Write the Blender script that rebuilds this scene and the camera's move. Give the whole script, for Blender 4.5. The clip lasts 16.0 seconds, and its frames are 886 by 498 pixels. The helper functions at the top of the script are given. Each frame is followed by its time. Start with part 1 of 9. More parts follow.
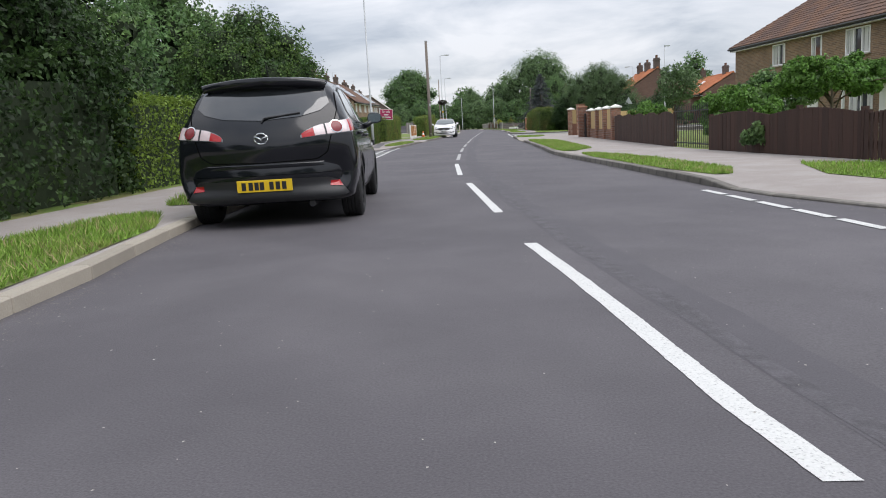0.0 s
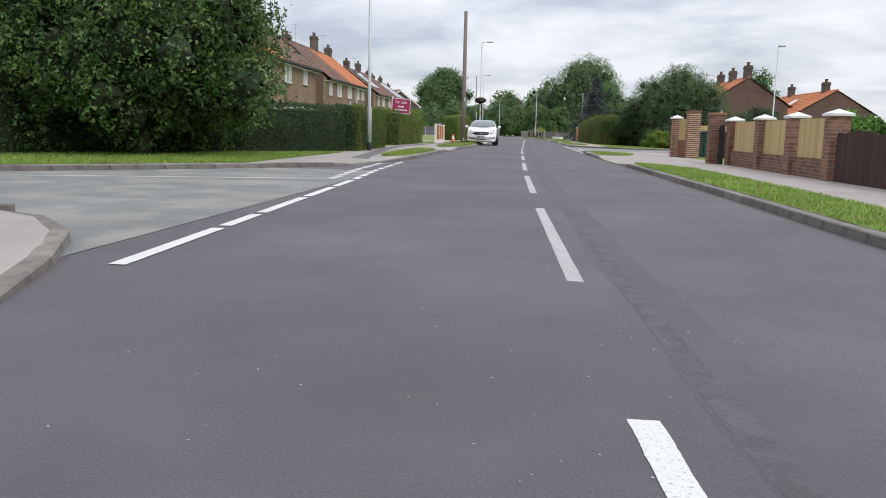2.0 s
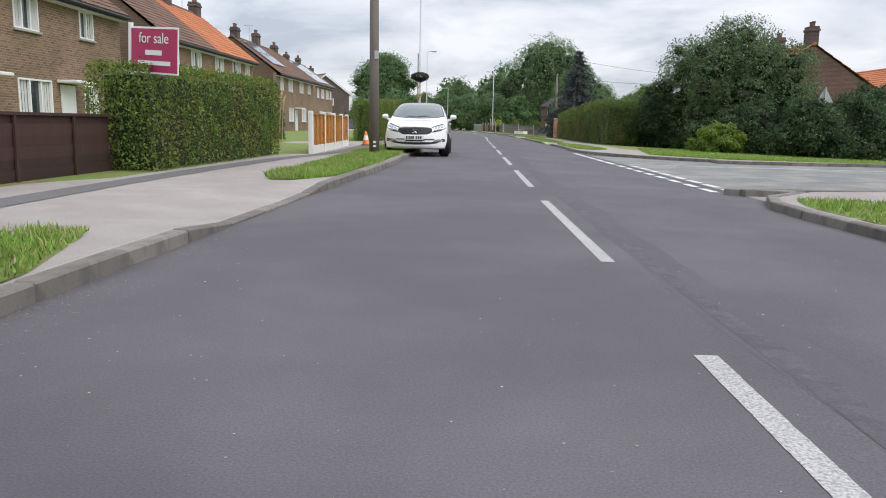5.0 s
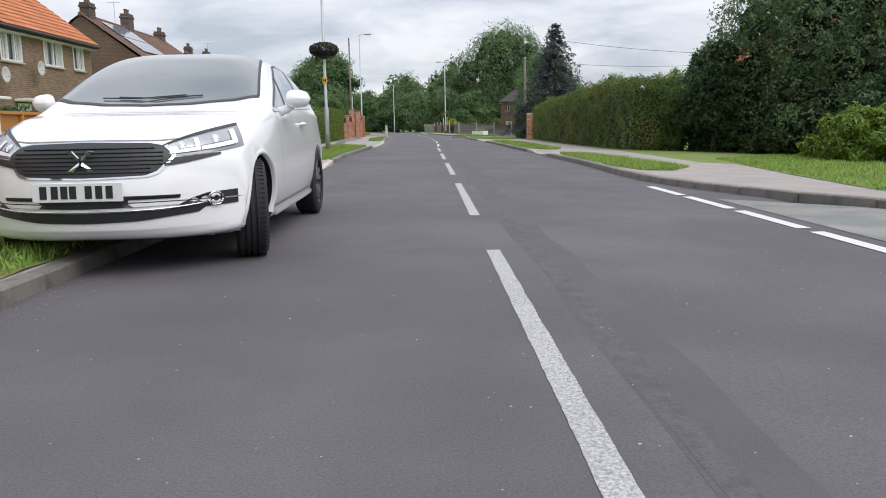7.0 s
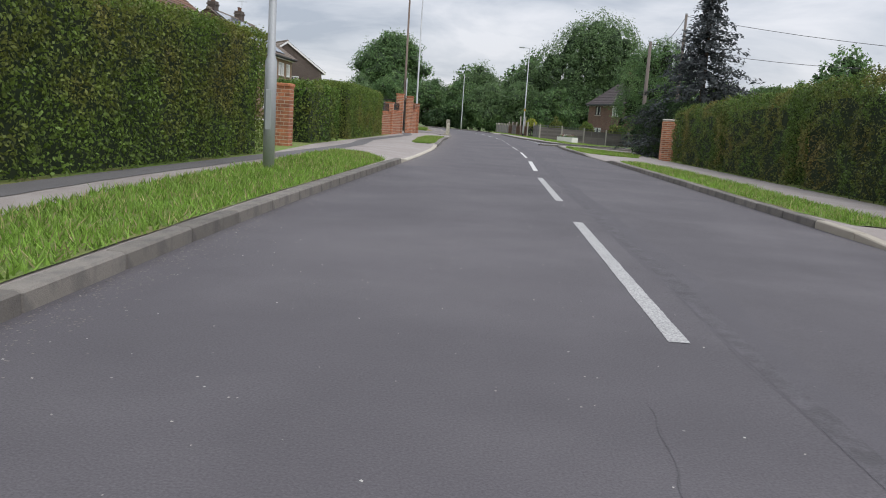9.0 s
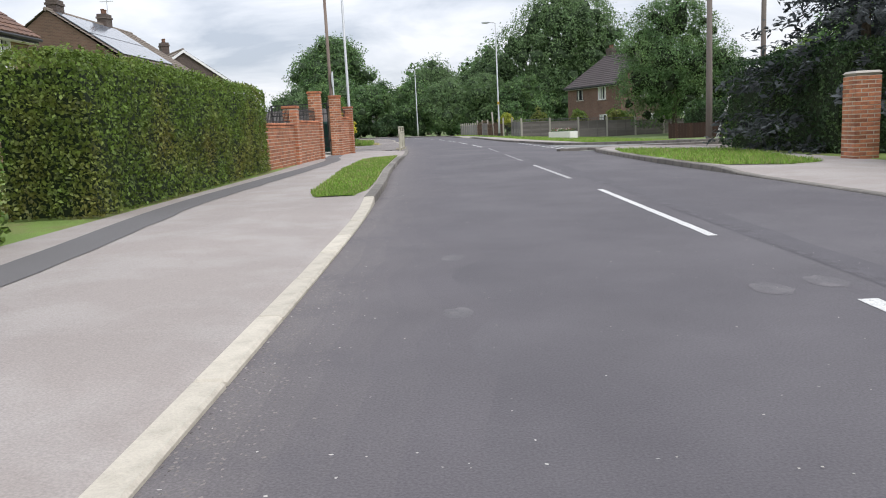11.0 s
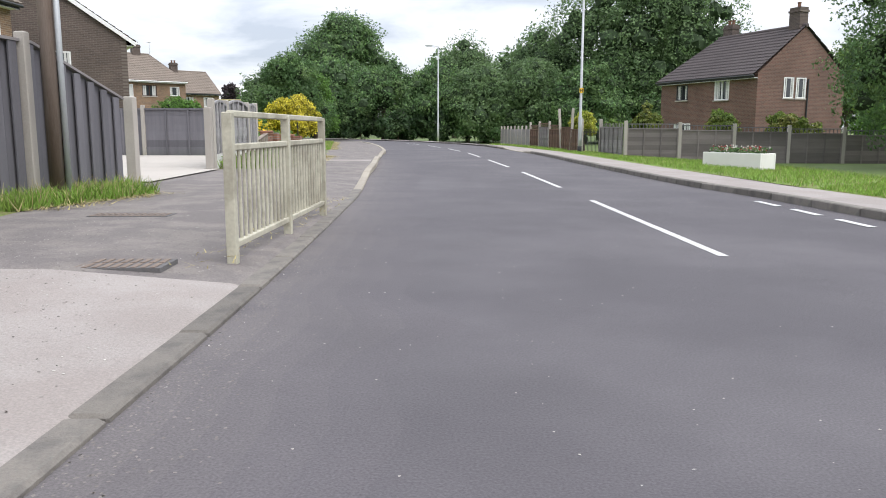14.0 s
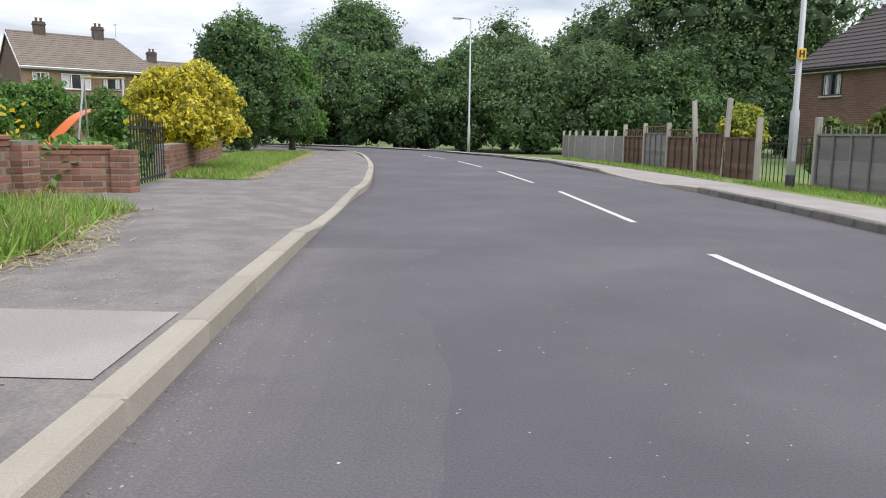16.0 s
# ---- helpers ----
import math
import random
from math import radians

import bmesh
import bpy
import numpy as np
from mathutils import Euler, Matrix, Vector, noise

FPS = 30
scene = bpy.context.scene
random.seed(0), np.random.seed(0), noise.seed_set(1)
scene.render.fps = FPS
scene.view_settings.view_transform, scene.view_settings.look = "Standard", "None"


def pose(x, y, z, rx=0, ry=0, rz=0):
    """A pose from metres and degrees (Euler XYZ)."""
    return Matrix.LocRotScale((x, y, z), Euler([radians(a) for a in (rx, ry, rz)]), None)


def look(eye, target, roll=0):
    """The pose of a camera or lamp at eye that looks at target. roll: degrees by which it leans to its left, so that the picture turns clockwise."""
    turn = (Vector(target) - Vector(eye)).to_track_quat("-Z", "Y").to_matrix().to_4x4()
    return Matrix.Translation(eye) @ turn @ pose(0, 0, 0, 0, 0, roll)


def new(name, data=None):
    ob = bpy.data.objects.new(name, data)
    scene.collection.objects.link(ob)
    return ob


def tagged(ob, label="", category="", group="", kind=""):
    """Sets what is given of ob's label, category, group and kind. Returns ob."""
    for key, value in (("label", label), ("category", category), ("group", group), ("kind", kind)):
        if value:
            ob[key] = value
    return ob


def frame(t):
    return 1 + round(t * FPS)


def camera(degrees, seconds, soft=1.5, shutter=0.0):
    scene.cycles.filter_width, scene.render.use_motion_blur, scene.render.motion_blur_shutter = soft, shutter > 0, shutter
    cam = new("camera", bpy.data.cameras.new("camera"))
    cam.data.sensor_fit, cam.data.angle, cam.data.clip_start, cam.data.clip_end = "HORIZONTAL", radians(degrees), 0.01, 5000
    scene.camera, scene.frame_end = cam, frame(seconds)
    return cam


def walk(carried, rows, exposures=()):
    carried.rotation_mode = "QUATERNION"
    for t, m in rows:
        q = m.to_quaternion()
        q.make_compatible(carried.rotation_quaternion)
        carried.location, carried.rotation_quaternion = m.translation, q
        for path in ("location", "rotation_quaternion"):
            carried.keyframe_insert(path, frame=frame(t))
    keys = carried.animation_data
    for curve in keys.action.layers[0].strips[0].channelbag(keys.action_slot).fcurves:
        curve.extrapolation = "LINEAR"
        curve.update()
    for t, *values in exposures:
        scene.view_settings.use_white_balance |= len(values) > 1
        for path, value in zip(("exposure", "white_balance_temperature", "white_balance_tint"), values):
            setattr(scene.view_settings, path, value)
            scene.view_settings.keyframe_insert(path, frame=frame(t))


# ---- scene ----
from mathutils.bvhtree import BVHTree

cam = camera(60.0, 16.0, soft=1.0)
PATH = [
    (0, (1.143, -5.391, 0.845), (1.004, -3.421, 0.531), -3.1),
    (0.5, (0.841, -1.758, 0.84), (0.729, 0.214, 0.528), -3.1),
    (1, (0.618, 2.11, 0.832), (0.501, 4.081, 0.513), 1.6),
    (1.5, (0.359, 5.955, 0.817), (0.187, 7.922, 0.497), 4.6),
    (2, (-0.029, 9.914, 0.786), (-0.229, 11.88, 0.481), 1.2),
    (2.5, (-0.447, 13.789, 0.779), (-0.637, 15.757, 0.481), -1.2),
    (3, (-0.769, 17.611, 0.793), (-0.959, 19.58, 0.495), -2.7),
    (3.5, (-0.965, 21.461, 0.83), (-1.077, 23.434, 0.524), -1.2),
    (4, (-1.084, 25.179, 0.847), (-1.081, 27.155, 0.543), -1.6),
    (4.2, (-1.112, 26.792, 0.862), (-1.179, 28.767, 0.552), -0.6),
    (6.3, (-0.574, 43.392, 0.814), (-0.597, 45.365, 0.491), 2.7),
    (6.5, (-0.558, 44.995, 0.837), (-0.537, 46.971, 0.528), 1.1),
    (7, (-0.516, 48.932, 0.831), (-0.477, 50.906, 0.513), -1.1),
    (7.5, (-0.467, 52.861, 0.845), (-0.425, 54.838, 0.542), 2.2),
    (8, (-0.469, 56.837, 0.845), (-0.521, 58.812, 0.529), 5.6),
    (8.5, (-0.62, 60.879, 0.85), (-0.701, 62.85, 0.521), 5.0),
    (11, (-1.763, 80.657, 0.85), (-1.793, 82.632, 0.535), -2.9),
    (11.5, (-1.728, 84.82, 0.803), (-1.679, 86.796, 0.494), -2.9),
    (12, (-1.744, 88.744, 0.831), (-1.769, 90.721, 0.526), 0.8),
    (12.5, (-1.798, 92.662, 0.864), (-1.799, 94.639, 0.558), 1.5),
    (13, (-1.86, 96.777, 0.871), (-1.971, 98.749, 0.558), 2.5),
    (13.5, (-1.993, 100.801, 0.834), (-1.993, 102.774, 0.508), -0.6),
    (14, (-2.163, 104.914, 0.829), (-2.248, 106.888, 0.52), 0.1),
    (14.5, (-2.303, 108.697, 0.781), (-2.393, 110.671, 0.471), 0.2),
    (15, (-2.644, 112.339, 0.801), (-2.824, 114.303, 0.469), 2.6),
    (15.3, (-2.813, 114.725, 0.809), (-2.959, 116.696, 0.5), 0.5),
    (15.5, (-2.983, 116.34, 0.824), (-3.176, 118.305, 0.505), 0.8),
    (16, (-3.392, 120.411, 0.84), (-3.53, 122.384, 0.542), 0.7),
]
walk(cam, [(t, look(eye, target, roll)) for t, eye, target, roll in PATH],
     exposures=[(0.0, 0.28, 6500, 13), (4.0, 0.36, 6500, 13), (7.0, 0.31, 6500, 13), (8.0, 0.22, 6500, 13), (8.7, 0.12, 6500, 13), (10.8, 0.43, 6500, 13), (12.0, 0.46, 6500, 13), (13.0, 0.58, 6500, 13), (14.5, 0.68, 6500, 13), (16.0, 0.52, 6500, 13)])


# ---- light ----
world = bpy.data.worlds.new("overcast_sky")
scene.world = world
world.use_nodes = True
wn, wl = world.node_tree.nodes, world.node_tree.links
wn.clear()
SUN_EL, SUN_ROT = radians(52), radians(125)
w_out = wn.new("ShaderNodeOutputWorld")
w_bg = wn.new("ShaderNodeBackground")
w_sky = wn.new("ShaderNodeTexSky")
w_sky.sky_type, w_sky.sun_disc, w_sky.sun_elevation, w_sky.sun_rotation = "NISHITA", False, SUN_EL, SUN_ROT
w_tc = wn.new("ShaderNodeTexCoord")
w_sep = wn.new("ShaderNodeSeparateXYZ")
wl.new(w_tc.outputs["Generated"], w_sep.inputs[0])
w_up = wn.new("ShaderNodeMath"); w_up.operation = "MAXIMUM"; w_up.inputs[1].default_value = 0.02
wl.new(w_sep.outputs["Z"], w_up.inputs[0])
w_add = wn.new("ShaderNodeMath"); w_add.operation = "ADD"; w_add.inputs[1].default_value = 0.16
wl.new(w_up.outputs[0], w_add.inputs[0])
w_div = wn.new("ShaderNodeVectorMath"); w_div.operation = "DIVIDE"
w_cmb = wn.new("ShaderNodeCombineXYZ")
for k in range(3):
    wl.new(w_add.outputs[0], w_cmb.inputs[k])
wl.new(w_tc.outputs["Generated"], w_div.inputs[0])
wl.new(w_cmb.outputs[0], w_div.inputs[1])
w_noise = wn.new("ShaderNodeTexNoise")
w_noise.inputs["Scale"].default_value, w_noise.inputs["Detail"].default_value, w_noise.inputs["Roughness"].default_value = 1.3, 7, 0.55
w_noise.inputs["Distortion"].default_value = 0.35
wl.new(w_div.outputs[0], w_noise.inputs["Vector"])
w_ramp = wn.new("ShaderNodeValToRGB")
w_ramp.color_ramp.elements[0].position, w_ramp.color_ramp.elements[0].color = 0.34, (0.50, 0.56, 0.64, 1)
w_ramp.color_ramp.elements[1].position, w_ramp.color_ramp.elements[1].color = 0.62, (0.91, 0.94, 0.98, 1)
e = w_ramp.color_ramp.elements.new(0.47); e.color = (0.71, 0.76, 0.82, 1)
wl.new(w_noise.outputs["Fac"], w_ramp.inputs[0])
w_dim = wn.new("ShaderNodeVectorMath"); w_dim.operation = "SCALE"; w_dim.inputs["Scale"].default_value = 0.10
wl.new(w_sky.outputs[0], w_dim.inputs[0])
w_mix = wn.new("ShaderNodeMix"); w_mix.data_type = "RGBA"; w_mix.inputs[0].default_value = 0.88
wl.new(w_dim.outputs[0], w_mix.inputs[6])
w_lift = wn.new("ShaderNodeMath"); w_lift.operation = "MULTIPLY_ADD"; w_lift.inputs[1].default_value, w_lift.inputs[2].default_value = 0.85, 0.75
wl.new(w_up.outputs[0], w_lift.inputs[0])
w_over = wn.new("ShaderNodeVectorMath"); w_over.operation = "SCALE"
wl.new(w_ramp.outputs[0], w_over.inputs[0]); wl.new(w_lift.outputs[0], w_over.inputs["Scale"])
wl.new(w_over.outputs[0], w_mix.inputs[7])
wl.new(w_mix.outputs[2], w_bg.inputs["Color"])
w_bg.inputs["Strength"].default_value = 1.0
wl.new(w_bg.outputs[0], w_out.inputs[0])
sun_data = bpy.data.lights.new("sun", "SUN")
sun_data.energy, sun_data.angle, sun_data.color = 1.5, radians(50), (1.0, 0.98, 0.95)
sun = new("sun", sun_data)
to_sun = Vector((math.sin(SUN_ROT) * math.cos(SUN_EL), math.cos(SUN_ROT) * math.cos(SUN_EL), math.sin(SUN_EL)))
sun.matrix_world = Matrix.Translation((0, 60, 60)) @ to_sun.to_track_quat("Z", "Y").to_matrix().to_4x4()

# ---- materials ----
def lin(h):
    return tuple((((c / 255) / 12.92) if c / 255 < 0.04 else (((c / 255) + 0.055) / 1.055) ** 2.4) for c in h)


def M(name, col, rough=0.8, var=0.2, scale=2.0, fine=0.15, fscale=60.0, bump=0.15, bscale=None, metal=0.0, island=0.0, obj=0.0,
      col2=None, c2scale=1.0, c2lo=0.45, c2hi=0.6, spec=0.5, trans=0.0, coat=0.0, detail=4, bdist=0.01, stretch=None):
    """Procedural surface: two scales of variation, an optional second colour in patches, grain relief."""
    m = bpy.data.materials.new(name)
    m.use_nodes = True
    nt = m.node_tree
    n, l = nt.nodes, nt.links
    p = n["Principled BSDF"]
    tc = n.new("ShaderNodeTexCoord")
    vec = tc.outputs["Object"]
    if stretch:
        mp = n.new("ShaderNodeMapping"); mp.inputs["Scale"].default_value = stretch
        l.new(vec, mp.inputs["Vector"]); vec = mp.outputs[0]

    def nz(s, d=detail, r=0.55):
        t = n.new("ShaderNodeTexNoise")
        t.inputs["Scale"].default_value, t.inputs["Detail"].default_value, t.inputs["Roughness"].default_value = s, d, r
        l.new(vec, t.inputs["Vector"])
        return t.outputs["Fac"]

    def math(op, a, b, clamp=False):
        t = n.new("ShaderNodeMath"); t.operation, t.use_clamp = op, clamp
        for k, v in enumerate((a, b)):
            if isinstance(v, (int, float)):
                t.inputs[k].default_value = v
            else:
                l.new(v, t.inputs[k])
        return t.outputs[0]

    def spread(src, amount):
        return math("ADD", math("MULTIPLY", math("SUBTRACT", src, 0.5), amount * 2), 1.0)

    gain = math("MULTIPLY", spread(nz(scale), var), spread(nz(fscale, 3), fine))
    if island:
        g = n.new("ShaderNodeNewGeometry")
        gain = math("MULTIPLY", gain, spread(g.outputs["Random Per Island"], island))
    if obj:
        g = n.new("ShaderNodeObjectInfo")
        gain = math("MULTIPLY", gain, spread(g.outputs["Random"], obj))
    rgb = n.new("ShaderNodeRGB"); rgb.outputs[0].default_value = (*col, 1)
    base = rgb.outputs[0]
    if col2:
        r2 = n.new("ShaderNodeRGB"); r2.outputs[0].default_value = (*col2, 1)
        mr = n.new("ShaderNodeMapRange"); mr.inputs[1].default_value, mr.inputs[2].default_value = c2lo, c2hi
        l.new(nz(c2scale, 6, 0.6), mr.inputs[0])
        mx = n.new("ShaderNodeMix"); mx.data_type = "RGBA"
        l.new(mr.outputs[0], mx.inputs[0]); l.new(base, mx.inputs[6]); l.new(r2.outputs[0], mx.inputs[7])
        base = mx.outputs[2]
    sc = n.new("ShaderNodeVectorMath"); sc.operation = "SCALE"
    l.new(base, sc.inputs[0]); l.new(gain, sc.inputs["Scale"])
    l.new(sc.outputs[0], p.inputs["Base Color"])
    p.inputs["Roughness"].default_value, p.inputs["Metallic"].default_value = rough, metal
    p.inputs["Specular IOR Level"].default_value = spec
    p.inputs["Coat Weight"].default_value = coat
    p.inputs["Coat Roughness"].default_value = 0.04
    if bump:
        b = n.new("ShaderNodeBump"); b.inputs["Strength"].default_value, b.inputs["Distance"].default_value = bump, bdist
        l.new(nz(bscale or fscale, 3), b.inputs["Height"]); l.new(b.outputs[0], p.inputs["Normal"])
    if trans:
        t = n.new("ShaderNodeBsdfTranslucent"); l.new(sc.outputs[0], t.inputs["Color"])
        mx = n.new("ShaderNodeMixShader"); mx.inputs[0].default_value = trans
        l.new(p.outputs[0], mx.inputs[1]); l.new(t.outputs[0], mx.inputs[2])
        l.new(mx.outputs[0], n["Material Output"].inputs[0])
    return m


def brick_mat(name, c1, c2, mortar, axis):
    """House brickwork seen from afar; axis: the wall's run (0: along x, 1: along y)."""
    m = bpy.data.materials.new(name)
    m.use_nodes = True
    n, l = m.node_tree.nodes, m.node_tree.links
    p = n["Principled BSDF"]
    tc, sp, cb = n.new("ShaderNodeTexCoord"), n.new("ShaderNodeSeparateXYZ"), n.new("ShaderNodeCombineXYZ")
    l.new(tc.outputs["Object"], sp.inputs[0])
    l.new(sp.outputs[axis], cb.inputs[0]); l.new(sp.outputs[2], cb.inputs[1])
    b = n.new("ShaderNodeTexBrick")
    l.new(cb.outputs[0], b.inputs["Vector"])
    b.inputs["Color1"].default_value, b.inputs["Color2"].default_value, b.inputs["Mortar"].default_value = (*c1, 1), (*c2, 1), (*mortar, 1)
    b.inputs["Scale"].default_value, b.inputs["Brick Width"].default_value, b.inputs["Row Height"].default_value = 1.0, 0.225, 0.075
    b.inputs["Mortar Size"].default_value, b.inputs["Mortar Smooth"].default_value, b.inputs["Bias"].default_value = 0.010, 0.3, -0.1
    nz = n.new("ShaderNodeTexNoise"); nz.inputs["Scale"].default_value, nz.inputs["Detail"].default_value = 0.7, 6
    l.new(tc.outputs["Object"], nz.inputs["Vector"])
    mr = n.new("ShaderNodeMapRange"); mr.inputs[3].default_value, mr.inputs[4].default_value = 0.6, 1.4
    l.new(nz.outputs["Fac"], mr.inputs[0])
    sc = n.new("ShaderNodeVectorMath"); sc.operation = "SCALE"
    l.new(b.outputs["Color"], sc.inputs[0]); l.new(mr.outputs[0], sc.inputs["Scale"])
    l.new(sc.outputs[0], p.inputs["Base Color"])
    p.inputs["Roughness"].default_value = 0.9
    bp = n.new("ShaderNodeBump"); bp.inputs["Strength"].default_value, bp.inputs["Distance"].default_value, bp.invert = 0.6, 0.01, True
    l.new(b.outputs["Fac"], bp.inputs["Height"]); l.new(bp.outputs[0], p.inputs["Normal"])
    return m


MAT = {}
MAT["asphalt"] = M("asphalt", (0.08536, 0.07876, 0.08668), 0.85, 0.20, 1.6, 0.55, 115, 0.45, 150, col2=(0.1179, 0.1096, 0.117), c2scale=0.45, c2lo=0.42, c2hi=0.72, bdist=0.006, detail=6)
MAT["asphalt_old"] = M("asphalt_old", (0.17, 0.18, 0.175), 0.9, 0.25, 0.8, 0.40, 120, 0.6, 200, col2=(0.25, 0.24, 0.22), c2scale=1.1, bdist=0.006)
MAT["asphalt_worn"] = M("worn_asphalt", (0.11, 0.103, 0.1091), 0.85, 0.2, 1.6, 0.55, 115, 0.45, 150, col2=(0.1408, 0.132, 0.1364), c2scale=6, bdist=0.006)
MAT["seal_band"] = M("sealed_asphalt", (0.0814, 0.07568, 0.08422), 0.85, 0.16, 0.5, 0.45, 130, 0.35, 170, col2=(0.08888, 0.08254, 0.09196), c2scale=2.2, c2lo=0.46, c2hi=0.6, bdist=0.006, detail=6)
MAT["seam"] = M("bitumen_seam", (0.06864, 0.06424, 0.0704), 0.8, 0.25, 3, 0.5, 120, 0.5, col2=(0.0924, 0.0858, 0.09548), c2scale=9, c2lo=0.42, c2hi=0.58)
MAT["paint"] = M("road_paint", (0.62, 0.62, 0.60), 0.75, 0.14, 3, 0.2, 90, 0.4, 150, col2=(0.24, 0.235, 0.24), c2scale=95.0, c2lo=0.50, c2hi=0.72)
MAT["paint_fresh"] = M("road_paint_fresh", (0.62, 0.62, 0.60), 0.7, 0.08, 3, 0.15, 90, 0.3, 150, col2=(0.22, 0.22, 0.22), c2scale=95.0, c2lo=0.55, c2hi=0.74)
MAT["paint_worn"] = M("road_paint_worn", (0.50, 0.50, 0.487), 0.8, 0.22, 2.5, 0.25, 90, 0.4, 150, col2=(0.19, 0.185, 0.19), c2scale=95.0, c2lo=0.38, c2hi=0.68)
MAT["paint_faint"] = M("road_paint_faint", (0.40, 0.40, 0.39), 0.8, 0.25, 2.5, 0.25, 90, 0.4, 150, col2=(0.135, 0.13, 0.137), c2scale=34.0, c2lo=0.36, c2hi=0.56)
MAT["path"] = M("footway_tarmac", (0.295, 0.262, 0.242), 0.92, 0.14, 0.6, 0.35, 110, 0.5, 160, col2=(0.33, 0.30, 0.28), c2scale=1.4, bdist=0.006)
MAT["path_dark"] = M("trench_tarmac", (0.13, 0.125, 0.125), 0.92, 0.14, 1.0, 0.35, 110, 0.5, 160, bdist=0.006)
MAT["path_brown"] = M("worn_footway", (0.17, 0.152, 0.146), 0.95, 0.18, 1.6, 0.45, 80, 0.6, 110, col2=(0.22, 0.198, 0.182), c2scale=2.6, bdist=0.01)
MAT["patch"] = M("pale_patch", (0.28, 0.26, 0.245), 0.92, 0.16, 1.2, 0.35, 80, 0.5, 110)
MAT["concrete"] = M("concrete", (0.40, 0.37, 0.33), 0.9, 0.14, 1.5, 0.18, 80, 0.35, 120, obj=0.12)
MAT["kerb"] = M("kerb_concrete", (0.205, 0.188, 0.165), 0.92, 0.25, 4, 0.25, 90, 0.5, 140, obj=0.22, col2=(0.13, 0.12, 0.11), c2scale=4)
MAT["kerb_cream"] = M("kerb_cream", (0.50, 0.46, 0.385), 0.9, 0.14, 4, 0.2, 90, 0.4, 140, obj=0.10, col2=(0.42, 0.385, 0.32), c2scale=6)
MAT["kerb_light"] = M("kerb_pale", (0.345, 0.31, 0.255), 0.9, 0.14, 4, 0.2, 90, 0.4, 140, obj=0.12)
MAT["chip"] = M("pale_chippings", (0.42, 0.40, 0.37), 0.9, 0.2, 3, 0.2, 60, 0, island=0.45)
MAT["leaf_mould"] = M("dark_grit", (0.06, 0.052, 0.045), 0.95, 0.2, 3, 0.2, 60, 0, island=0.4)
for k_, f_ in enumerate((0.03, 0.07, 0.12, 0.18, 0.26)):
    MAT["dust_%d" % k_] = M("dusty_tarmac_%d" % k_, tuple(a_ + (b_ - a_) * f_ for a_, b_ in zip((0.0975, 0.09, 0.0985), (0.24, 0.215, 0.195))), 0.9, 0.2, 1.6, 0.55, 115, 0.45, 150, bdist=0.006, detail=6,
                            col2=(0.10, 0.0925, 0.10), c2scale=2.2, c2lo=0.5, c2hi=0.75)
MAT["gutter"] = M("gutter_silt", (0.19, 0.17, 0.155), 0.95, 0.3, 1.2, 0.3, 70, 0.2, island=0.2)
MAT["turf"] = M("turf", (0.165, 0.255, 0.05), 0.95, 0.3, 1.2, 0.4, 60, 0.8, 90, col2=(0.20, 0.20, 0.07), c2scale=1.5, bdist=0.03)
MAT["soil"] = M("soil", (0.16, 0.125, 0.09), 0.95, 0.3, 2, 0.4, 60, 0.8, 80, bdist=0.03)
MAT["grass"] = M("grass_blades", (0.205, 0.335, 0.06), 0.6, 0.35, 0.9, 0.1, 30, 0, island=0.45, trans=0.3, col2=(0.30, 0.33, 0.10), c2scale=1.3, c2lo=0.55, c2hi=0.75, spec=0.25)
MAT["straw"] = M("dry_grass", (0.42, 0.36, 0.18), 0.8, 0.2, 2, 0.1, 30, 0, island=0.35, trans=0.2)
MAT["ground"] = M("far_ground", (0.11, 0.16, 0.045), 0.95, 0.3, 0.05, 0.3, 2, 0.2)


def leaf(name, col, island=0.55, col2=None, var=0.35, scale=0.8, trans=0.42, c2scale=0.9):
    MAT[name] = M(name, col, 0.5, var, scale, 0.1, 20, 0, island=island, trans=trans, col2=col2, c2scale=c2scale, c2lo=0.45, c2hi=0.68, spec=0.35)


leaf("leaf_hedge", (0.10, 0.18, 0.032), island=0.65, col2=(0.165, 0.185, 0.045))
leaf("leaf_hedge_brown", (0.14, 0.215, 0.042), col2=(0.215, 0.205, 0.055))
leaf("leaf_hedge_east", (0.105, 0.17, 0.038), island=0.6, col2=(0.225, 0.185, 0.06), c2scale=0.7)
leaf("leaf_hedge_near", (0.085, 0.155, 0.03), island=0.7, col2=(0.165, 0.165, 0.045), c2scale=1.3)
leaf("leaf_privet", (0.17, 0.25, 0.04), col2=(0.12, 0.21, 0.035))
leaf("leaf_dark", (0.040, 0.082, 0.031), island=0.62, col2=(0.09, 0.148, 0.056))
# Strong light and dark patches stand in for sunlit leaf clumps.
leaf("leaf_mid", (0.100, 0.185, 0.068), col2=(0.185, 0.285, 0.100))
leaf("leaf_light", (0.135, 0.26, 0.055), col2=(0.10, 0.205, 0.045))
leaf("leaf_yellow", (0.66, 0.58, 0.07), col2=(0.50, 0.48, 0.06))
leaf("leaf_ivy", (0.033, 0.066, 0.021), island=0.65, col2=(0.06, 0.108, 0.028))
# Patches put shaded hollows and lit bough edges into the leaf colour.
leaf("leaf_corner", (0.052, 0.105, 0.03), island=0.65, col2=(0.165, 0.26, 0.065), c2scale=1.5)
leaf("leaf_silver", (0.092, 0.158, 0.06), island=0.45, col2=(0.165, 0.23, 0.12), c2scale=1.6)
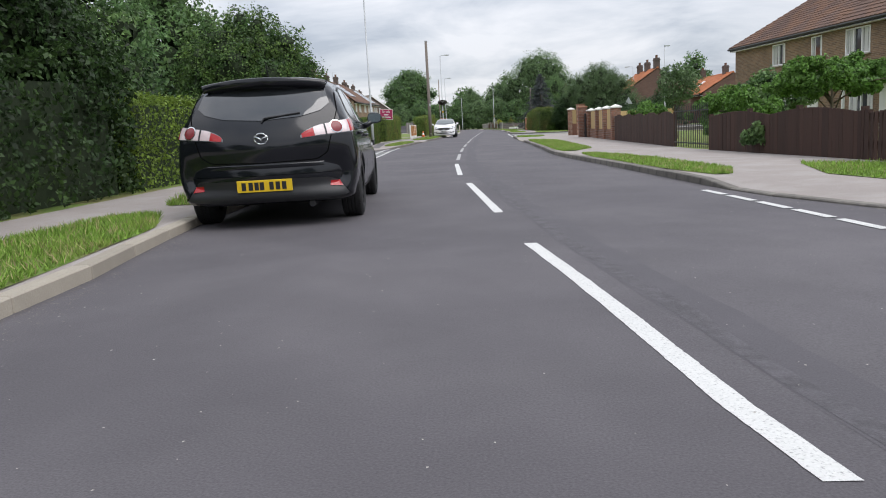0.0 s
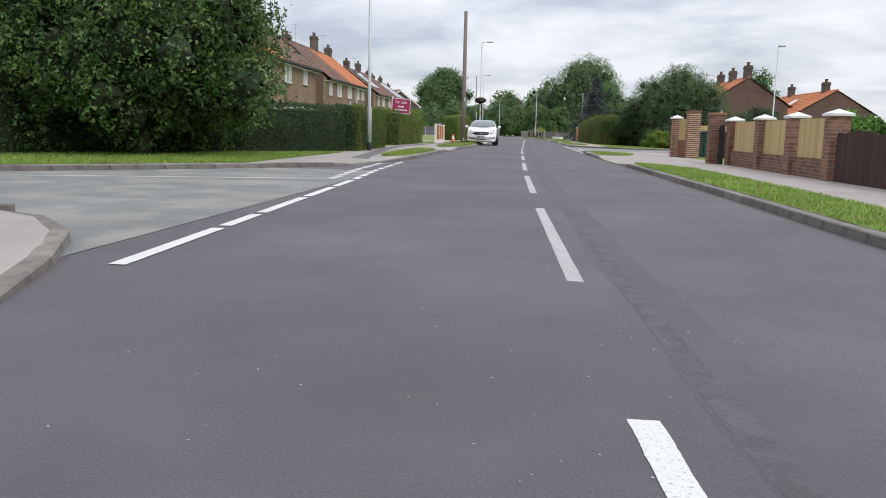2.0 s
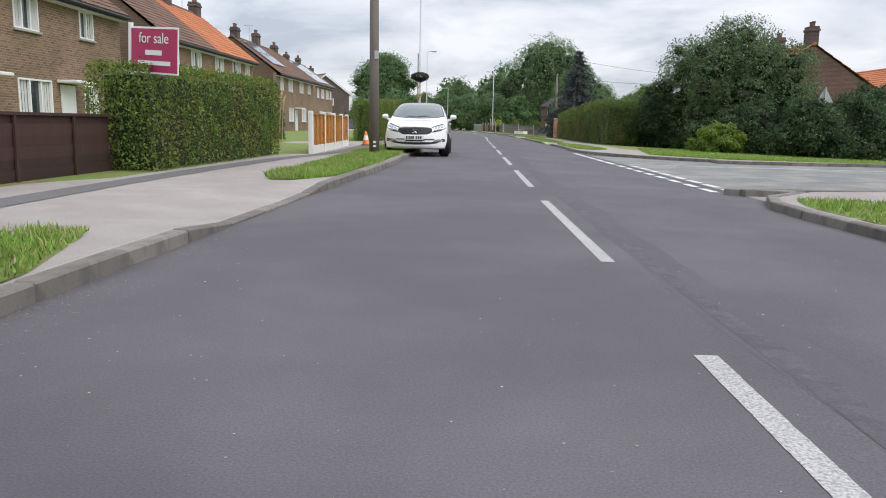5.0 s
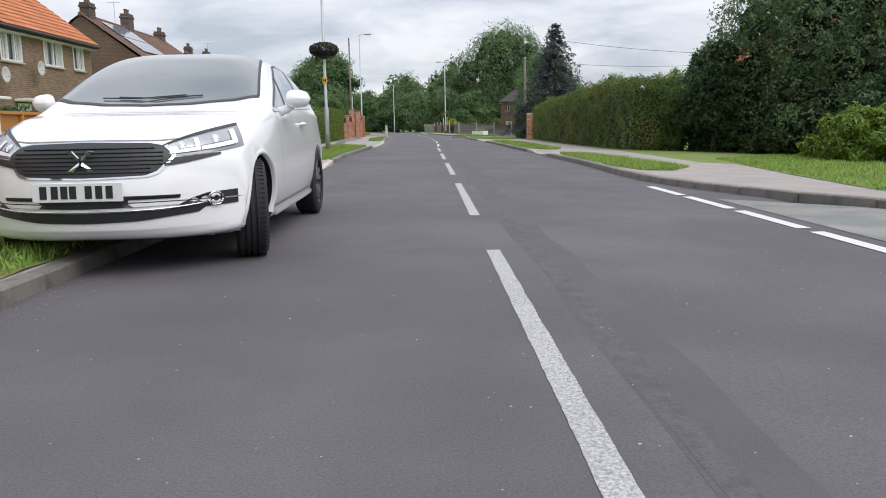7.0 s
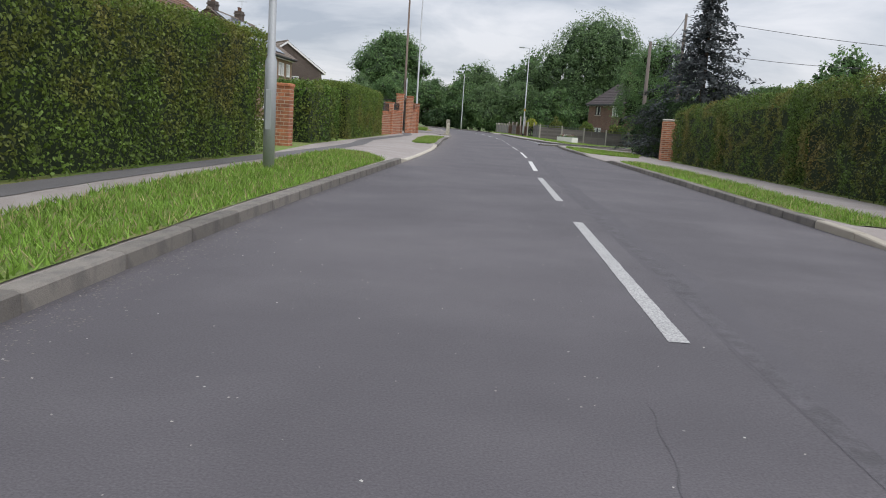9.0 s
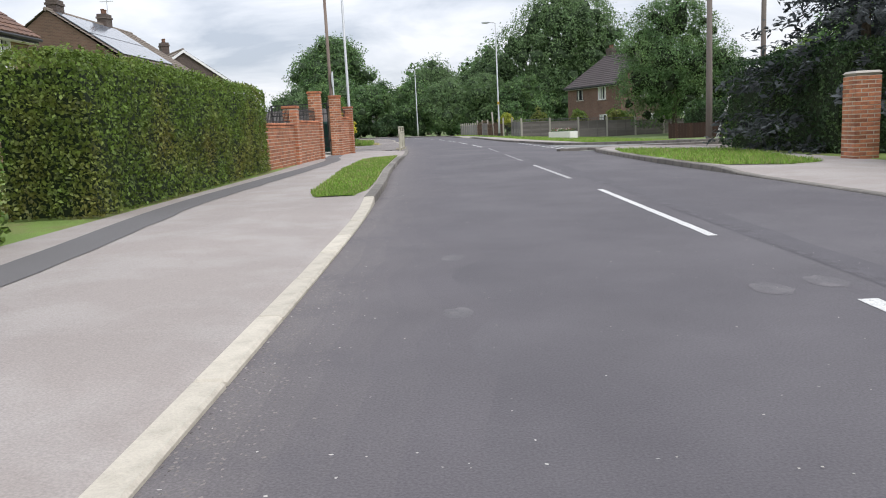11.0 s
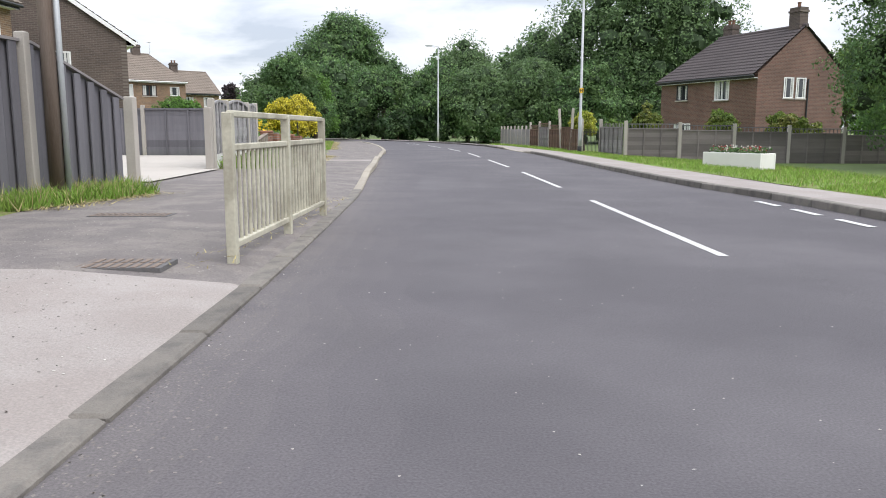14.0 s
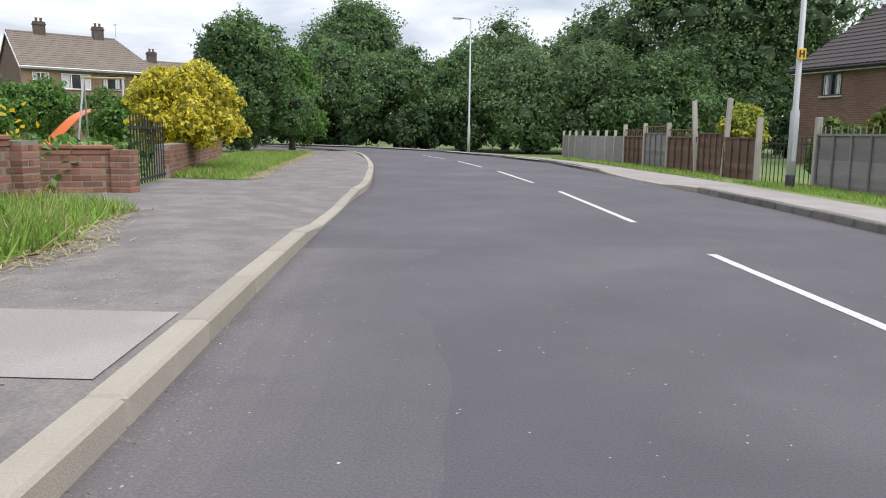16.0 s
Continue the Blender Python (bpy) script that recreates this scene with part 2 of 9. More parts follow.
# Two greens again put sunlit and unlit clumps into the colour.
leaf("leaf_wood", (0.150, 0.235, 0.095), island=0.35, col2=(0.098, 0.170, 0.072))
leaf("leaf_gold", (0.42, 0.43, 0.07), col2=(0.20, 0.30, 0.05))
leaf("leaf_spruce", (0.075, 0.085, 0.088), col2=(0.105, 0.12, 0.125))
leaf("leaf_purple", (0.06, 0.045, 0.05))
leaf("leaf_fresh", (0.13, 0.215, 0.045), col2=(0.185, 0.28, 0.06))
leaf("petal_red", (0.5, 0.06, 0.06)); leaf("petal_yellow", (0.75, 0.55, 0.03)); leaf("petal_white", (0.75, 0.73, 0.68))
# Core of woodland and far trees: gap shade as colour, paler like haze.
MAT["core_wood"] = M("inner_leaf_shade_pale", (0.045, 0.075, 0.033), 0.95, 0.3, 3, 0.3, 30, 0.3)
# Core of hedges and most trees: dark colour stands in for shade between leaves.
MAT["core"] = M("inner_foliage_shade", (0.02, 0.034, 0.012), 0.95, 0.3, 3, 0.3, 30, 0.3)
# Darker gold stands in for the shaded inside of the golden bush.
MAT["core_gold"] = M("inner_golden_shade", (0.20, 0.19, 0.03), 0.95, 0.3, 3, 0.3, 30, 0.3)
MAT["bark"] = M("bark", (0.12, 0.095, 0.07), 0.95, 0.3, 3, 0.3, 50, 0.8, 30, bdist=0.03)
MAT["rusty_iron"] = M("rusty_iron", (0.20, 0.155, 0.125), 0.9, 0.3, 6, 0.3, 60, 0.3)
MAT["pole_brown"] = M("brown_pole_timber", (0.215, 0.17, 0.14), 0.9, 0.25, 2, 0.3, 30, 0.6, 40, stretch=(6, 6, 0.5), col2=(0.135, 0.095, 0.072), c2scale=0.6)
MAT["pole_wood"] = M("pole_timber", (0.17, 0.145, 0.125), 0.9, 0.25, 2, 0.3, 30, 0.6, 40, stretch=(6, 6, 0.5))
MAT["steel"] = M("galvanised_steel", (0.45, 0.47, 0.48), 0.55, 0.12, 2, 0.1, 40, 0.1, metal=0.35)
MAT["steel_green"] = M("painted_column", (0.38, 0.41, 0.40), 0.6, 0.12, 2, 0.1, 40, 0.1)
MAT["cream_metal"] = M("weathered_cream_paint", (0.50, 0.48, 0.38), 0.65, 0.2, 3, 0.2, 40, 0.2, col2=(0.33, 0.31, 0.24), c2scale=3)
MAT["black_paint"] = M("black_paint", (0.018, 0.018, 0.02), 0.5, 0.2, 3, 0.1, 60, 0.1)
MAT["iron"] = M("wrought_iron", (0.02, 0.02, 0.022), 0.5, 0.2, 5, 0.2, 60, 0.2)
MAT["rubber"] = M("tyre_rubber", (0.018, 0.018, 0.019), 0.8, 0.15, 8, 0.2, 80, 0.2)
MAT["plastic_black"] = M("black_plastic", (0.02, 0.021, 0.023), 0.45, 0.15, 4, 0.1, 60, 0.08)
MAT["bin_green"] = M("green_plastic", (0.012, 0.07, 0.055), 0.45, 0.15, 4, 0.1, 60, 0.08)
MAT["bin_dark"] = M("charcoal_plastic", (0.02, 0.025, 0.038), 0.45, 0.15, 4, 0.1, 60, 0.08)
MAT["orange"] = M("orange_plastic", (0.75, 0.16, 0.03), 0.45, 0.1, 4, 0.1, 60, 0.05)
MAT["white_plastic"] = M("white_upvc", (0.78, 0.78, 0.77), 0.4, 0.05, 3, 0.05, 60, 0.03)
MAT["white_render"] = M("white_masonry_paint", (0.74, 0.73, 0.70), 0.85, 0.1, 2, 0.1, 60, 0.2)
MAT["fence_orange"] = M("stained_larch", (0.47, 0.215, 0.05), 0.8, 0.2, 2, 0.2, 40, 0.3, 40, obj=0.18, stretch=(0.6, 0.6, 8))
MAT["fence_brown"] = M("brown_stained_timber", (0.05, 0.024, 0.017), 0.85, 0.25, 2, 0.2, 40, 0.3, 40, obj=0.25, stretch=(8, 8, 0.6))
MAT["fence_grey"] = M("weathered_timber", (0.245, 0.228, 0.225), 0.9, 0.25, 1.5, 0.25, 40, 0.4, 40, obj=0.22, stretch=(0.7, 0.7, 8))
MAT["fence_mid"] = M("brown_grey_timber", (0.205, 0.18, 0.175), 0.9, 0.25, 1.5, 0.25, 40, 0.4, 40, obj=0.25, stretch=(0.7, 0.7, 8))
MAT["fence_lap"] = M("silvered_timber", (0.335, 0.325, 0.33), 0.9, 0.25, 1.5, 0.25, 40, 0.4, 40, obj=0.15, stretch=(0.7, 0.7, 8))
MAT["fence_dark"] = M("dark_grey_timber", (0.14, 0.135, 0.15), 0.85, 0.25, 1.5, 0.25, 40, 0.4, 40, obj=0.22, stretch=(8, 8, 0.7))
MAT["fence_pine"] = M("pale_pine", (0.50, 0.36, 0.17), 0.8, 0.15, 2, 0.2, 40, 0.2, 40, obj=0.15, stretch=(8, 8, 0.7))
MAT["fence_redbrown"] = M("red_brown_timber", (0.155, 0.095, 0.07), 0.85, 0.25, 1.5, 0.2, 40, 0.3, 40, obj=0.25, stretch=(0.7, 0.7, 8))
MAT["brick_red"] = M("red_brick", (0.47, 0.185, 0.090), 0.9, 0.25, 9, 0.25, 90, 0.5, 120, obj=0.30, island=0.25, col2=(0.33, 0.13, 0.075), c2scale=8)
MAT["brick_dark"] = M("dark_red_brick", (0.235, 0.112, 0.074), 0.9, 0.25, 9, 0.25, 90, 0.5, 120, obj=0.28, island=0.3)
MAT["old_render"] = M("stained_concrete_wall", (0.27, 0.23, 0.19), 0.95, 0.3, 2.5, 0.3, 60, 0.5, 80, col2=(0.17, 0.13, 0.10), c2scale=3)
MAT["mortar"] = M("mortar", (0.52, 0.45, 0.355), 0.95, 0.15, 5, 0.25, 90, 0.4)
MAT["mortar_dark"] = M("aged_mortar", (0.25, 0.22, 0.19), 0.95, 0.15, 5, 0.25, 90, 0.4)
MAT["tile_orange"] = M("orange_pantile", (0.46, 0.165, 0.07), 0.85, 0.25, 0.7, 0.2, 12, 0.3, 20, island=0.22, col2=(0.38, 0.14, 0.06), c2scale=0.8)
MAT["tile_brown"] = M("brown_pantile", (0.135, 0.085, 0.068), 0.88, 0.25, 0.7, 0.2, 12, 0.3, 20, island=0.22, col2=(0.18, 0.10, 0.065), c2scale=0.8)
MAT["tile_grey"] = M("grey_concrete_tile", (0.20, 0.165, 0.135), 0.9, 0.2, 0.7, 0.2, 12, 0.3, 20, island=0.2)
MAT["clay_pot"] = M("clay_pot", (0.17, 0.09, 0.06), 0.85, 0.25, 3, 0.2, 30, 0.3)
MAT["tile_slate"] = M("slate", (0.085, 0.07, 0.07), 0.85, 0.2, 0.7, 0.2, 12, 0.3, 20, island=0.22)
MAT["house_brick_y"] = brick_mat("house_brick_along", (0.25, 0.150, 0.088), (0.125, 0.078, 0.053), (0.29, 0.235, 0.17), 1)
# End-wall copy of this brick is darker: facing shade put into the colour.
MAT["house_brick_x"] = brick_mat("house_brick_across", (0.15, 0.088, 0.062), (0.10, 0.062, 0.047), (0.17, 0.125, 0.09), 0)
MAT["house_dark_y"] = brick_mat("dark_house_brick_along", (0.105, 0.078, 0.066), (0.072, 0.055, 0.049), (0.15, 0.125, 0.108), 1)
MAT["house_dark_x"] = brick_mat("dark_house_brick_across", (0.105, 0.078, 0.066), (0.072, 0.055, 0.049), (0.15, 0.125, 0.108), 0)
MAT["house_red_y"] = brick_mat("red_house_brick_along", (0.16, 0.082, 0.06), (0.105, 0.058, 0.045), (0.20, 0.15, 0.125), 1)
# End-wall copy a touch darker than the front brick.
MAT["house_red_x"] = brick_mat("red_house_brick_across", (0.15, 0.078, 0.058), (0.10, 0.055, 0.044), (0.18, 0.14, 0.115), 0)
MAT["window_glass"] = M("window_glass", (0.035, 0.04, 0.045), 0.06, 0.2, 1.5, 0, 20, 0, spec=0.8)
MAT["curtain"] = M("net_curtain", (0.55, 0.55, 0.53), 0.9, 0.15, 4, 0.1, 20, 0.2, stretch=(12, 12, 1))
MAT["solar"] = M("solar_panel", (0.16, 0.18, 0.21), 0.10, 0.1, 2, 0.05, 20, 0, spec=0.9)
MAT["car_black"] = M("black_car_paint", (0.008, 0.009, 0.012), 0.14, 0.3, 2, 0.1, 30, 0, spec=0.42, coat=0.22)
# Mirror base darkened to stand in for dark surroundings it would reflect.
MAT["mirror_dimmed"] = M("dimmed_mirror", (0.16, 0.185, 0.19), 0.08, 0.1, 3, 0, 20, 0, metal=1.0)
MAT["car_white"] = M("white_car_paint", (0.86, 0.86, 0.86), 0.3, 0.02, 2, 0.0, 30, 0, coat=1.0)
MAT["car_glass"] = M("tinted_glass", (0.012, 0.014, 0.016), 0.04, 0.1, 2, 0, 20, 0, spec=1.0, coat=0.6)
MAT["screen_glass"] = M("windscreen_glass", (0.10, 0.118, 0.122), 0.04, 0.25, 1.2, 0, 20, 0, spec=0.8, coat=0.6)
MAT["lamp_red"] = M("red_lens", (0.40, 0.014, 0.018), 0.15, 0.1, 8, 0.05, 60, 0.05, coat=0.3)
MAT["lamp_ring"] = M("dull_red_lens", (0.22, 0.03, 0.035), 0.2, 0.2, 12, 0.1, 60, 0.05, coat=0.2)
MAT["lamp_pink"] = M("pale_pink_lens", (0.66, 0.55, 0.56), 0.12, 0.2, 14, 0.1, 60, 0.1, coat=1.0)
MAT["lamp_clear"] = M("clear_lens", (0.58, 0.59, 0.61), 0.12, 0.2, 14, 0.1, 60, 0.1, coat=1.0)
MAT["lamp_dark"] = M("smoked_lens", (0.17, 0.18, 0.19), 0.1, 0.2, 14, 0.1, 60, 0.1, coat=1.0)
MAT["side_glass"] = M("reflecting_side_glass", (0.46, 0.49, 0.50), 0.03, 0.1, 1.5, 0, 20, 0, metal=0.7, spec=0.8)
MAT["seam_black"] = M("shut_line_black", (0.002, 0.002, 0.002), 0.9, 0.05, 2, 0, 20, 0, spec=0.1)
MAT["seam_grey"] = M("shut_line_grey", (0.22, 0.22, 0.22), 0.7, 0.05, 2, 0, 20, 0)
MAT["rim_black"] = M("gloss_black_rim", (0.012, 0.012, 0.013), 0.25, 0.1, 6, 0, 20, 0)
MAT["chrome"] = M("chrome", (0.72, 0.73, 0.74), 0.14, 0.05, 4, 0, 20, 0, metal=1.0)
MAT["alloy"] = M("silver_alloy", (0.45, 0.45, 0.46), 0.3, 0.1, 6, 0, 20, 0, metal=0.9)
MAT["plate_yellow"] = M("yellow_plate", (0.78, 0.52, 0.02), 0.35, 0.04, 4, 0, 20, 0)
MAT["plate_white"] = M("white_plate", (0.72, 0.72, 0.70), 0.35, 0.04, 4, 0, 20, 0)
MAT["sign_pink"] = M("magenta_board", (0.42, 0.018, 0.105), 0.5, 0.08, 2, 0.05, 30, 0.05)
MAT["lamp_glass"] = M("lamp_diffuser", (0.55, 0.56, 0.56), 0.3, 0.1, 6, 0, 20, 0)
MAT["yellow_tag"] = M("yellow_tag", (0.75, 0.45, 0.02), 0.5, 0.1, 6, 0, 20, 0)

# ---- mesh tools ----
class Mesh:
    """Collects points and faces for one mesh."""

    def __init__(self):
        self.v, self.f = [], []

    def add(self, v, f):
        k = len(self.v)
        self.v += [tuple(p) for p in v]
        self.f += [tuple(i + k for i in q) for q in f]
        return self

    def box(self, lo, hi, m=None, bevel=0.0):
        (x0, y0, z0), (x1, y1, z1) = lo, hi
        if bevel <= 0:
            v = [(x0, y0, z0), (x1, y0, z0), (x1, y1, z0), (x0, y1, z0), (x0, y0, z1), (x1, y0, z1), (x1, y1, z1), (x0, y1, z1)]
            f = [(0, 3, 2, 1), (4, 5, 6, 7), (0, 1, 5, 4), (1, 2, 6, 5), (2, 3, 7, 6), (3, 0, 4, 7)]
        else:
            b, v, f = bevel, [], []
            for z, i in ((z0, b), (z0 + b, 0), (z1 - b, 0), (z1, b)):
                X0, X1, Y0, Y1 = x0 + i, x1 - i, y0 + i, y1 - i
                c = b * 0.7
                v += [(X0 + c, Y0, z), (X1 - c, Y0, z), (X1, Y0 + c, z), (X1, Y1 - c, z), (X1 - c, Y1, z), (X0 + c, Y1, z), (X0, Y1 - c, z), (X0, Y0 + c, z)]
            for r in range(3):
                f += [(8 * r + k, 8 * r + (k + 1) % 8, 8 * r + 8 + (k + 1) % 8, 8 * r + 8 + k) for k in range(8)]
            f += [tuple(range(7, -1, -1)), tuple(range(24, 32))]
        if m is not None:
            v = [m @ Vector(p) for p in v]
        return self.add(v, f)

    def tube(self, pts, radii, n=8, cap=True):
        """A round bar along points."""
        pts = [Vector(p) for p in pts]
        if isinstance(radii, (int, float)):
            radii = [radii] * len(pts)
        rings = []
        for k, p in enumerate(pts):
            d = (pts[min(k + 1, len(pts) - 1)] - pts[max(k - 1, 0)]).normalized()
            a = d.orthogonal().normalized() if abs(d.z) < 0.99 else Vector((1, 0, 0))
            b = d.cross(a).normalized()
            a = b.cross(d)
            rings += [p + (a * math.cos(t) + b * math.sin(t)) * radii[k] for t in (2 * math.pi * j / n for j in range(n))]
        f = [(n * k + j, n * k + (j + 1) % n, n * k + n + (j + 1) % n, n * k + n + j) for k in range(len(pts) - 1) for j in range(n)]
        if cap:
            f += [tuple(range(n - 1, -1, -1)), tuple(range(n * (len(pts) - 1), n * len(pts)))]
        return self.add(rings, f)

    def lathe(self, prof, n=24, axis="z", at=(0, 0, 0)):
        """Turned shape: prof of (radius, height)."""
        v = []
        for r, h in prof:
            for j in range(n):
                t = 2 * math.pi * j / n
                c, s = r * math.cos(t), r * math.sin(t)
                p = {"z": (c, s, h), "x": (h, c, s), "y": (s, h, c)}[axis]
                v.append((p[0] + at[0], p[1] + at[1], p[2] + at[2]))
        f = [(n * k + j, n * k + (j + 1) % n, n * k + n + (j + 1) % n, n * k + n + j) for k in range(len(prof) - 1) for j in range(n)]
        return self.add(v, f)

    def grid(self, rows):
        """A sheet from rows of points."""
        w = len(rows[0])
        f = [(w * r + c, w * r + c + 1, w * r + w + c + 1, w * r + w + c) for r in range(len(rows) - 1) for c in range(w - 1)]
        return self.add([p for r in rows for p in r], f)

    def done(self, name, smooth=False):
        me = bpy.data.meshes.new(name)
        me.from_pydata(self.v, [], self.f)
        if smooth:
            me.shade_smooth()
        me.update()
        return me


def part(name, mesh, material, parent=None, label="", smooth=False, m=None):
    """One mesh object, under a thing or under a part."""
    me = mesh.done(name, smooth) if isinstance(mesh, Mesh) else mesh
    if not me.materials:
        me.materials.append(MAT[material])
    ob = new(name, me)
    if parent is not None:
        ob.parent = parent
    if m is not None:
        ob.matrix_basis = m
    if label:
        ob["label"] = label
    if name in ("foliage", "crown", "inside", "blossom", "basket_foliage", "grit"):
        tagged(ob, label, "", kind="stuff")
    return ob


def thing(name, label, category, m=None, group="", kind=""):
    ob = new(name)
    if m is not None:
        ob.matrix_basis = m
    return tagged(ob, label, category, group, kind)


def fast_mesh(name, verts, faces, smooth=False):
    """A large mesh from arrays; faces all have the same number of corners."""
    me = bpy.data.meshes.new(name)
    nv, (nf, k) = len(verts), faces.shape
    me.vertices.add(nv); me.vertices.foreach_set("co", verts.astype(np.float32).ravel())
    me.loops.add(nf * k); me.loops.foreach_set("vertex_index", faces.astype(np.int32).ravel())
    me.polygons.add(nf); me.polygons.foreach_set("loop_start", np.arange(0, nf * k, k, dtype=np.int32))
    me.update(calc_edges=True)
    return me


RNG = np.random.default_rng(7)


def leaves(name, pos, nrm, size, spread=0.9, ratio=0.6, three=False):
    """Small leaf blades (folded quads) at pos, facing about nrm."""
    n = len(pos)
    d = nrm + RNG.normal(0, spread, (n, 3))
    d /= np.linalg.norm(d, axis=1, keepdims=True) + 1e-9
    a = np.cross(d, RNG.normal(0, 1, (n, 3)))
    a /= np.linalg.norm(a, axis=1, keepdims=True) + 1e-9
    b = np.cross(d, a)
    s = (size * RNG.uniform(0.6, 1.35, n))[:, None]
    if three:  # pointed leaflets
        v = np.stack([pos - a * s * 0.7 - b * s * ratio, pos - a * s * 0.7 + b * s * ratio, pos + a * s], 1).reshape(-1, 3)
        return fast_mesh(name, v, np.arange(3 * n).reshape(n, 3))
    fold = d * s * 0.18
    v = np.stack([pos - a * s, pos - b * s * ratio + fold, pos + a * s, pos + b * s * ratio + fold], 1).reshape(-1, 3)
    return fast_mesh(name, v, np.arange(4 * n).reshape(n, 4))


def leaf_part(name, pos, nrm, size, material, parent, label="", spread=0.9, ratio=0.6, three=False):
    me = leaves(name, pos, nrm, size, spread, ratio, three)
    return part(name, me, material, parent, label)


def curve_x(pts):
    ys, xs = [p[1] for p in pts], [p[0] for p in pts]
    return lambda y: float(np.interp(y, ys, xs))


def smooth_line(pts, step=0.45):
    """Evenly stepped points along a rounded line through pts."""
    p = np.array(pts, float)
    p = np.vstack([2 * p[0] - p[1], p, 2 * p[-1] - p[-2]])
    out = []
    for k in range(1, len(p) - 2):
        n = max(2, int(np.linalg.norm(p[k + 1] - p[k]) / 0.12))
        for t in np.linspace(0, 1, n, endpoint=False):
            a, b, c, d = p[k - 1], p[k], p[k + 1], p[k + 2]
            out.append(0.5 * ((2 * b) + (-a + c) * t + (2 * a - 5 * b + 4 * c - d) * t * t + (-a + 3 * b - 3 * c + d) * t ** 3))
    out.append(p[-2])
    out = np.array(out)
    s = np.concatenate([[0], np.cumsum(np.linalg.norm(np.diff(out, axis=0), axis=1))])
    q = np.arange(0, s[-1], step)
    return np.stack([np.interp(q, s, out[:, 0]), np.interp(q, s, out[:, 1])], 1)


def offset_line(pts, d):
    """pts moved d to the left of their run."""
    t = np.gradient(pts, axis=0)
    t /= np.linalg.norm(t, axis=1, keepdims=True) + 1e-9
    return pts + np.stack([-t[:, 1], t[:, 0]], 1) * d


# ---- the lie of the street ----
centre_x = curve_x([(5.0, -40), (2.6, -10), (1.91, -3.7), (1.82, -3.2), (1.68, -2.06), (1.55, -1.1), (1.385, 0), (0.78, 6), (0.57, 8), (0.33, 12), (0.16, 18), (0.04, 24), (-0.02, 30), (-0.057, 36), (-0.105, 42), (-0.094, 48), (-0.078, 54), (-0.06, 60), (-0.05, 72), (-0.05, 78), (0.06, 84), (0.043, 90), (-0.1, 96),
                    (-0.24, 102), (-0.38, 108), (-0.8, 114), (-1.26, 120), (-1.84, 126), (-2.46, 132), (-3.38, 138), (-4.6, 144), (-6.3, 150), (-9.5, 158), (-14, 164.5), (-21, 170), (-40, 178)])
KERB = {
    "L1": [(-0.7, -40), (-1.0, -12), (-1.38, -1.8), (-1.6, 0.3), (-1.85, 2.5), (-2.1, 8), (-2.2, 10), (-2.24, 11.8), (-2.27, 12.95), (-2.48, 13.55), (-2.7, 14.1), (-2.95, 14.6), (-3.45, 15.2), (-4.1, 15.62), (-5.5, 15.9), (-8, 16.0), (-40, 16.2)],
    "L2": [(-40, 20.3), (-11, 20.5), (-8.5, 21.2), (-6.8, 22.6), (-5.3, 24), (-4.5, 25), (-3.8, 26.1), (-3.6, 27.6), (-3.2, 29.03), (-3.12, 29.75), (-3.0, 30.8), (-2.98, 35.5), (-2.8, 43), (-2.6, 48), (-2.58, 52), (-2.52, 60), (-2.57, 63.5),
           (-2.63, 66), (-2.74, 71), (-2.66, 77), (-2.57, 82.5), (-2.6, 87.3), (-2.67, 89.7), (-2.75, 92.2), (-2.92, 95.5), (-3.05, 100), (-3.12, 104), (-3.2, 107), (-3.3, 109.3), (-3.58, 113.8), (-3.7, 115.2), (-4.02, 118.1), (-4.23, 120.4), (-4.4, 122.2), (-4.65, 124.4), (-4.9, 126.8), (-5.2, 130), (-5.45, 132.8), (-6.8, 141), (-9.0, 150.5), (-12.4, 157.5),
           (-17, 163), (-24, 168), (-40, 174)],
    "R1": [(5.9, -40), (5.3, -10), (4.6, 0.6), (4.25, 2), (3.9, 3.3), (3.65, 5.8), (3.3, 9.7), (2.88, 14), (2.76, 16.5), (2.76, 20), (2.7, 25), (2.6, 31), (2.5, 36), (2.5, 38.5), (2.42, 41.4), (2.62, 42.6), (3.4, 43.5), (6, 44.0), (40, 44.4)],
    "R2": [(40, 52.4), (9, 52.8), (5.6, 54), (4.2, 55.7), (3.3, 57.7), (2.75, 60.5), (2.8, 65), (2.76, 70), (2.68, 75), (2.6, 82), (2.45, 89), (2.2, 95), (2.16, 99), (2.2, 101.6), (2.32, 102.5), (2.7, 103.0), (4, 103.25), (40, 103.4)],
    "R3": [(40, 105), (9, 105.3), (6, 105.8), (4.2, 106.8), (2.9, 108.3), (2.1, 110.5), (1.5, 115), (1.05, 117.4), (0.52, 123.5), (0.02, 130.5), (-0.6, 136), (-1.8, 145), (-3.5, 150.5), (-6.4, 158),
           (-11, 165), (-18, 171), (-40, 181)],
}
kerb_x = {k: curve_x(v) for k, v in KERB.items()}
DROPS = {"L1": [(12.2, 14.2)], "L2": [(25.5, 29.6), (38.4, 42.8), (57.9, 66.2), (79.6, 89.4), (102.6, 119.1), (126.2, 130.2)], "R1": [(-9, 4.6), (30.6, 36.2)],
         "R2": [(69.6, 72.8), (87.2, 92.4)], "R3": [(133.5, 139)]}


def drop(block, y):
    """1 where the kerb is lowered for a crossing."""
    return max([0.0] + [min(1.0, max(0.0, min((y - a) / 0.9, (b - y) / 0.9))) for a, b in DROPS[block]])


def road_z(x, y):
    return -0.05 * min(1.0, max(0.0, (x - centre_x(y)) / 2.7))


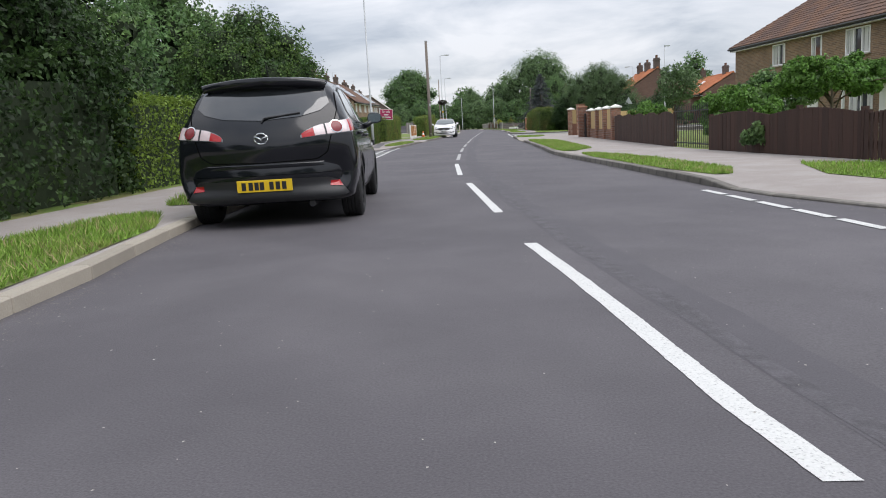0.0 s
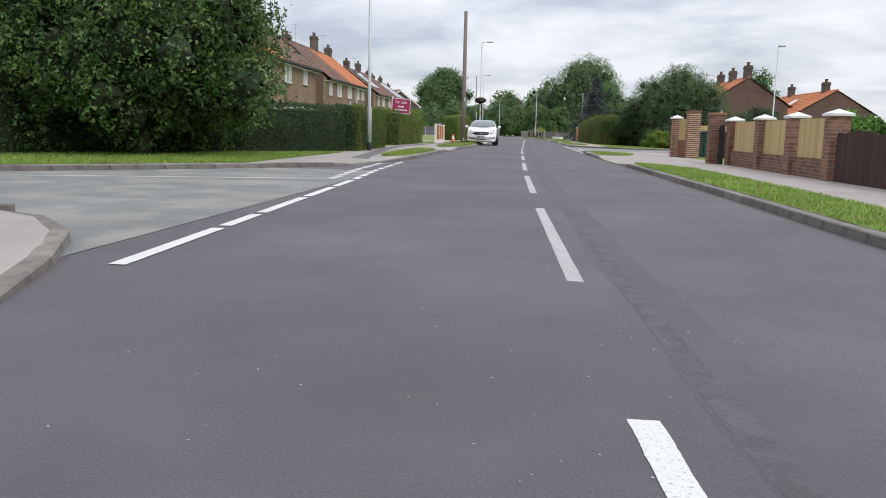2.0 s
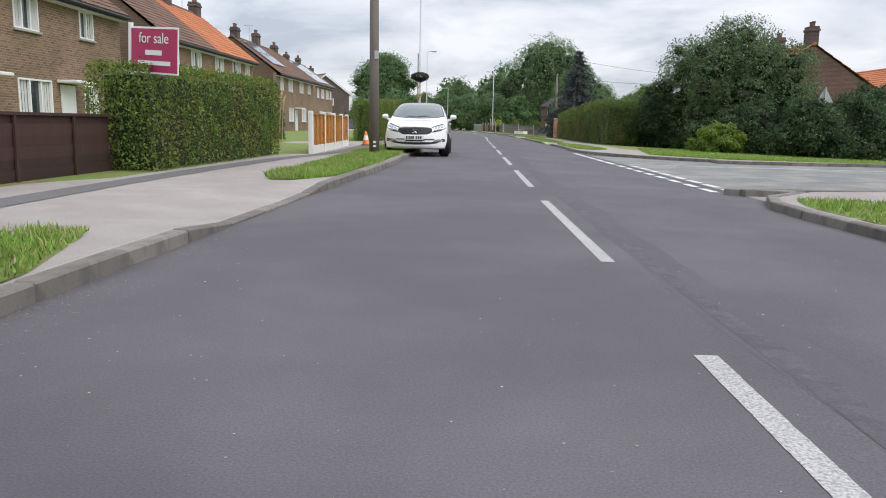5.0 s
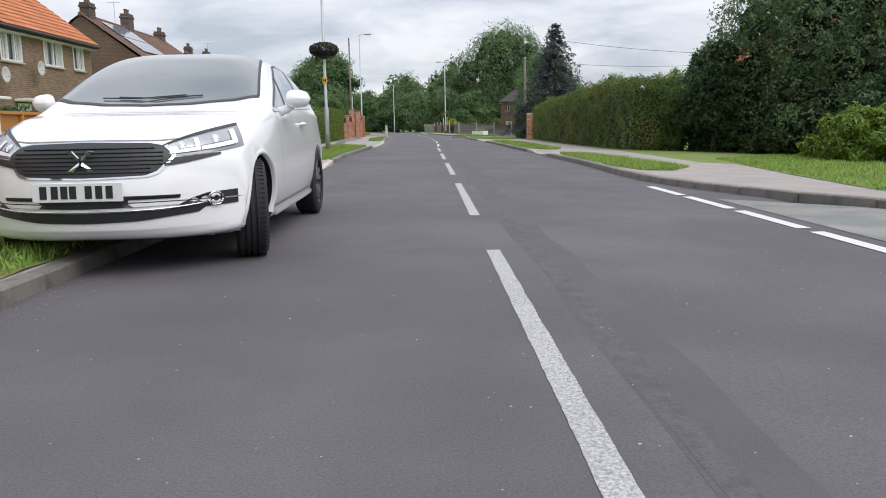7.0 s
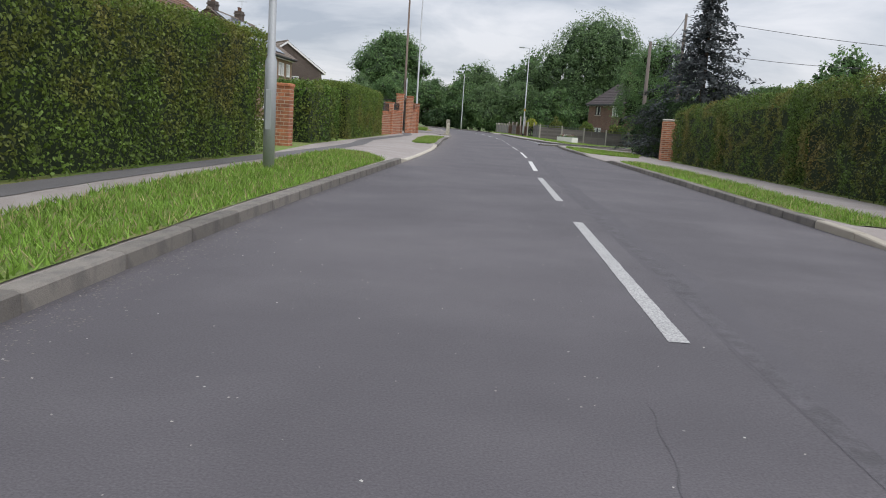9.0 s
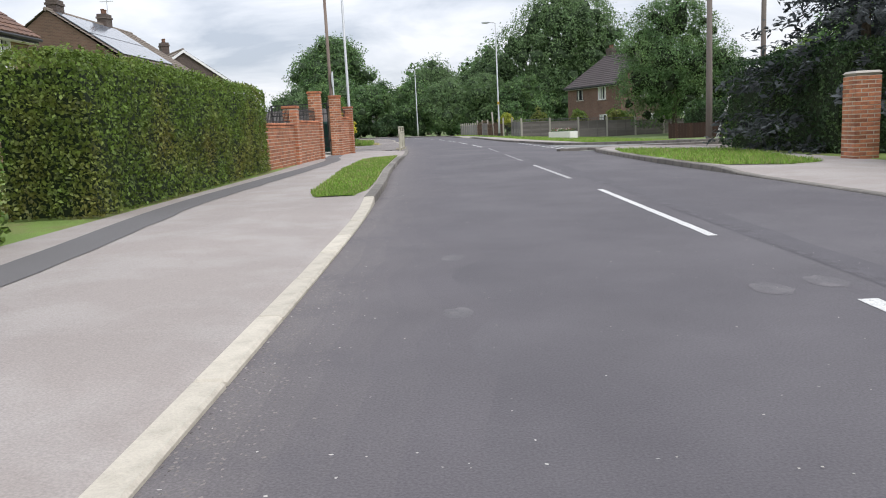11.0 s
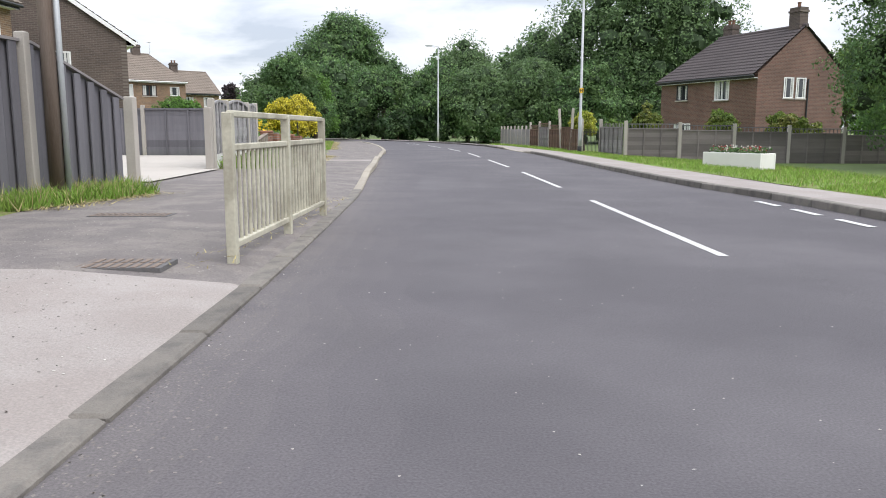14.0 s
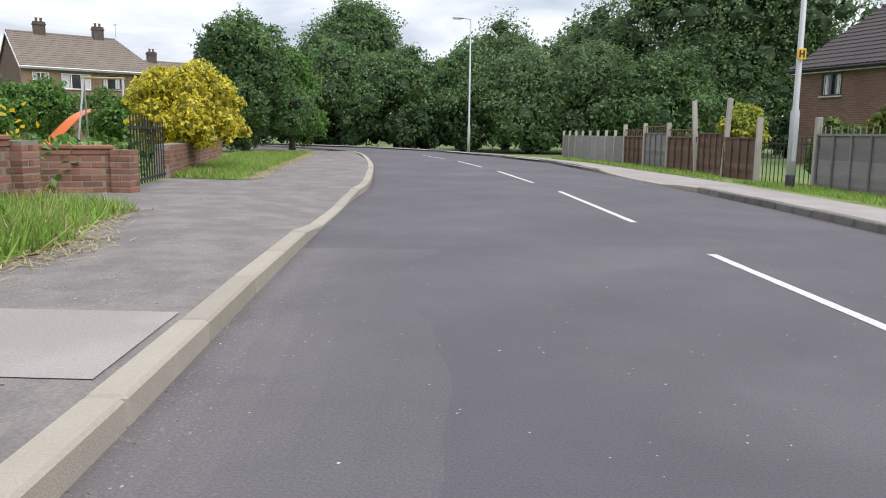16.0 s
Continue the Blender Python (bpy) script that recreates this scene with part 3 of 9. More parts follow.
def kerb_top(block, y):
    return (-0.05 if block[0] == "R" else 0.0) + 0.095 - 0.068 * drop(block, y)


def land_z(block, off, y):
    """Height of the land, off metres behind the kerb's face."""
    t, full = kerb_top(block, y), (0.045 if block[0] == "R" else 0.095)
    z = t + (full - t) * min(1.0, max(0.0, (off - 0.12) / 1.0))
    if block[0] == "R":
        z -= float(np.interp(y, [0, 60, 100, 125], [0.022, 0.03, 0.045, 0.055])) * min(off, 16.0)
    return z


def block_at(x, y):
    if x < centre_x(y):
        return "L1" if y < 18 else "L2"
    return "R1" if y < 47 else ("R2" if y < 103.8 else "R3")


def ground_z(x, y):
    b = block_at(x, y)
    return land_z(b, abs(x - kerb_x[b](y)), y)


BACK = {
    "L1": curve_x([(-3.6, -40), (-4.1, 0), (-4.15, 9), (-5.0, 10.5), (-9, 11.5), (-14, 12.5), (-60, 14)]),
    "L2": curve_x([(-60, 21.5), (-14, 22.5), (-9.5, 27), (-7.8, 30), (-5.2, 33.6), (-5.3, 39), (-6.1, 40), (-6.1, 42), (-5.6, 43), (-5.5, 51), (-4.85, 52), (-5.0, 57), (-5.4, 60.4), (-8, 61), (-8, 64.6),
                   (-5.0, 65.4), (-4.8, 78), (-5.3, 84), (-5.4, 96.6), (-5.7, 103.5), (-6.4, 104), (-6.4, 105.6), (-5.6, 106), (-5.4, 109), (-6.0, 110), (-6.7, 115), (-6.9, 118.5), (-8.9, 127.5), (-8.2, 130),
                   (-8.6, 132.5), (-11.5, 143), (-13.5, 150), (-19, 160), (-41, 175)]),
    "R1": curve_x([(8.6, -40), (7.5, 0), (7.3, 8), (6.9, 11.5), (6.2, 14.7), (6.05, 25), (6.2, 34), (6.2, 43.4), (30, 44.3)]),
    "R2": curve_x([(41, 52.5), (12, 55), (9.5, 58), (7.5, 61), (5.2, 65), (5.6, 76), (5.8, 95), (5.8, 101), (8, 103.0), (41, 103.4)]),
    "R3": curve_x([(41, 105.1), (8, 106.4), (5, 107.6), (4.2, 109), (3.5, 111), (3.0, 115), (2.1, 123.5), (1.5, 130.5), (1.1, 136), (0.0, 145), (-1.6, 150.5), (-4.2, 158), (-9, 166), (-16, 173), (-40, 182.5)]),
}
ROWS_Y = {"L1": (-40, 16.2), "L2": (20.3, 174), "R1": (-40, 44.4), "R2": (52.4, 103.4), "R3": (105, 181)}


def y_rows(a, b):
    r = list(np.arange(a, b, 0.5)) + [b]
    r += [p[1] for k in KERB.values() for p in k if a < p[1] < b]
    return sorted(set(round(float(v), 3) for v in r))


ground = Mesh().grid([[(x, y, -0.9 if abs(y - 70) > 200 or abs(x) > 70 else -0.35) for x in (-2500, -300, -71, -69, 0, 20, 69, 71, 300, 2500)] for y in (-2500, -400, -132, -128, 60, 268, 272, 600, 3500)])
tagged(part("ground", ground, "ground"), "flat green and brown land reaching the horizon", "ground", kind="structure")

cols = (-44, -40, -20, -10, -6, -4, -2.7, -1.3, 0, 0.9, 1.8, 2.7, 3.4)
road = Mesh().grid([[(centre_x(y) + c, y, road_z(centre_x(y) + c, y)) for c in cols] for y in list(np.arange(-40, 186, 2.0))])
tagged(part("road", road, "asphalt", smooth=True), "grey tarmac residential road with a worn surface", "road", kind="structure")


def side_sheet(name, ends, label):
    """Older, greyer surfacing of a side street; ends: rows of (x, from y, to y)."""
    xs, ya, yb = zip(*ends)
    rows = []
    for x in np.linspace(xs[0], xs[-1], 30):
        a, b = np.interp(abs(x), np.abs(xs), ya), np.interp(abs(x), np.abs(xs), yb)
        rows.append([(x, a + (b - a) * v, road_z(x, a) + 0.004) for v in np.linspace(0, 1, 6)])
    tagged(part(name, Mesh().grid(rows if xs[-1] < 0 else rows[::-1]), "asphalt_old"), label, "road", kind="structure")


side_sheet("road_side_west", [(-2.72, 14, 24.5), (-40, 14, 24.5)], "patched pale grey tarmac side street mouth")
side_sheet("road_side_east", [(2.75, 42.6, 57.5), (6, 43.9, 54.2), (9, 44.1, 53.0), (40, 44.4, 52.5)], "patched pale grey tarmac side street mouth")
side_sheet("road_lane_east", [(2.0, 102.6, 109.3), (4.2, 103.2, 107), (9, 103.3, 105.4), (40, 103.4, 105.05)], "grey tarmac mouth of a side lane")

for b in KERB:
    sgn = -1 if b[0] == "L" else 1
    ys = y_rows(*ROWS_Y[b])
    pav, gar = [], []
    for y in ys:
        k, e = kerb_x[b](y), BACK[b](y)
        w = max(0.15, sgn * (e - k))
        w = max(w, 0.2)
        offs = [0.03, 0.16, 0.6, 1.12, w] if w > 1.3 else [0.03] + [0.16 + (w - 0.16) * q_ / 3 for q_ in range(4)]
        pav.append([(k + sgn * o, y, land_z(b, o, y) - (0.03 if o == 0.03 else 0)) for o in offs])
        gar.append([(k + sgn * o, y, land_z(b, o, y) + (0.012 if j else 0)) for j, o in enumerate((w, w + 0.15, w + 1.5, w + 4, w + 12, w + 30, w + 60))])
    flip = sgn < 0
    if b == "L2":
        far = [r for r in pav if 108.5 <= r[0][1] <= 151]
        tagged(part("pavement_worn", Mesh().grid([r[::-1] for r in far]), "path_brown"), "worn brown-grey tarmac footway", "pavement", kind="structure")
        pav = [r for r in pav if r[0][1] <= far[0][0][1]]
    tagged(part("pavement_" + b.lower(), Mesh().grid([r[::-1] for r in pav] if flip else pav), "path"), "pale pinkish tarmac footway with worn patches", "pavement", kind="structure")
    tagged(part("garden_" + b.lower(), Mesh().grid([r[::-1] for r in gar] if flip else gar), "turf"), "garden turf behind the footway", "garden", kind="structure")

# kerb stones
KERB_LEN = 0.914
stone = Mesh().box((0, 0.003, -0.22), (0.125, KERB_LEN - 0.006, 0), bevel=0.012).done("kerb_stone")
stone.materials.append(MAT["kerb"])
stone_pale = stone.copy(); stone_pale.materials.clear(); stone_pale.materials.append(MAT["kerb_light"])
stone_cream = stone.copy(); stone_cream.materials.clear(); stone_cream.materials.append(MAT["kerb_cream"])
PALE = {"L2": [(58.3, 66.2), (79.2, 89.2), (114.4, 150)], "L1": [(-14, 12.5)], "R1": [(30, 36.5)], "R2": [(69.5, 73)], "R3": [(132, 141)]}
for b, pts in KERB.items():
    sgn = -1 if b[0] == "L" else 1
    row = thing("kerb_" + b.lower(), "row of weathered concrete kerb stones edging the road", "kerb", kind="structure")
    line = smooth_line(pts, KERB_LEN)
    for p, q in zip(line[:-1], line[1:]):
        if max(abs(p[0]), abs(q[0])) > 22 or p[1] < -14:
            continue
        za, zb = kerb_top(b, p[1]) + RNG.uniform(-0.004, 0.004), kerb_top(b, q[1]) + RNG.uniform(-0.004, 0.004)
        d = Vector((q[0] - p[0], q[1] - p[1], zb - za)).normalized()
        o = Vector((-d.y, d.x, 0)).normalized() if sgn < 0 else Vector((d.y, -d.x, 0)).normalized()
        u = o.cross(d) if sgn > 0 else d.cross(o)
        if u.z < 0:
            u = -u
        m = Matrix(((o.x, d.x, u.x, p[0]), (o.y, d.y, u.y, p[1]), (o.z, d.z, u.z, za), (0, 0, 0, 1)))
        pale = any(a < p[1] < c for a, c in PALE[b])
        cream = b == "L2" and (58.3 < p[1] < 66.2 or 79.2 < p[1] < 89.2)
        ob = new("kerb_stone", stone_cream if cream else (stone_pale if pale else stone))
        ob.parent, ob.matrix_basis = row, m


def strip(line, w0, w1, z, name, material, label, category, jitter=0.0, kind="structure"):
    """A ribbon lying along a line, from w0 to w1 to its right."""
    a, b = offset_line(line, -w0), offset_line(line, -w1)
    jit = [noise.noise(Vector((p[0] * 1.3, p[1] * 1.3, 3))) * jitter for p in line]
    rows = [[(p[0], p[1], z(p[0], p[1])), (q[0] + j, q[1], z(q[0], q[1]))] for p, q, j in zip(a, b, jit)]
    return tagged(part(name, Mesh().grid(rows), material), label, category, kind=kind)


lift = lambda x, y: road_z(x, y) + 0.0014
mid = np.array([[centre_x(y), y] for y in np.arange(-8, 150, 0.5)])


def flecks(name, pos, size, material, label):
    """Flat grit lying on the road."""
    n = len(pos)
    a = RNG.uniform(0, 2 * np.pi, n)
    s1, s2 = size * RNG.uniform(0.4, 1.4, n), size * RNG.uniform(0.4, 1.0, n)
    ca, sa = np.cos(a), np.sin(a)
    q = [(s1, 0), (0.3 * s1, s2), (-s1, 0.4 * s2), (-0.2 * s1, -s2)]
    v = np.stack([np.stack([pos[:, 0] + u * ca - w * sa, pos[:, 1] + u * sa + w * ca, pos[:, 2]], 1) for u, w in q], 1).reshape(-1, 3)
    return tagged(part(name, fast_mesh(name, v, np.arange(4 * n).reshape(n, 4)), material), label, "grit", kind="stuff")


for blk, y0, y1 in (("L1", -6, 12.5), ("L2", 29, 140), ("R1", -2, 39), ("R2", 60, 100), ("R3", 112, 140)):
    sg = 1 if blk[0] == "L" else -1
    for mat, dens, wide, sz, lab in (("gutter", 200, 0.14, 0.007, "pale silt gathered along the kerb"), ("chip", 10, 0.3, 0.006, "pale stone chippings along the kerb"), ("leaf_mould", 10, 0.03, 0.006, "dark grit and leaf mould in the channel")):
        n = int((y1 - y0) * dens)
        yy = RNG.uniform(y0, y1, n)
        oo = 0.004 + np.abs(RNG.normal(0, wide, n))
        xx = np.array([kerb_x[blk](y) for y in yy]) + sg * oo
        flecks("silt", np.column_stack([xx, yy, [road_z(x, y) + 0.0012 for x, y in zip(xx, yy)]]), sz, mat, lab)
edge = np.array([[kerb_x["L2"](y), y] for y in np.arange(79.0, 126.0, 0.22)])
for w_, mt_ in ((0.85, "dust_0"), (0.64, "dust_1"), (0.46, "dust_2"), (0.3, "dust_3"), (0.16, "dust_4")):
    strip(edge, -0.01, w_, lambda x, y: road_z(x, y) + 0.0012 - 0.0006 * w_, "road_dust", mt_, "pale dust lying along the channel", "road dust", 0.4 * w_)
yy = RNG.uniform(-3, 150, 2600)
xx = np.array([centre_x(y) for y in yy]) + RNG.uniform(-2.4, 2.4, 2600)
flecks("chippings", np.column_stack([xx, yy, [road_z(x, y) + 0.0015 for x, y in zip(xx, yy)]]), 0.0055, "chip", "loose pale stone chippings on the road")
seam_line = np.array([[centre_x(y) + 0.27 + 0.05 * noise.noise(Vector((0, y * 0.35, 1))), y] for y in np.arange(-8, 100, 0.35)])
band_line = np.array([[centre_x(y) + 0.36 + 0.06 * noise.noise(Vector((0, y * 0.5, 7))), y] for y in np.arange(-6, 100, 0.35)])
strip(band_line, -0.16, 0.12, lambda x, y: road_z(x, y) + 0.0007, "sealed_band", "seal_band", "darker sealed band beside the centre joint", "road joint", 0.06)
strip(seam_line, -0.05, 0.05, lift, "road_joint", "seam", "dark bitumen joint beside the centre line", "road joint", 0.06)

cross = np.array([[u, 61.95 + 0.06 * noise.noise(Vector((u * 2, 0, 4)))] for u in np.arange(0.0, 1.7, 0.1)])
strip(cross, -0.03, 0.03, lift, "road_joint", "seam", "dark bitumen joint across the road", "road joint", 0.05)
crack = np.array([[-0.35 + 0.06 * noise.noise(Vector((0, u * 4, 8))), u] for u in np.arange(64.5, 67.2, 0.06)])
strip(crack, -0.004, 0.004, lift, "road_crack", "seam", "thin dark crack in the tarmac", "road crack", 0.006)

n = 12000
yy = RNG.uniform(99, 136, n)
oo = 0.2 + RNG.uniform(0, 1, n) ** 0.8 * 1.9
xx = np.array([kerb_x["L2"](y) for y in yy]) - oo
for mat_, cut_ in (("chip", slice(0, 6000)), ("leaf_mould", slice(6000, 12000))):
    flecks("chippings", np.column_stack([xx, yy, [land_z("L2", o, y) + 0.0018 for o, y in zip(oo, yy)]])[cut_], 0.006, mat_, "small stones and grit on the worn footway")

for cx, cy, ra, rb, mt_, lb_ in ((-1.6, 61.1, 0.1, 0.12, "seam", "small dark repair in the tarmac"), (0.5, 61.4, 0.16, 0.3, "seam", "small dark repair in the tarmac"), (-1.78, 85.6, 0.07, 0.12, "asphalt_worn", "pale worn spot in the tarmac"),
                                 (-1.76, 84.1, 0.07, 0.1, "asphalt_worn", "pale worn spot in the tarmac"), (-0.24, 84.3, 0.09, 0.14, "asphalt_worn", "pale worn spot in the tarmac"), (0.07, 84.4, 0.09, 0.14, "asphalt_worn", "pale worn spot in the tarmac"), (-0.94, 98.9, 0.03, 0.12, "asphalt_worn", "pale worn spot in the tarmac")):
    rim = [(cx + ra * (1 + 0.35 * noise.noise(Vector((math.cos(a) * 2 + cx, math.sin(a) * 2, cy)))) * math.cos(a), cy + rb * (1 + 0.35 * noise.noise(Vector((math.cos(a) * 2, math.sin(a) * 2 + cy, 5)))) * math.sin(a)) for a in np.linspace(0, 2 * math.pi, 22)[:-1]]
    tagged(part("road_patch", Mesh().add([(x, y, road_z(x, y) + 0.0012) for x, y in rim], [tuple(range(21))]), mt_), lb_, "road patch", kind="structure")

# painted lines
lines = thing("centre_line", "broken white centre line worn by traffic", "road marking", kind="structure")
for i in range(0, 27):
    ya, yb = 6 * (i - 1) - (3.7 if i == 1 else 4.0), 6 * (i - 1.0)
    mat = "paint_faint" if i in (18, 19) else "paint_worn" if i in (4, 5, 6, 7, 8, 9, 10, 11, 12, 13, 14, 17) else ("paint" if i > 3 else "paint_fresh")
    rows = []
    wd = 0.05 if i < 16 else 0.038
    for y in np.linspace(ya, yb, 150):
        x = centre_x(y)
        le, re_ = (wd * 0.95 + 0.004 * noise.noise(Vector((s_ * 9, y * 4, i))) + 0.004 * noise.noise(Vector((s_ * 5, y * 55, i))) - 0.004 * (s_ > 0) for s_ in (-1, 1))
        rows.append([(x - le, y, lift(x, y) + 0.001), (x + re_, y, lift(x, y) + 0.001)])
    part("dash", Mesh().grid(rows), mat, lines)


def dashes(name, segs, w, material, label):
    t = thing(name, label, "road marking", kind="structure")
    for (x0, y0), (x1, y1) in segs:
        d = Vector((x1 - x0, y1 - y0, 0)).normalized()
        s = Vector((d.y, -d.x, 0)) * w / 2
        p, q = Vector((x0, y0, lift(x0, y0) + 0.0045)), Vector((x1, y1, lift(x1, y1) + 0.0045))
        part("dash", Mesh().add([p - s, p + s, q + s, q - s], [(0, 1, 2, 3)]), material, t)


gx = lambda y: float(np.interp(y, [13.3, 22, 24.5, 28.6], [-2.25, -2.66, -2.85, -2.98]))
outer = [(13.95, 15.6), (15.75, 16.6), (16.75, 18.4), (18.55, 20.0), (20.2, 21.5), (21.8, 22.4), (22.6, 23.2), (23.4, 24.0), (24.2, 24.75), (24.97, 25.52), (25.77, 26.3), (26.5, 27.0), (27.35, 27.85), (28.1, 28.65)]
dashes("give_way_line_west", [((gx(a), a), (gx(b), b)) for a, b in outer] + [((gx(a) - 0.42, a - 0.1), (gx(a) - 0.36, a + 0.5)) for a in (21.85, 22.65, 23.45, 24.25, 24.98, 25.7, 26.45, 27.18)], 0.105, "paint_fresh",
       "double broken white give way line at the side street")
dashes("side_line_west", [((-2.95, 21.8), (-7.5, 20.6)), ((-8.2, 20.4), (-12, 19.6))], 0.08, "paint", "thin white line in the side street mouth")
ee = [(44.2 + 0.95 * k, 44.85 + 0.95 * k) for k in range(8)] + [(52.0 + 1.5 * k, 53.3 + 1.5 * k) for k in range(5)]
dashes("give_way_line_east", [((2.52, a), (2.52, b)) for a, b in ee] + [((2.86, a), (2.84, b)) for a, b in ee[:8]], 0.12, "paint_fresh", "double broken white give way line at the side street")
dashes("side_line_east", [((2.9, 52.2), (8.5, 50.8))], 0.08, "paint", "thin white line in the side street mouth")
hx = lambda y: float(np.interp(y, [104, 109, 114.5], [1.8, 1.55, 1.25]))
hh = [(104.3 + 0.95 * k, 104.9 + 0.95 * k) for k in range(11)]
dashes("give_way_line_northeast", [((hx(a), a), (hx(b), b)) for a, b in hh] + [((hx(a) + 0.3, a), (hx(b) + 0.3, b)) for a, b in hh[:5]], 0.09, "paint", "double broken white give way line at the side lane")
dashes("edge_line_east", [((3.93 - 0.1 * (0.72 * k), 0.24 + 0.72 * k), (3.87 - 0.1 * (0.72 * k), 0.84 + 0.72 * k)) for k in range(-1, 5)], 0.09, "paint", "short white dashes beside the kerb")

# darker trench reinstatement along the western footway
trench = smooth_line([(-4.05, 28.6), (-4.3, 31.5), (-4.6, 34), (-5.15, 40), (-5.0, 48), (-4.45, 53), (-4.6, 60), (-4.5, 67), (-4.7, 72), (-4.5, 80), (-4.5, 85), (-4.9, 90), (-4.85, 98), (-4.96, 101.7), (-5.2, 103), (-5.36, 104.7), (-5.5, 106.4)])
strip(trench, -0.2, 0.22, lambda x, y: ground_z(x, y) + 0.005, "trench_patch", "path_dark", "dark strip of newer tarmac along the footway", "pavement patch", 0.05)
for (x0, y0, y1) in ((-5.95, 122.55, 123.42),):
    rows = [[(x, y + (x + 4.5) * 0.03, land_z("L2", abs(x - kerb_x["L2"](y)), y) + 0.004) for x in np.linspace(x0, kerb_x["L2"](y) - 0.15, 6)] for y in np.linspace(y0, y1, 4)]
    tagged(part("concrete_patch", Mesh().grid(rows), "path"), "pale concrete strip set across the footway", "pavement patch", kind="structure")
rows = [[(x, y, land_z("L2", 5, y) + 0.02) for x in np.linspace(-19, np.interp(y, [115.2, 118.6, 118.7, 122.4, 125.4], [-6.6, -6.78, -7.1, -7.42, -7.95]), 6)] for y in (115.2, 116.3, 117.4, 118.6, 118.7, 120.5, 122.4, 124, 125.4)]
tagged(part("driveway", Mesh().grid(rows), "concrete"), "pale concrete driveway between fences", "driveway", kind="structure")
rows = [[(x, y, land_z("L2", 3, y) + 0.006 + min(0.1, 0.09 * max(0.0, -x - 5.6))) for x in np.linspace(-12, -5.62, 22)] for y in np.linspace(103.55, 108.6, 8)]
tagged(part("driveway", Mesh().grid(rows), "concrete"), "pale concrete drive under iron gates", "driveway", kind="structure")


# ---- verges and planting ----
def blades(name, pos, h, material, label, width=0.007, lean=0.45):
    n = len(pos)
    ang = RNG.uniform(0, 2 * np.pi, n)
    side = np.stack([np.cos(ang), np.sin(ang), np.zeros(n)], 1) * (width * RNG.uniform(0.6, 1.4, n))[:, None]
    hh = h * RNG.uniform(0.5, 1.3, n)
    tip = pos + np.stack([RNG.normal(0, lean, n) * hh, RNG.normal(0, lean, n) * hh, hh], 1)
    v = np.stack([pos - side, pos + side, tip], 1).reshape(-1, 3)
    me = fast_mesh(name, v, np.arange(3 * n).reshape(n, 3))
    return tagged(part(name, me, material), label, "grass", kind="stuff")


VERGES = [  # block, rows of (y, from, to) in metres behind the kerb's face
    ("L1", [(-14, 0.13, 1.3), (-4, 0.13, 1.3), (1.2, 0.16, 1.2), (2.2, 0.45, 0.9)], 2200, 0.06),
    ("L1", [(3.4, 0.2, 0.8), (4.2, 0.13, 1.0), (9.6, 0.13, 1.0), (10.6, 0.2, 0.9), (10.9, 0.4, 0.7)], 1200, 0.07),
    ("L2", [(29.9, 0.45, 0.6), (30.6, 0.2, 0.8), (33, 0.14, 1.0), (36.7, 0.14, 1.0), (38.2, 0.6, 1.0)], 1400, 0.06),
    ("L2", [(43.2, 0.5, 0.8), (44, 0.14, 1.1), (48, 0.14, 1.2), (54, 0.14, 1.45), (59.5, 0.14, 1.4), (60.4, 0.5, 1.2)], 1500, 0.07),
    ("L2", [(66.4, 0.3, 0.8), (67.2, 0.14, 1.1), (75, 0.14, 1.4), (78.4, 0.14, 1.5), (80.5, 0.9, 1.5)], 1400, 0.06),
    ("L2", [(89.7, 0.25, 0.7), (90.5, 0.14, 0.85), (96, 0.14, 0.95), (100.6, 0.14, 0.92), (101.8, 0.14, 0.3)], 2600, 0.038),
    ("R1", [(4.9, 0.3, 0.5), (6.2, 0.14, 1.0), (9, 0.14, 1.05), (11.5, 0.14, 0.95), (13.2, 0.3, 0.6)], 1300, 0.042),
    ("R1", [(15.2, 0.2, 0.5), (17, 0.14, 1.2), (24, 0.14, 1.3), (28.8, 0.14, 1.3), (30.2, 0.2, 0.6)], 1200, 0.042),
    ("R1", [(38.0, 0.3, 0.6), (38.8, 0.14, 1.3), (41.4, 0.2, 1.9), (42.4, 0.3, 1.6)], 900, 0.05),
    ("R2", [(61.6, 0.3, 0.8), (62.6, 0.14, 1.4), (68.6, 0.14, 1.2), (69.4, 0.3, 0.9)], 900, 0.06),
    ("R2", [(73.2, 0.3, 0.9), (74.2, 0.14, 1.2), (84, 0.14, 1.3), (86.8, 0.2, 0.9)], 700, 0.06),
    ("R2", [(92.8, 0.3, 1.2), (93.6, 0.14, 2.2), (99, 0.14, 3.4), (101.2, 0.4, 3.4)], 500, 0.06),
]
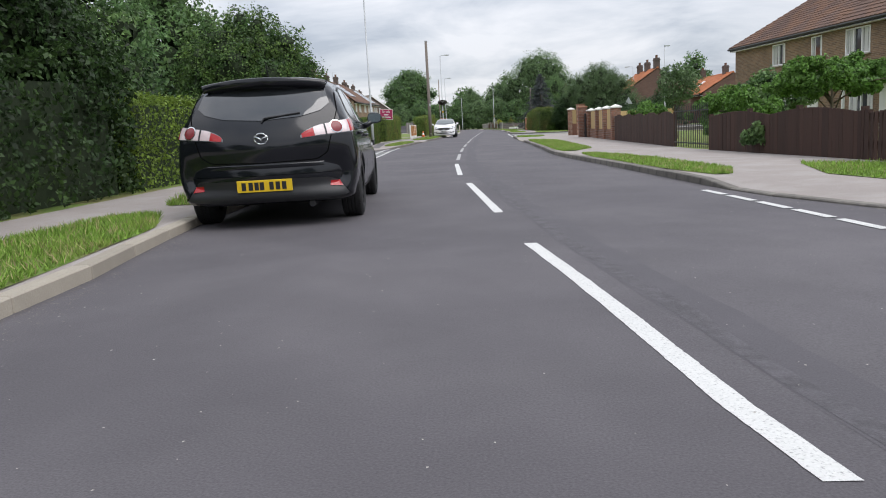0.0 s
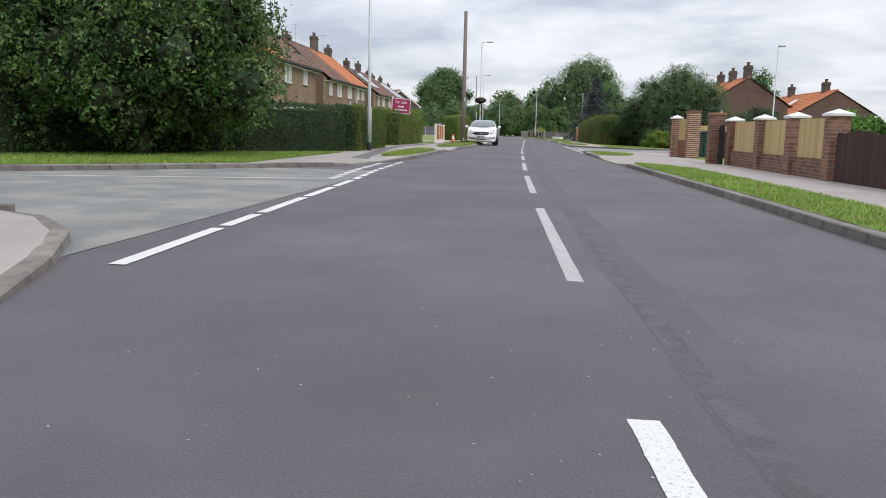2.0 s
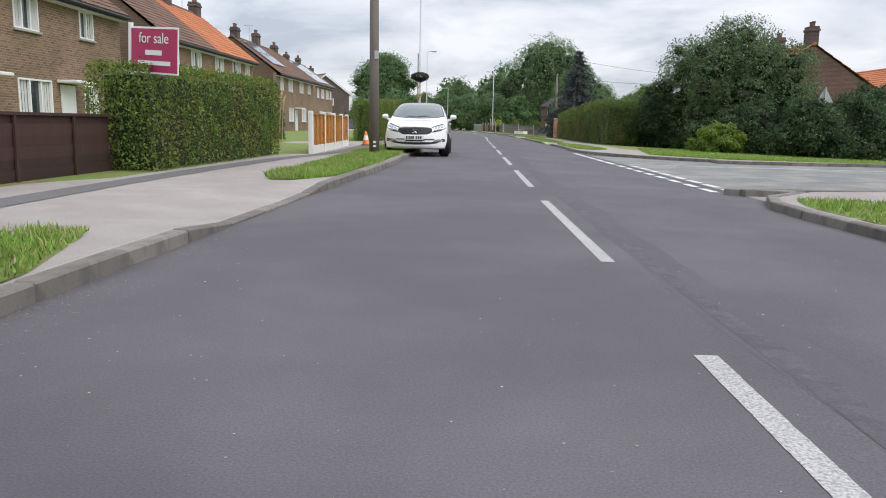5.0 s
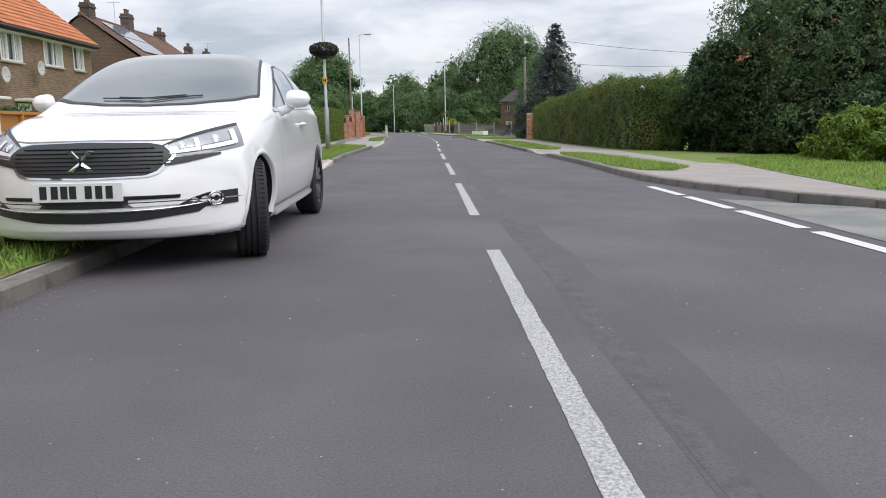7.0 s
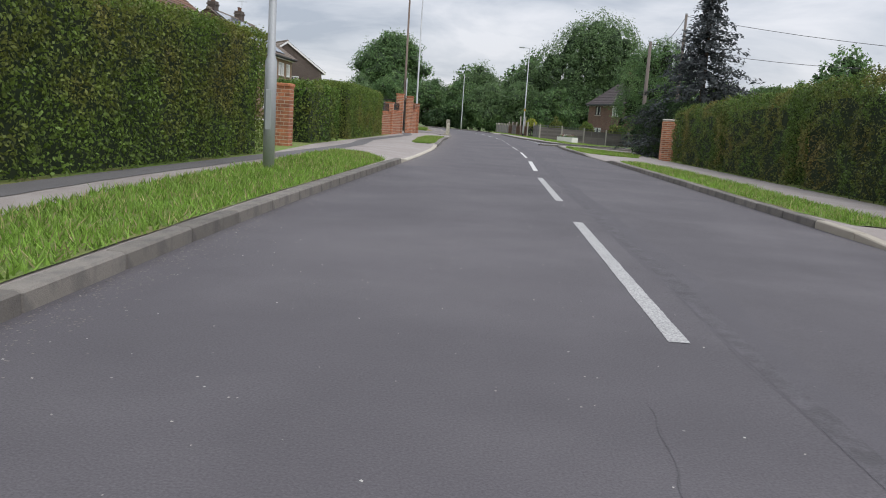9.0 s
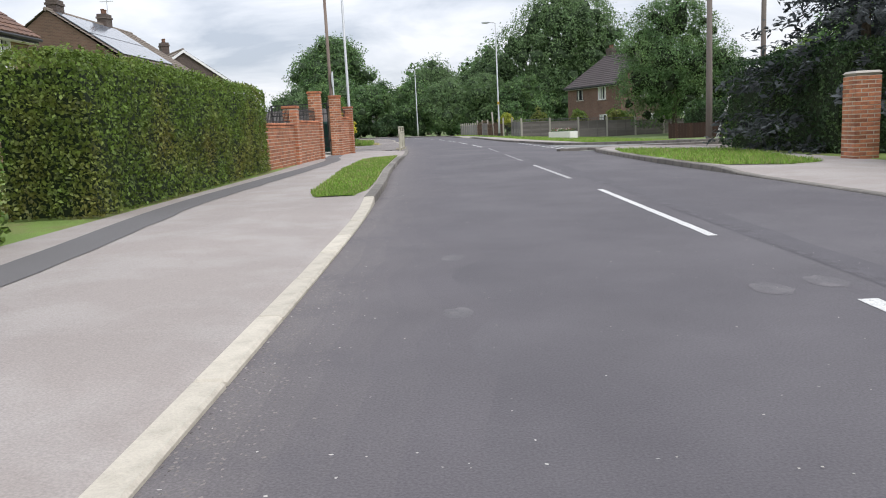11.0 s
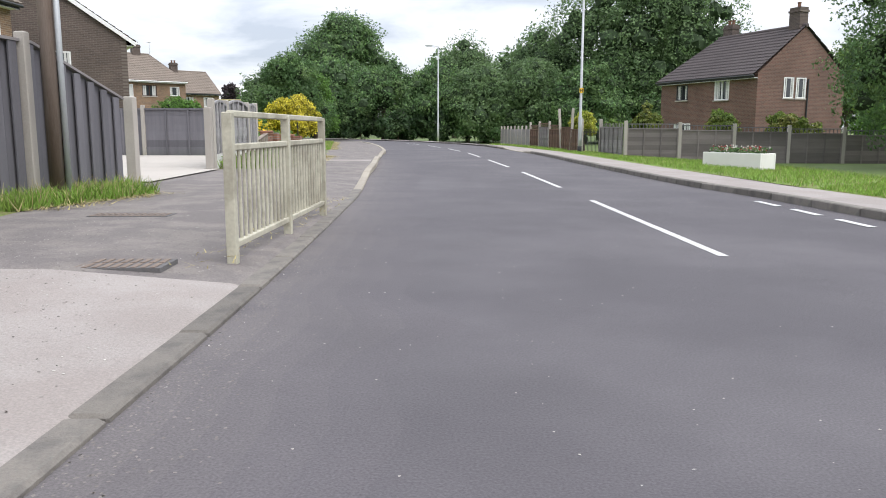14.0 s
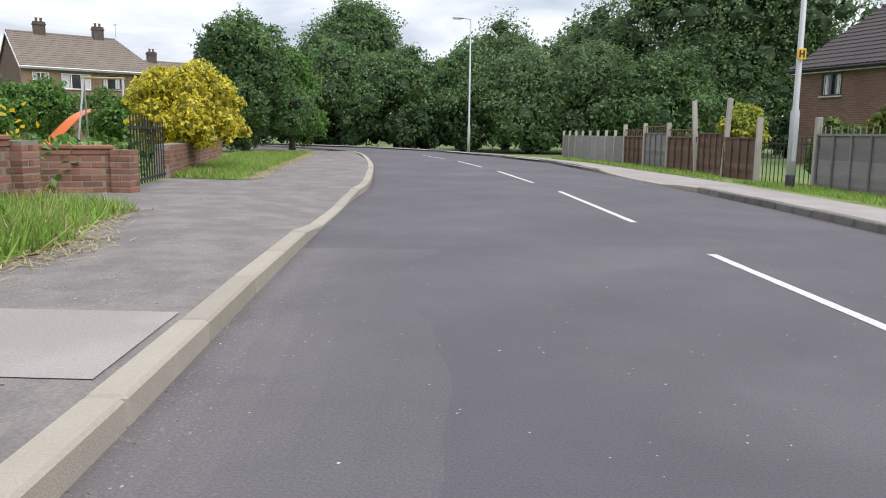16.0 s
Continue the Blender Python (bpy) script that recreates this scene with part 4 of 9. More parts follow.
for k, (b, rows, dens, hgt) in enumerate(VERGES):
    sgn = -1 if b[0] == "L" else 1
    ry, ra, rb = zip(*rows)
    ys = np.arange(ry[0], ry[-1] + 0.01, 0.3)
    g = []
    for y in ys:
        a, c = np.interp(y, ry, ra), np.interp(y, ry, rb)
        c += 0.06 * noise.noise(Vector((y * 1.7, k, 0)))
        g.append([(kerb_x[b](y) + sgn * o, y, land_z(b, o, y) + (0.012 if 0 < j < 4 else 0.004) + 0.012 * noise.noise(Vector((o * 3, y * 3, k)))) for j, o in enumerate(np.linspace(a, c, 5))])
    tagged(part("verge", Mesh().grid([r[::-1] for r in g] if sgn < 0 else g), "turf", smooth=True), "green grass verge between kerb and footway", "grass verge", group="verges", kind="structure")
    n = int(dens * sum(np.interp(y, ry, rb) - np.interp(y, ry, ra) for y in ys) * 0.3)
    yy = RNG.uniform(ry[0], ry[-1], n)
    aa, cc = np.interp(yy, ry, ra), np.interp(yy, ry, rb) + 0.03
    oo = aa + (cc - aa) * RNG.uniform(0, 1, n)
    p = np.array([(kerb_x[b](y) + sgn * o, y, land_z(b, o, y) + 0.008) for y, o in zip(yy, oo)])
    hv = hgt * (0.7 + 0.6 * np.array([noise.noise(Vector((q[0] * 2, q[1] * 2, 5))) + 0.5 for q in p]).clip(0, 1.4))
    blades("verge_grass", p, hv, "grass", "short green grass with dry tips")
    m = n // 9
    blades("verge_grass", p[RNG.integers(0, n, m)] + [0, 0, 0.003], hgt * 1.25, "straw", "dry straw among the verge grass", 0.005)


def lawn(name, poly, dens, hgt, label, block, dry=14, turf=True, lift_z=0.007):
    """Grass in a four-cornered plot."""
    a, b, c, d = [np.array(q, float) for q in poly]
    area = 0.5 * abs(np.cross(c - a, d - b))
    if turf:
        rows = []
        for u in np.linspace(0, 1, 10):
            p, q = a + (b - a) * u, d + (c - d) * u
            rows.append([(*(p + (q - p) * v), land_z(block, abs((p + (q - p) * v)[0] - kerb_x[block]((p + (q - p) * v)[1])), (p + (q - p) * v)[1]) + lift_z) for v in np.linspace(0, 1, 6)])
        s = Mesh().grid(rows)
        tagged(part(name, s, "turf", smooth=True), label, "lawn", kind="structure")
    n = int(area * dens)
    u, v = RNG.uniform(0, 1, (2, n, 1))
    xy = (a + (b - a) * u) * (1 - v) + (d + (c - d) * u) * v
    z = np.array([land_z(block, abs(p[0] - kerb_x[block](p[1])), p[1]) + lift_z - 0.004 for p in xy])
    pos = np.column_stack([xy, z])
    blades("lawn_grass", pos, hgt, "grass", "green grass blades of the lawn", 0.009)
    if dry:
        blades("lawn_grass", pos[RNG.integers(0, n, n // dry)], hgt * 1.3, "straw", "dry straw in the grass", 0.006)


lawn("verge_west", [(-5.35, 24.3), (-5.3, 32.0), (-8.0, 29.4), (-8.6, 21.35)], 900, 0.05, "grass verge beside the side street", "L2")
lawn("verge_west", [(-8.6, 21.35), (-8.0, 29.4), (-26, 22.9), (-26, 20.75)], 500, 0.05, "grass verge beside the side street", "L2")
lawn("verge_west", [(-4.3, 13.9), (-4.2, 14.7), (-12, 15.4), (-12, 12.9)], 500, 0.06, "grass beside the side street corner", "L1")
lawn("verge_west", [(-5.55, 118.9), (-6.2, 125.4), (-8.0, 126.8), (-6.9, 118.9)], 900, 0.19, "long rough grass below the fence", "L2", 9)
lawn("verge_west", [(-6.2, 124.4), (-6.75, 127.3), (-8.7, 128.6), (-8.6, 126.6)], 700, 0.13, "long rough grass by the low wall", "L2", 6)
lawn("verge_west", [(-7.3, 131.9), (-10.2, 148.2), (-12.9, 148.6), (-8.55, 132.2)], 500, 0.09, "grass verge below the garden wall", "L2", 9)
lawn("verge_west", [(-6.2, 111.5), (-5.75, 113.5), (-6.7, 114.6), (-6.85, 111.2)], 900, 0.15, "rough grass at the fence foot", "L2", 5)
wd = thing("weeds", "tall ragged weeds and grass at the fence foot", "weeds", kind="stuff")
n = 5200
wy = RNG.uniform(118.9, 126.0, n)
wo = RNG.uniform(0, 1, n)
wx = np.interp(wy, [118.8, 123, 126.6], [-6.9, -7.3, -7.9]) + 0.06 + wo * np.interp(wy, [118.8, 121, 124, 126], [0.75, 1.05, 0.95, 0.6])
wh = np.array([0.10 + 0.34 * max(0.0, noise.noise(Vector((x * 1.9, y * 1.9, 2))) + 0.35) for x, y in zip(wx, wy)]) * (1.1 - 0.6 * wo)
leaf_part("foliage", np.column_stack([wx, wy, 0.10 + wh * RNG.uniform(0.2, 1, n)]), np.tile([0.2, -0.2, 0.8], (n, 1)), 0.035, "leaf_fresh", wd, "", 0.9, 0.45)
blades("dry_litter", np.column_stack([wx[:900] + 0.35 + 0.25 * RNG.uniform(0, 1, 900), wy[:900], np.full(900, 0.1)]), 0.03, "straw", "dry cut grass at the edge of the footway", 0.007, 3.0)
lawn("verge_east", [(6.0, 0.6), (5.3, 4.5), (5.9, 6.9), (7.5, 6.4)], 500, 0.06, "grass patch by the brown fence", "R1")
lawn("verge_east", [(4.6, 57.6), (7.0, 55.0), (18, 54.6), (15, 64.5)], 350, 0.08, "grass verge in front of bushes", "R2")
lawn("verge_east", [(4.65, 57.7), (14.9, 64.4), (9.5, 70.5), (6.1, 66.5)], 330, 0.06, "grass verge in front of bushes", "R2")
lawn("verge_east", [(3.6, 109.6), (2.9, 116.5), (14, 131.5), (22, 110)], 300, 0.07, "wide sloping grass by the side lane", "R3")
lawn("verge_east", [(2.75, 116.6), (1.25, 136), (2.6, 135.6), (14, 131.6)], 330, 0.08, "grass strip behind the footway", "R3")
lawn("verge_east", [(1.1, 136), (-1.4, 150), (-0.4, 152), (2.0, 140)], 250, 0.1, "grass strip along the old fence", "R3")

for (xa, ya), (xb, yb) in (((-5.5, 118.9), (-6.2, 125.5)), ((-6.2, 124.6), (-6.9, 127.4)), ((-7.3, 131.9), (-10.2, 148.2)), ((-6.15, 111.5), (-5.8, 113.5))):
    n = int(260 * math.hypot(xb - xa, yb - ya))
    u = RNG.uniform(0, 1, n)
    q = np.column_stack([xa + (xb - xa) * u + RNG.normal(0.05, 0.13, n), ya + (yb - ya) * u, np.full(n, 0.104)])
    blades("grass_cuttings", q, 0.025, "straw", "dry cut grass along the verge edge", 0.007, 3.0)


def hedge(name, line, width, top, material, label, dens=420, size=0.034, group="", base=None, rough=0.06, top2=None):
    """A clipped hedge: leaves all over a dark inside, its front along the line, its body to the left of the run."""
    pts = smooth_line(line, 0.25)
    inner = offset_line(pts, width)
    s = np.concatenate([[0], np.cumsum(np.linalg.norm(np.diff(pts, axis=0), axis=1))])
    L = s[-1]
    top2 = top if top2 is None else top2
    T = lambda u: top + (top2 - top) * u / L
    zb = (lambda x, y: ground_z(x, y)) if base is None else (lambda x, y: base)

    def at(u, w):
        a = np.stack([np.interp(u, s, pts[:, 0]), np.interp(u, s, pts[:, 1])], 1)
        c = np.stack([np.interp(u, s, inner[:, 0]), np.interp(u, s, inner[:, 1])], 1)
        return a + (c - a) * w[:, None]

    t = thing(name, label, "hedge", group=group)
    z0 = zb(*pts[len(pts) // 2])
    # inside: solid core, its dark colour standing in for shade behind the leaves
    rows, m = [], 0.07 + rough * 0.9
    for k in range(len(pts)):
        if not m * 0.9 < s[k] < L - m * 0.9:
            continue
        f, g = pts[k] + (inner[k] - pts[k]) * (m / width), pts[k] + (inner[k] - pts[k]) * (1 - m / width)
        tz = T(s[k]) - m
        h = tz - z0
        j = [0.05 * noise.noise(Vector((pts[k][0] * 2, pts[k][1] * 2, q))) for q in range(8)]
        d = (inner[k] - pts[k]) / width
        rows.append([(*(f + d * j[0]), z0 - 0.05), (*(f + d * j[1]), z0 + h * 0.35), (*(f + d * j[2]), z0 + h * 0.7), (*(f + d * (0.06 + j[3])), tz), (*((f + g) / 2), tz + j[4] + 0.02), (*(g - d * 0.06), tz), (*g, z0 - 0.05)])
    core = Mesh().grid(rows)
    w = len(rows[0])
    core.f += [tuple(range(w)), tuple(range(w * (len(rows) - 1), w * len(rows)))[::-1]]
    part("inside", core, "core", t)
    # leaves: front, back, top, ends
    pos, nrm = [], []
    H = (top + top2) / 2 - z0
    tang = np.gradient(pts, axis=0); tang /= np.linalg.norm(tang, axis=1, keepdims=True)
    tx = lambda u: np.stack([np.interp(u, s, tang[:, 0]), np.interp(u, s, tang[:, 1])], 1)
    for face, area in (("front", L * H), ("back", L * H * 0.35), ("top", L * width), ("a", width * H * 1.6), ("b", width * H * 1.6)):
        n = int(area * dens)
        u, q, zz = RNG.uniform(0, L, n), RNG.uniform(0, 1, n), RNG.uniform(0, 1, n) ** 0.9
        if face == "front": q = np.zeros(n)
        if face == "back": q = np.ones(n)
        if face == "top": zz = np.ones(n)
        if face == "a": u = np.zeros(n)
        if face == "b": u = np.full(n, L)
        xy = at(u, q)
        d = tx(u); out = np.stack([d[:, 1], -d[:, 0]], 1)
        nv = np.zeros((n, 3))
        if face == "front": nv[:, :2] = out
        elif face == "back": nv[:, :2] = -out
        elif face == "top": nv[:, 2] = 1
        elif face == "a": nv[:, :2] = -d
        else: nv[:, :2] = d
        p = np.column_stack([xy, z0 + 0.02 + zz * (T(u) - z0)])
        # rounded shoulders and hollows
        e = np.maximum(0, zz - 0.9) / 0.1
        if face != "top":
            p -= nv * (0.09 * e ** 2)[:, None]
        nzv = np.array([noise.noise(Vector(c * 2.2)) + 0.5 * noise.noise(Vector(c * 6.0)) for c in p])
        p += nv * (nzv * rough + RNG.normal(0, 0.025, n))[:, None]
        if face in ("top",):
            ed = np.minimum(q, 1 - q)
            p[:, 2] -= 0.10 * np.maximum(0, 1 - ed / 0.15) ** 2
            p[:, 2] += np.abs(RNG.normal(0, 0.03, n))
        pos.append(p); nrm.append(nv)
    leaf_part("foliage", np.vstack(pos), np.vstack(nrm), size, material, t, "", 0.75)
    return t


hedge("hedge", [(-4.12, -3.5), (-4.16, 1.5), (-4.2, 6.1)], 1.4, 1.75, "leaf_ivy", "overgrown bank of ivy and evergreen along the footway", 420, 0.042, rough=0.22, top2=2.0)
hedge("hedge", [(-4.3, 6.2), (-4.2, 9.4)], 0.9, 1.56, "leaf_privet", "clipped light green privet hedge beside the footway", 650, 0.03)
hedge("hedge", [(-30, 22.6), (-13, 24.6), (-10.5, 26.6), (-7.75, 30.0)], 1.0, 1.5, "leaf_dark", "dark clipped hedge along the side street", 260, 0.04)
hedge("hedge", [(-7.75, 30.05), (-6.3, 31.9), (-5.22, 33.6)], 1.0, 1.40, "leaf_dark", "dark clipped hedge at the street corner", 1150, 0.024)
hedge("hedge", [(-5.2, 33.7), (-5.3, 39.2)], 1.0, 1.42, "leaf_hedge_near", "clipped green hedge with a squared top and russet tips", 1500, 0.022, top2=1.48)
hedge("hedge", [(-5.58, 44.2), (-5.56, 47), (-5.45, 51.3)], 0.95, 1.6, "leaf_hedge_brown", "clipped hedge with brown new growth", 1000, 0.025, top2=1.75)
hedge("hedge", [(-9.2, 60.6), (-9.0, 66.5)], 0.9, 1.3, "leaf_dark", "dark low hedge inside a front garden", 300, 0.036)
hedge("hedge", [(-4.82, 65.95), (-4.92, 70), (-4.85, 78.3)], 1.15, 1.72, "leaf_hedge_brown", "tall clipped hedge with brown tips along the footway", 1400, 0.023, top2=2.1)
hedge("hedge", [(-5.3, 83.4), (-5.3, 86.9)], 1.1, 1.5, "leaf_hedge", "clipped green hedge beside a brick pier", 480, 0.034)
hedge("hedge", [(-5.35, 88.4), (-5.4, 92), (-5.52, 96.7)], 1.2, 1.76, "leaf_hedge_brown", "thick clipped hedge beside a brick wall", 1250, 0.025)
for (xa, ya), (xb, yb), ta, tb in (((5.75, 94.0), (5.7, 88.6), 1.75, 1.85), ((5.6, 88.5), (5.6, 82.6), 1.9, 2.0), ((5.6, 82.5), (5.65, 77.5), 2.05, 2.15), ((5.68, 77.4), (5.85, 73.0), 2.15, 2.1)):
    hedge("hedge", [(xa, ya), (xb, yb)], 1.7, ta, "leaf_hedge_east", "tall overgrown hedge with russet tips", 760, 0.028, rough=0.24, top2=tb, group="overgrown hedges")
hedge("hedge", [(5.7, 102.0), (6.3, 96.6)], 1.8, 2.1, "leaf_dark", "tall dark hedge by a brick pillar", 420, 0.038, rough=0.12)


def blob_points(blobs, n, jit=0.2):
    """Leaf places on the uneven outsides of a cluster of clumps and along sprays that stick out of them."""
    c = np.array([q[:3] for q in blobs], float); r = np.array([q[3] for q in blobs], float)
    pick = RNG.choice(len(blobs), n, p=r ** 2 / (r ** 2).sum())
    d = RNG.normal(0, 1, (n, 3)); d /= np.linalg.norm(d, axis=1, keepdims=True)
    # sprays: a few directions for each clump, shared by many leaves
    m = 14
    sp_d = RNG.normal(0, 1, (len(blobs), m, 3)); sp_d[:, :, 2] += 0.35
    sp_d /= np.linalg.norm(sp_d, axis=2, keepdims=True)
    spray = RNG.uniform(0, 1, n) < 0.38
    which = RNG.integers(0, m, n)
    d[spray] = sp_d[pick, which][spray]
    lobes = np.sin(d[:, 0] * 5.1 + pick * 1.7) * np.sin(d[:, 1] * 4.3 + pick * 2.9) * np.sin(d[:, 2] * 4.7 + pick)
    rad = r[pick] * (1.05 - np.abs(RNG.normal(0, jit, n)) + 0.22 * lobes)
    reach = RNG.uniform(0.7, 1.0, n) + 0.55 * (which / m) * RNG.uniform(0, 1, n)
    rad = np.where(spray, r[pick] * reach, rad)
    p = c[pick] + d * rad[:, None] * [1, 1, 0.85]
    p[spray] += RNG.normal(0, 1, (int(spray.sum()), 3)) * (r[pick][spray] * 0.085)[:, None]
    keep = np.ones(n, bool)
    for cc, rr in zip(c, r):
        keep &= ~((np.linalg.norm((p - cc) / [1, 1, 0.85], axis=1) < rr * 0.55))
    return p[keep], d[keep]


def ball(mesh, c, r, n=8):
    rows = []
    for a in np.linspace(-np.pi / 2, np.pi / 2, n):
        rows.append([(c[0] + r * math.cos(a) * math.cos(t), c[1] + r * math.cos(a) * math.sin(t), c[2] + r * 0.85 * math.sin(a)) for t in np.linspace(0, 2 * np.pi, 2 * n)])
    mesh.grid(rows)


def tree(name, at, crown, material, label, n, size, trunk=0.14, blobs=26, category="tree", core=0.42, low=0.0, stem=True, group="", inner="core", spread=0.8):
    """crown: (centre z, radius across, half height). A trunk with limbs, and a crown of many leaf clusters."""
    x, y = at
    z0 = ground_z(x, y) if abs(x) < 70 and y < 181 else -0.3
    cz, cr, ch = crown
    t = thing(name, label, category, group=group)
    B = []
    for k in range(int(blobs * 2.2)):
        d = RNG.normal(0, 1, 3); d /= np.linalg.norm(d)
        q = RNG.uniform(0.35, 0.95) ** 0.6 * (0.92 + 0.3 * noise.noise(Vector((d[0] * 1.4 + x, d[1] * 1.4 + y, d[2] * 1.4))))
        taper = 1.0 - 0.35 * max(0, d[2]) - low * max(0, -d[2])
        br = min(cr, ch) * RNG.uniform(0.15, 0.36)
        B.append((x + d[0] * (cr - br) * q * taper * 1.05, y + d[1] * (cr - br) * q * taper * 1.05, cz + d[2] * (ch - br * 0.8) * q, br))
    B.append((x, y, cz, min(cr, ch) * 0.55))
    if stem:
        tr = Mesh()
        lean = RNG.normal(0, 0.05, 2)
        top = (x + lean[0] * 3, y + lean[1] * 3, cz)
        tr.tube([(x, y, z0 - 0.1), (x, y, z0 + 0.15), (x + lean[0], y + lean[1], z0 + 0.4 * (cz - z0)), top], [trunk * 1.5, trunk * 1.1, trunk * 0.85, trunk * 0.4], 9)
        part("trunk", tr, "bark", t, smooth=True)
        limbs = Mesh()
        for bb in B[:9]:
            st = Vector((x + lean[0], y + lean[1], z0 + (cz - z0) * RNG.uniform(0.35, 0.8)))
            en = Vector(bb[:3])
            mid_p = st.lerp(en, 0.5) + Vector((0, 0, 0.1 * cr))
            limbs.tube([st, mid_p, en], [trunk * 0.45, trunk * 0.3, trunk * 0.12], 6)
        part("branchwork", limbs, "bark", t, smooth=True)
    # Solid balls inside the crown; their colour stands in for shade between leaves.
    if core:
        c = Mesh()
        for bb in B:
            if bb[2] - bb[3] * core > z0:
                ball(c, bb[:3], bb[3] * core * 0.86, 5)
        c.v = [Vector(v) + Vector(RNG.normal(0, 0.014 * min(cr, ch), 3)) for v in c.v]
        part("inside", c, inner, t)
    p, d = blob_points(B, int(n * 1.6))
    p[:, 2] = np.maximum(p[:, 2], z0 + 0.03 + np.abs(RNG.normal(0, 0.1, len(p))))
    d[:, 2] += 0.25
    leaf_part("crown", p, d, size * 1.12, material, t, "", spread, 0.6, True)
    return t


# near, west
tree("shrub", (-6.2, -2.6), (2.6, 2.0, 2.7), "leaf_dark", "large dark evergreen shrub overhanging the footway", 14000, 0.05, 0.12, 40, "shrub", low=-0.3)
tree("shrub", (-5.6, 2.6), (2.4, 1.7, 2.5), "leaf_dark", "dense dark evergreen with ivy beside the footway", 24000, 0.045, 0.12, 40, "shrub", low=-0.5)
tree("tree", (-6.2, 5.4), (2.9, 2.0, 3.0), "leaf_ivy", "tall dark evergreen hung with ivy beside the footway", 44000, 0.042, 0.14, 60, low=-0.6)
tree("tree", (-7.2, 8.9), (2.9, 2.2, 2.9), "leaf_mid", "leafy green tree behind a privet hedge", 20000, 0.055, 0.14, 44, low=-0.4)
tree("tree", (-9.4, 12.8), (2.8, 2.6, 2.8), "leaf_dark", "dark leafy tree in the corner garden", 20000, 0.065, 0.16, 40, low=-0.4)
tree("tree", (-8.9, 27.3), (3.1, 3.8, 3.6), "leaf_corner", "broad leafy tree with low hanging boughs on the corner verge", 64000, 0.055, 0.14, 60, low=-0.7, core=0.45)
tree("tree", (-13.5, 29.0), (4.5, 4.6, 4.3), "leaf_mid", "leafy tree behind the corner hedge", 17000, 0.1, 0.2, 34, low=-0.3)
# east gardens
tree("shrub", (9.2, 13.6), (1.5, 1.9, 0.65), "leaf_light", "spreading light green shrub above the brown fence", 15000, 0.044, 0.05, 30, "shrub", core=0.12)
tree("shrub", (8.6, 18.6), (1.0, 1.7, 0.7), "leaf_light", "bright green feathery shrub behind the fence", 11000, 0.044, 0.05, 26, "shrub", core=0.12)
tree("shrub", (8.4, 31.0), (1.0, 1.3, 0.75), "leaf_light", "loose green shrub behind the brick and timber fence", 6000, 0.045, 0.05, 18, "shrub", core=0.4)
tree("shrub", (9.5, 22.6), (1.2, 1.3, 0.8), "leaf_fresh", "green garden shrub behind a fence", 9000, 0.042, 0.06, 16, "shrub", core=0.5)
tree("tree", (8.3, 25.2), (1.9, 1.1, 1.1), "leaf_silver", "small silvery green garden tree", 4200, 0.045, 0.04, 22, core=0.0)
tree("shrub", (12.5, 27), (1.4, 2.0, 1.2), "leaf_mid", "rounded green shrub in a garden", 6000, 0.07, 0.06, 16, "shrub")
tree("tree", (11.8, 72.0), (3.1, 4.2, 3.6), "leaf_silver", "broad bushy tree with silvery leaf tips behind the verge", 76000, 0.047, 0.16, 70, low=-0.6, core=0.36)
tree("tree", (8.5, 73.0), (1.5, 1.45, 2.1), "leaf_dark", "dark bushy thorn tree beside the overgrown hedge", 26000, 0.045, 0.08, 40, low=-0.6, core=0.36)
for q in ((12.4, 70.2, 0.9, 1.9, 1.7), (11.2, 68.2, 0.9, 1.7, 1.7), (12.9, 65.4, 0.8, 1.8, 1.7), (15.4, 66.5, 0.8, 2.0, 1.8), (10.2, 71.4, 0.8, 1.4, 1.6), (14.2, 72.5, 1.2, 2.2, 2.4), (17.5, 70.0, 1.2, 2.2, 2.4)):
    tree("shrub", q[:2], q[2:], "leaf_dark", "dense dark green bush behind the verge", 10000, 0.05, 0.05, 26, "shrub", low=-0.9, core=0.5, group="bushes behind the verge")
hedge("thicket", [(7.3, 73.6), (9.8, 71.9), (12.6, 69.6), (16.5, 66.8)], 1.6, 1.5, "leaf_dark", "dense dark thicket at the back of the verge", 380, 0.05, rough=0.3, top2=1.9)
tree("shrub", (8.3, 78.2), (1.1, 1.2, 1.6), "leaf_dark", "dark evergreen bush behind the overgrown hedge", 9000, 0.05, 0.05, 22, "shrub", low=-0.7, core=0.5)
tree("shrub", (9.7, 66.5), (0.38, 1.3, 0.95), "leaf_privet", "yellowish green laurel bush on grass", 14000, 0.045, 0.03, 22, "shrub", low=-0.7, core=0.5)
tree("shrub", (7.25, 74.1), (0.3, 1.0, 0.65), "leaf_light", "low bramble beside the footway", 7000, 0.05, 0.03, 12, "shrub", stem=True)
tree("tree", (12.1, 128.4), (4.2, 4.3, 4.7), "leaf_mid", "round leafy lime tree by the garden fence", 74000, 0.053, 0.16, 72, low=-0.3, core=0.3)
tree("tree", (15, 112), (2.2, 2.6, 2.3), "leaf_mid", "leafy tree beyond the side lane", 16000, 0.075, 0.14, 28, low=-0.6)
for q in ((14.6, 129.5, 0.5, 1.8, 1.7), (18.0, 127.0, 0.6, 2.0, 2.0), (21.5, 124.0, 0.7, 2.2, 2.2), (25.0, 121.0, 0.8, 2.4, 2.4)):
    tree("shrub", q[:2], q[2:], "leaf_dark", "dense dark bush beneath the fence line", 6500, 0.07, 0.05, 20, "shrub", low=-0.9, core=0.5, group="bushes by the lane")
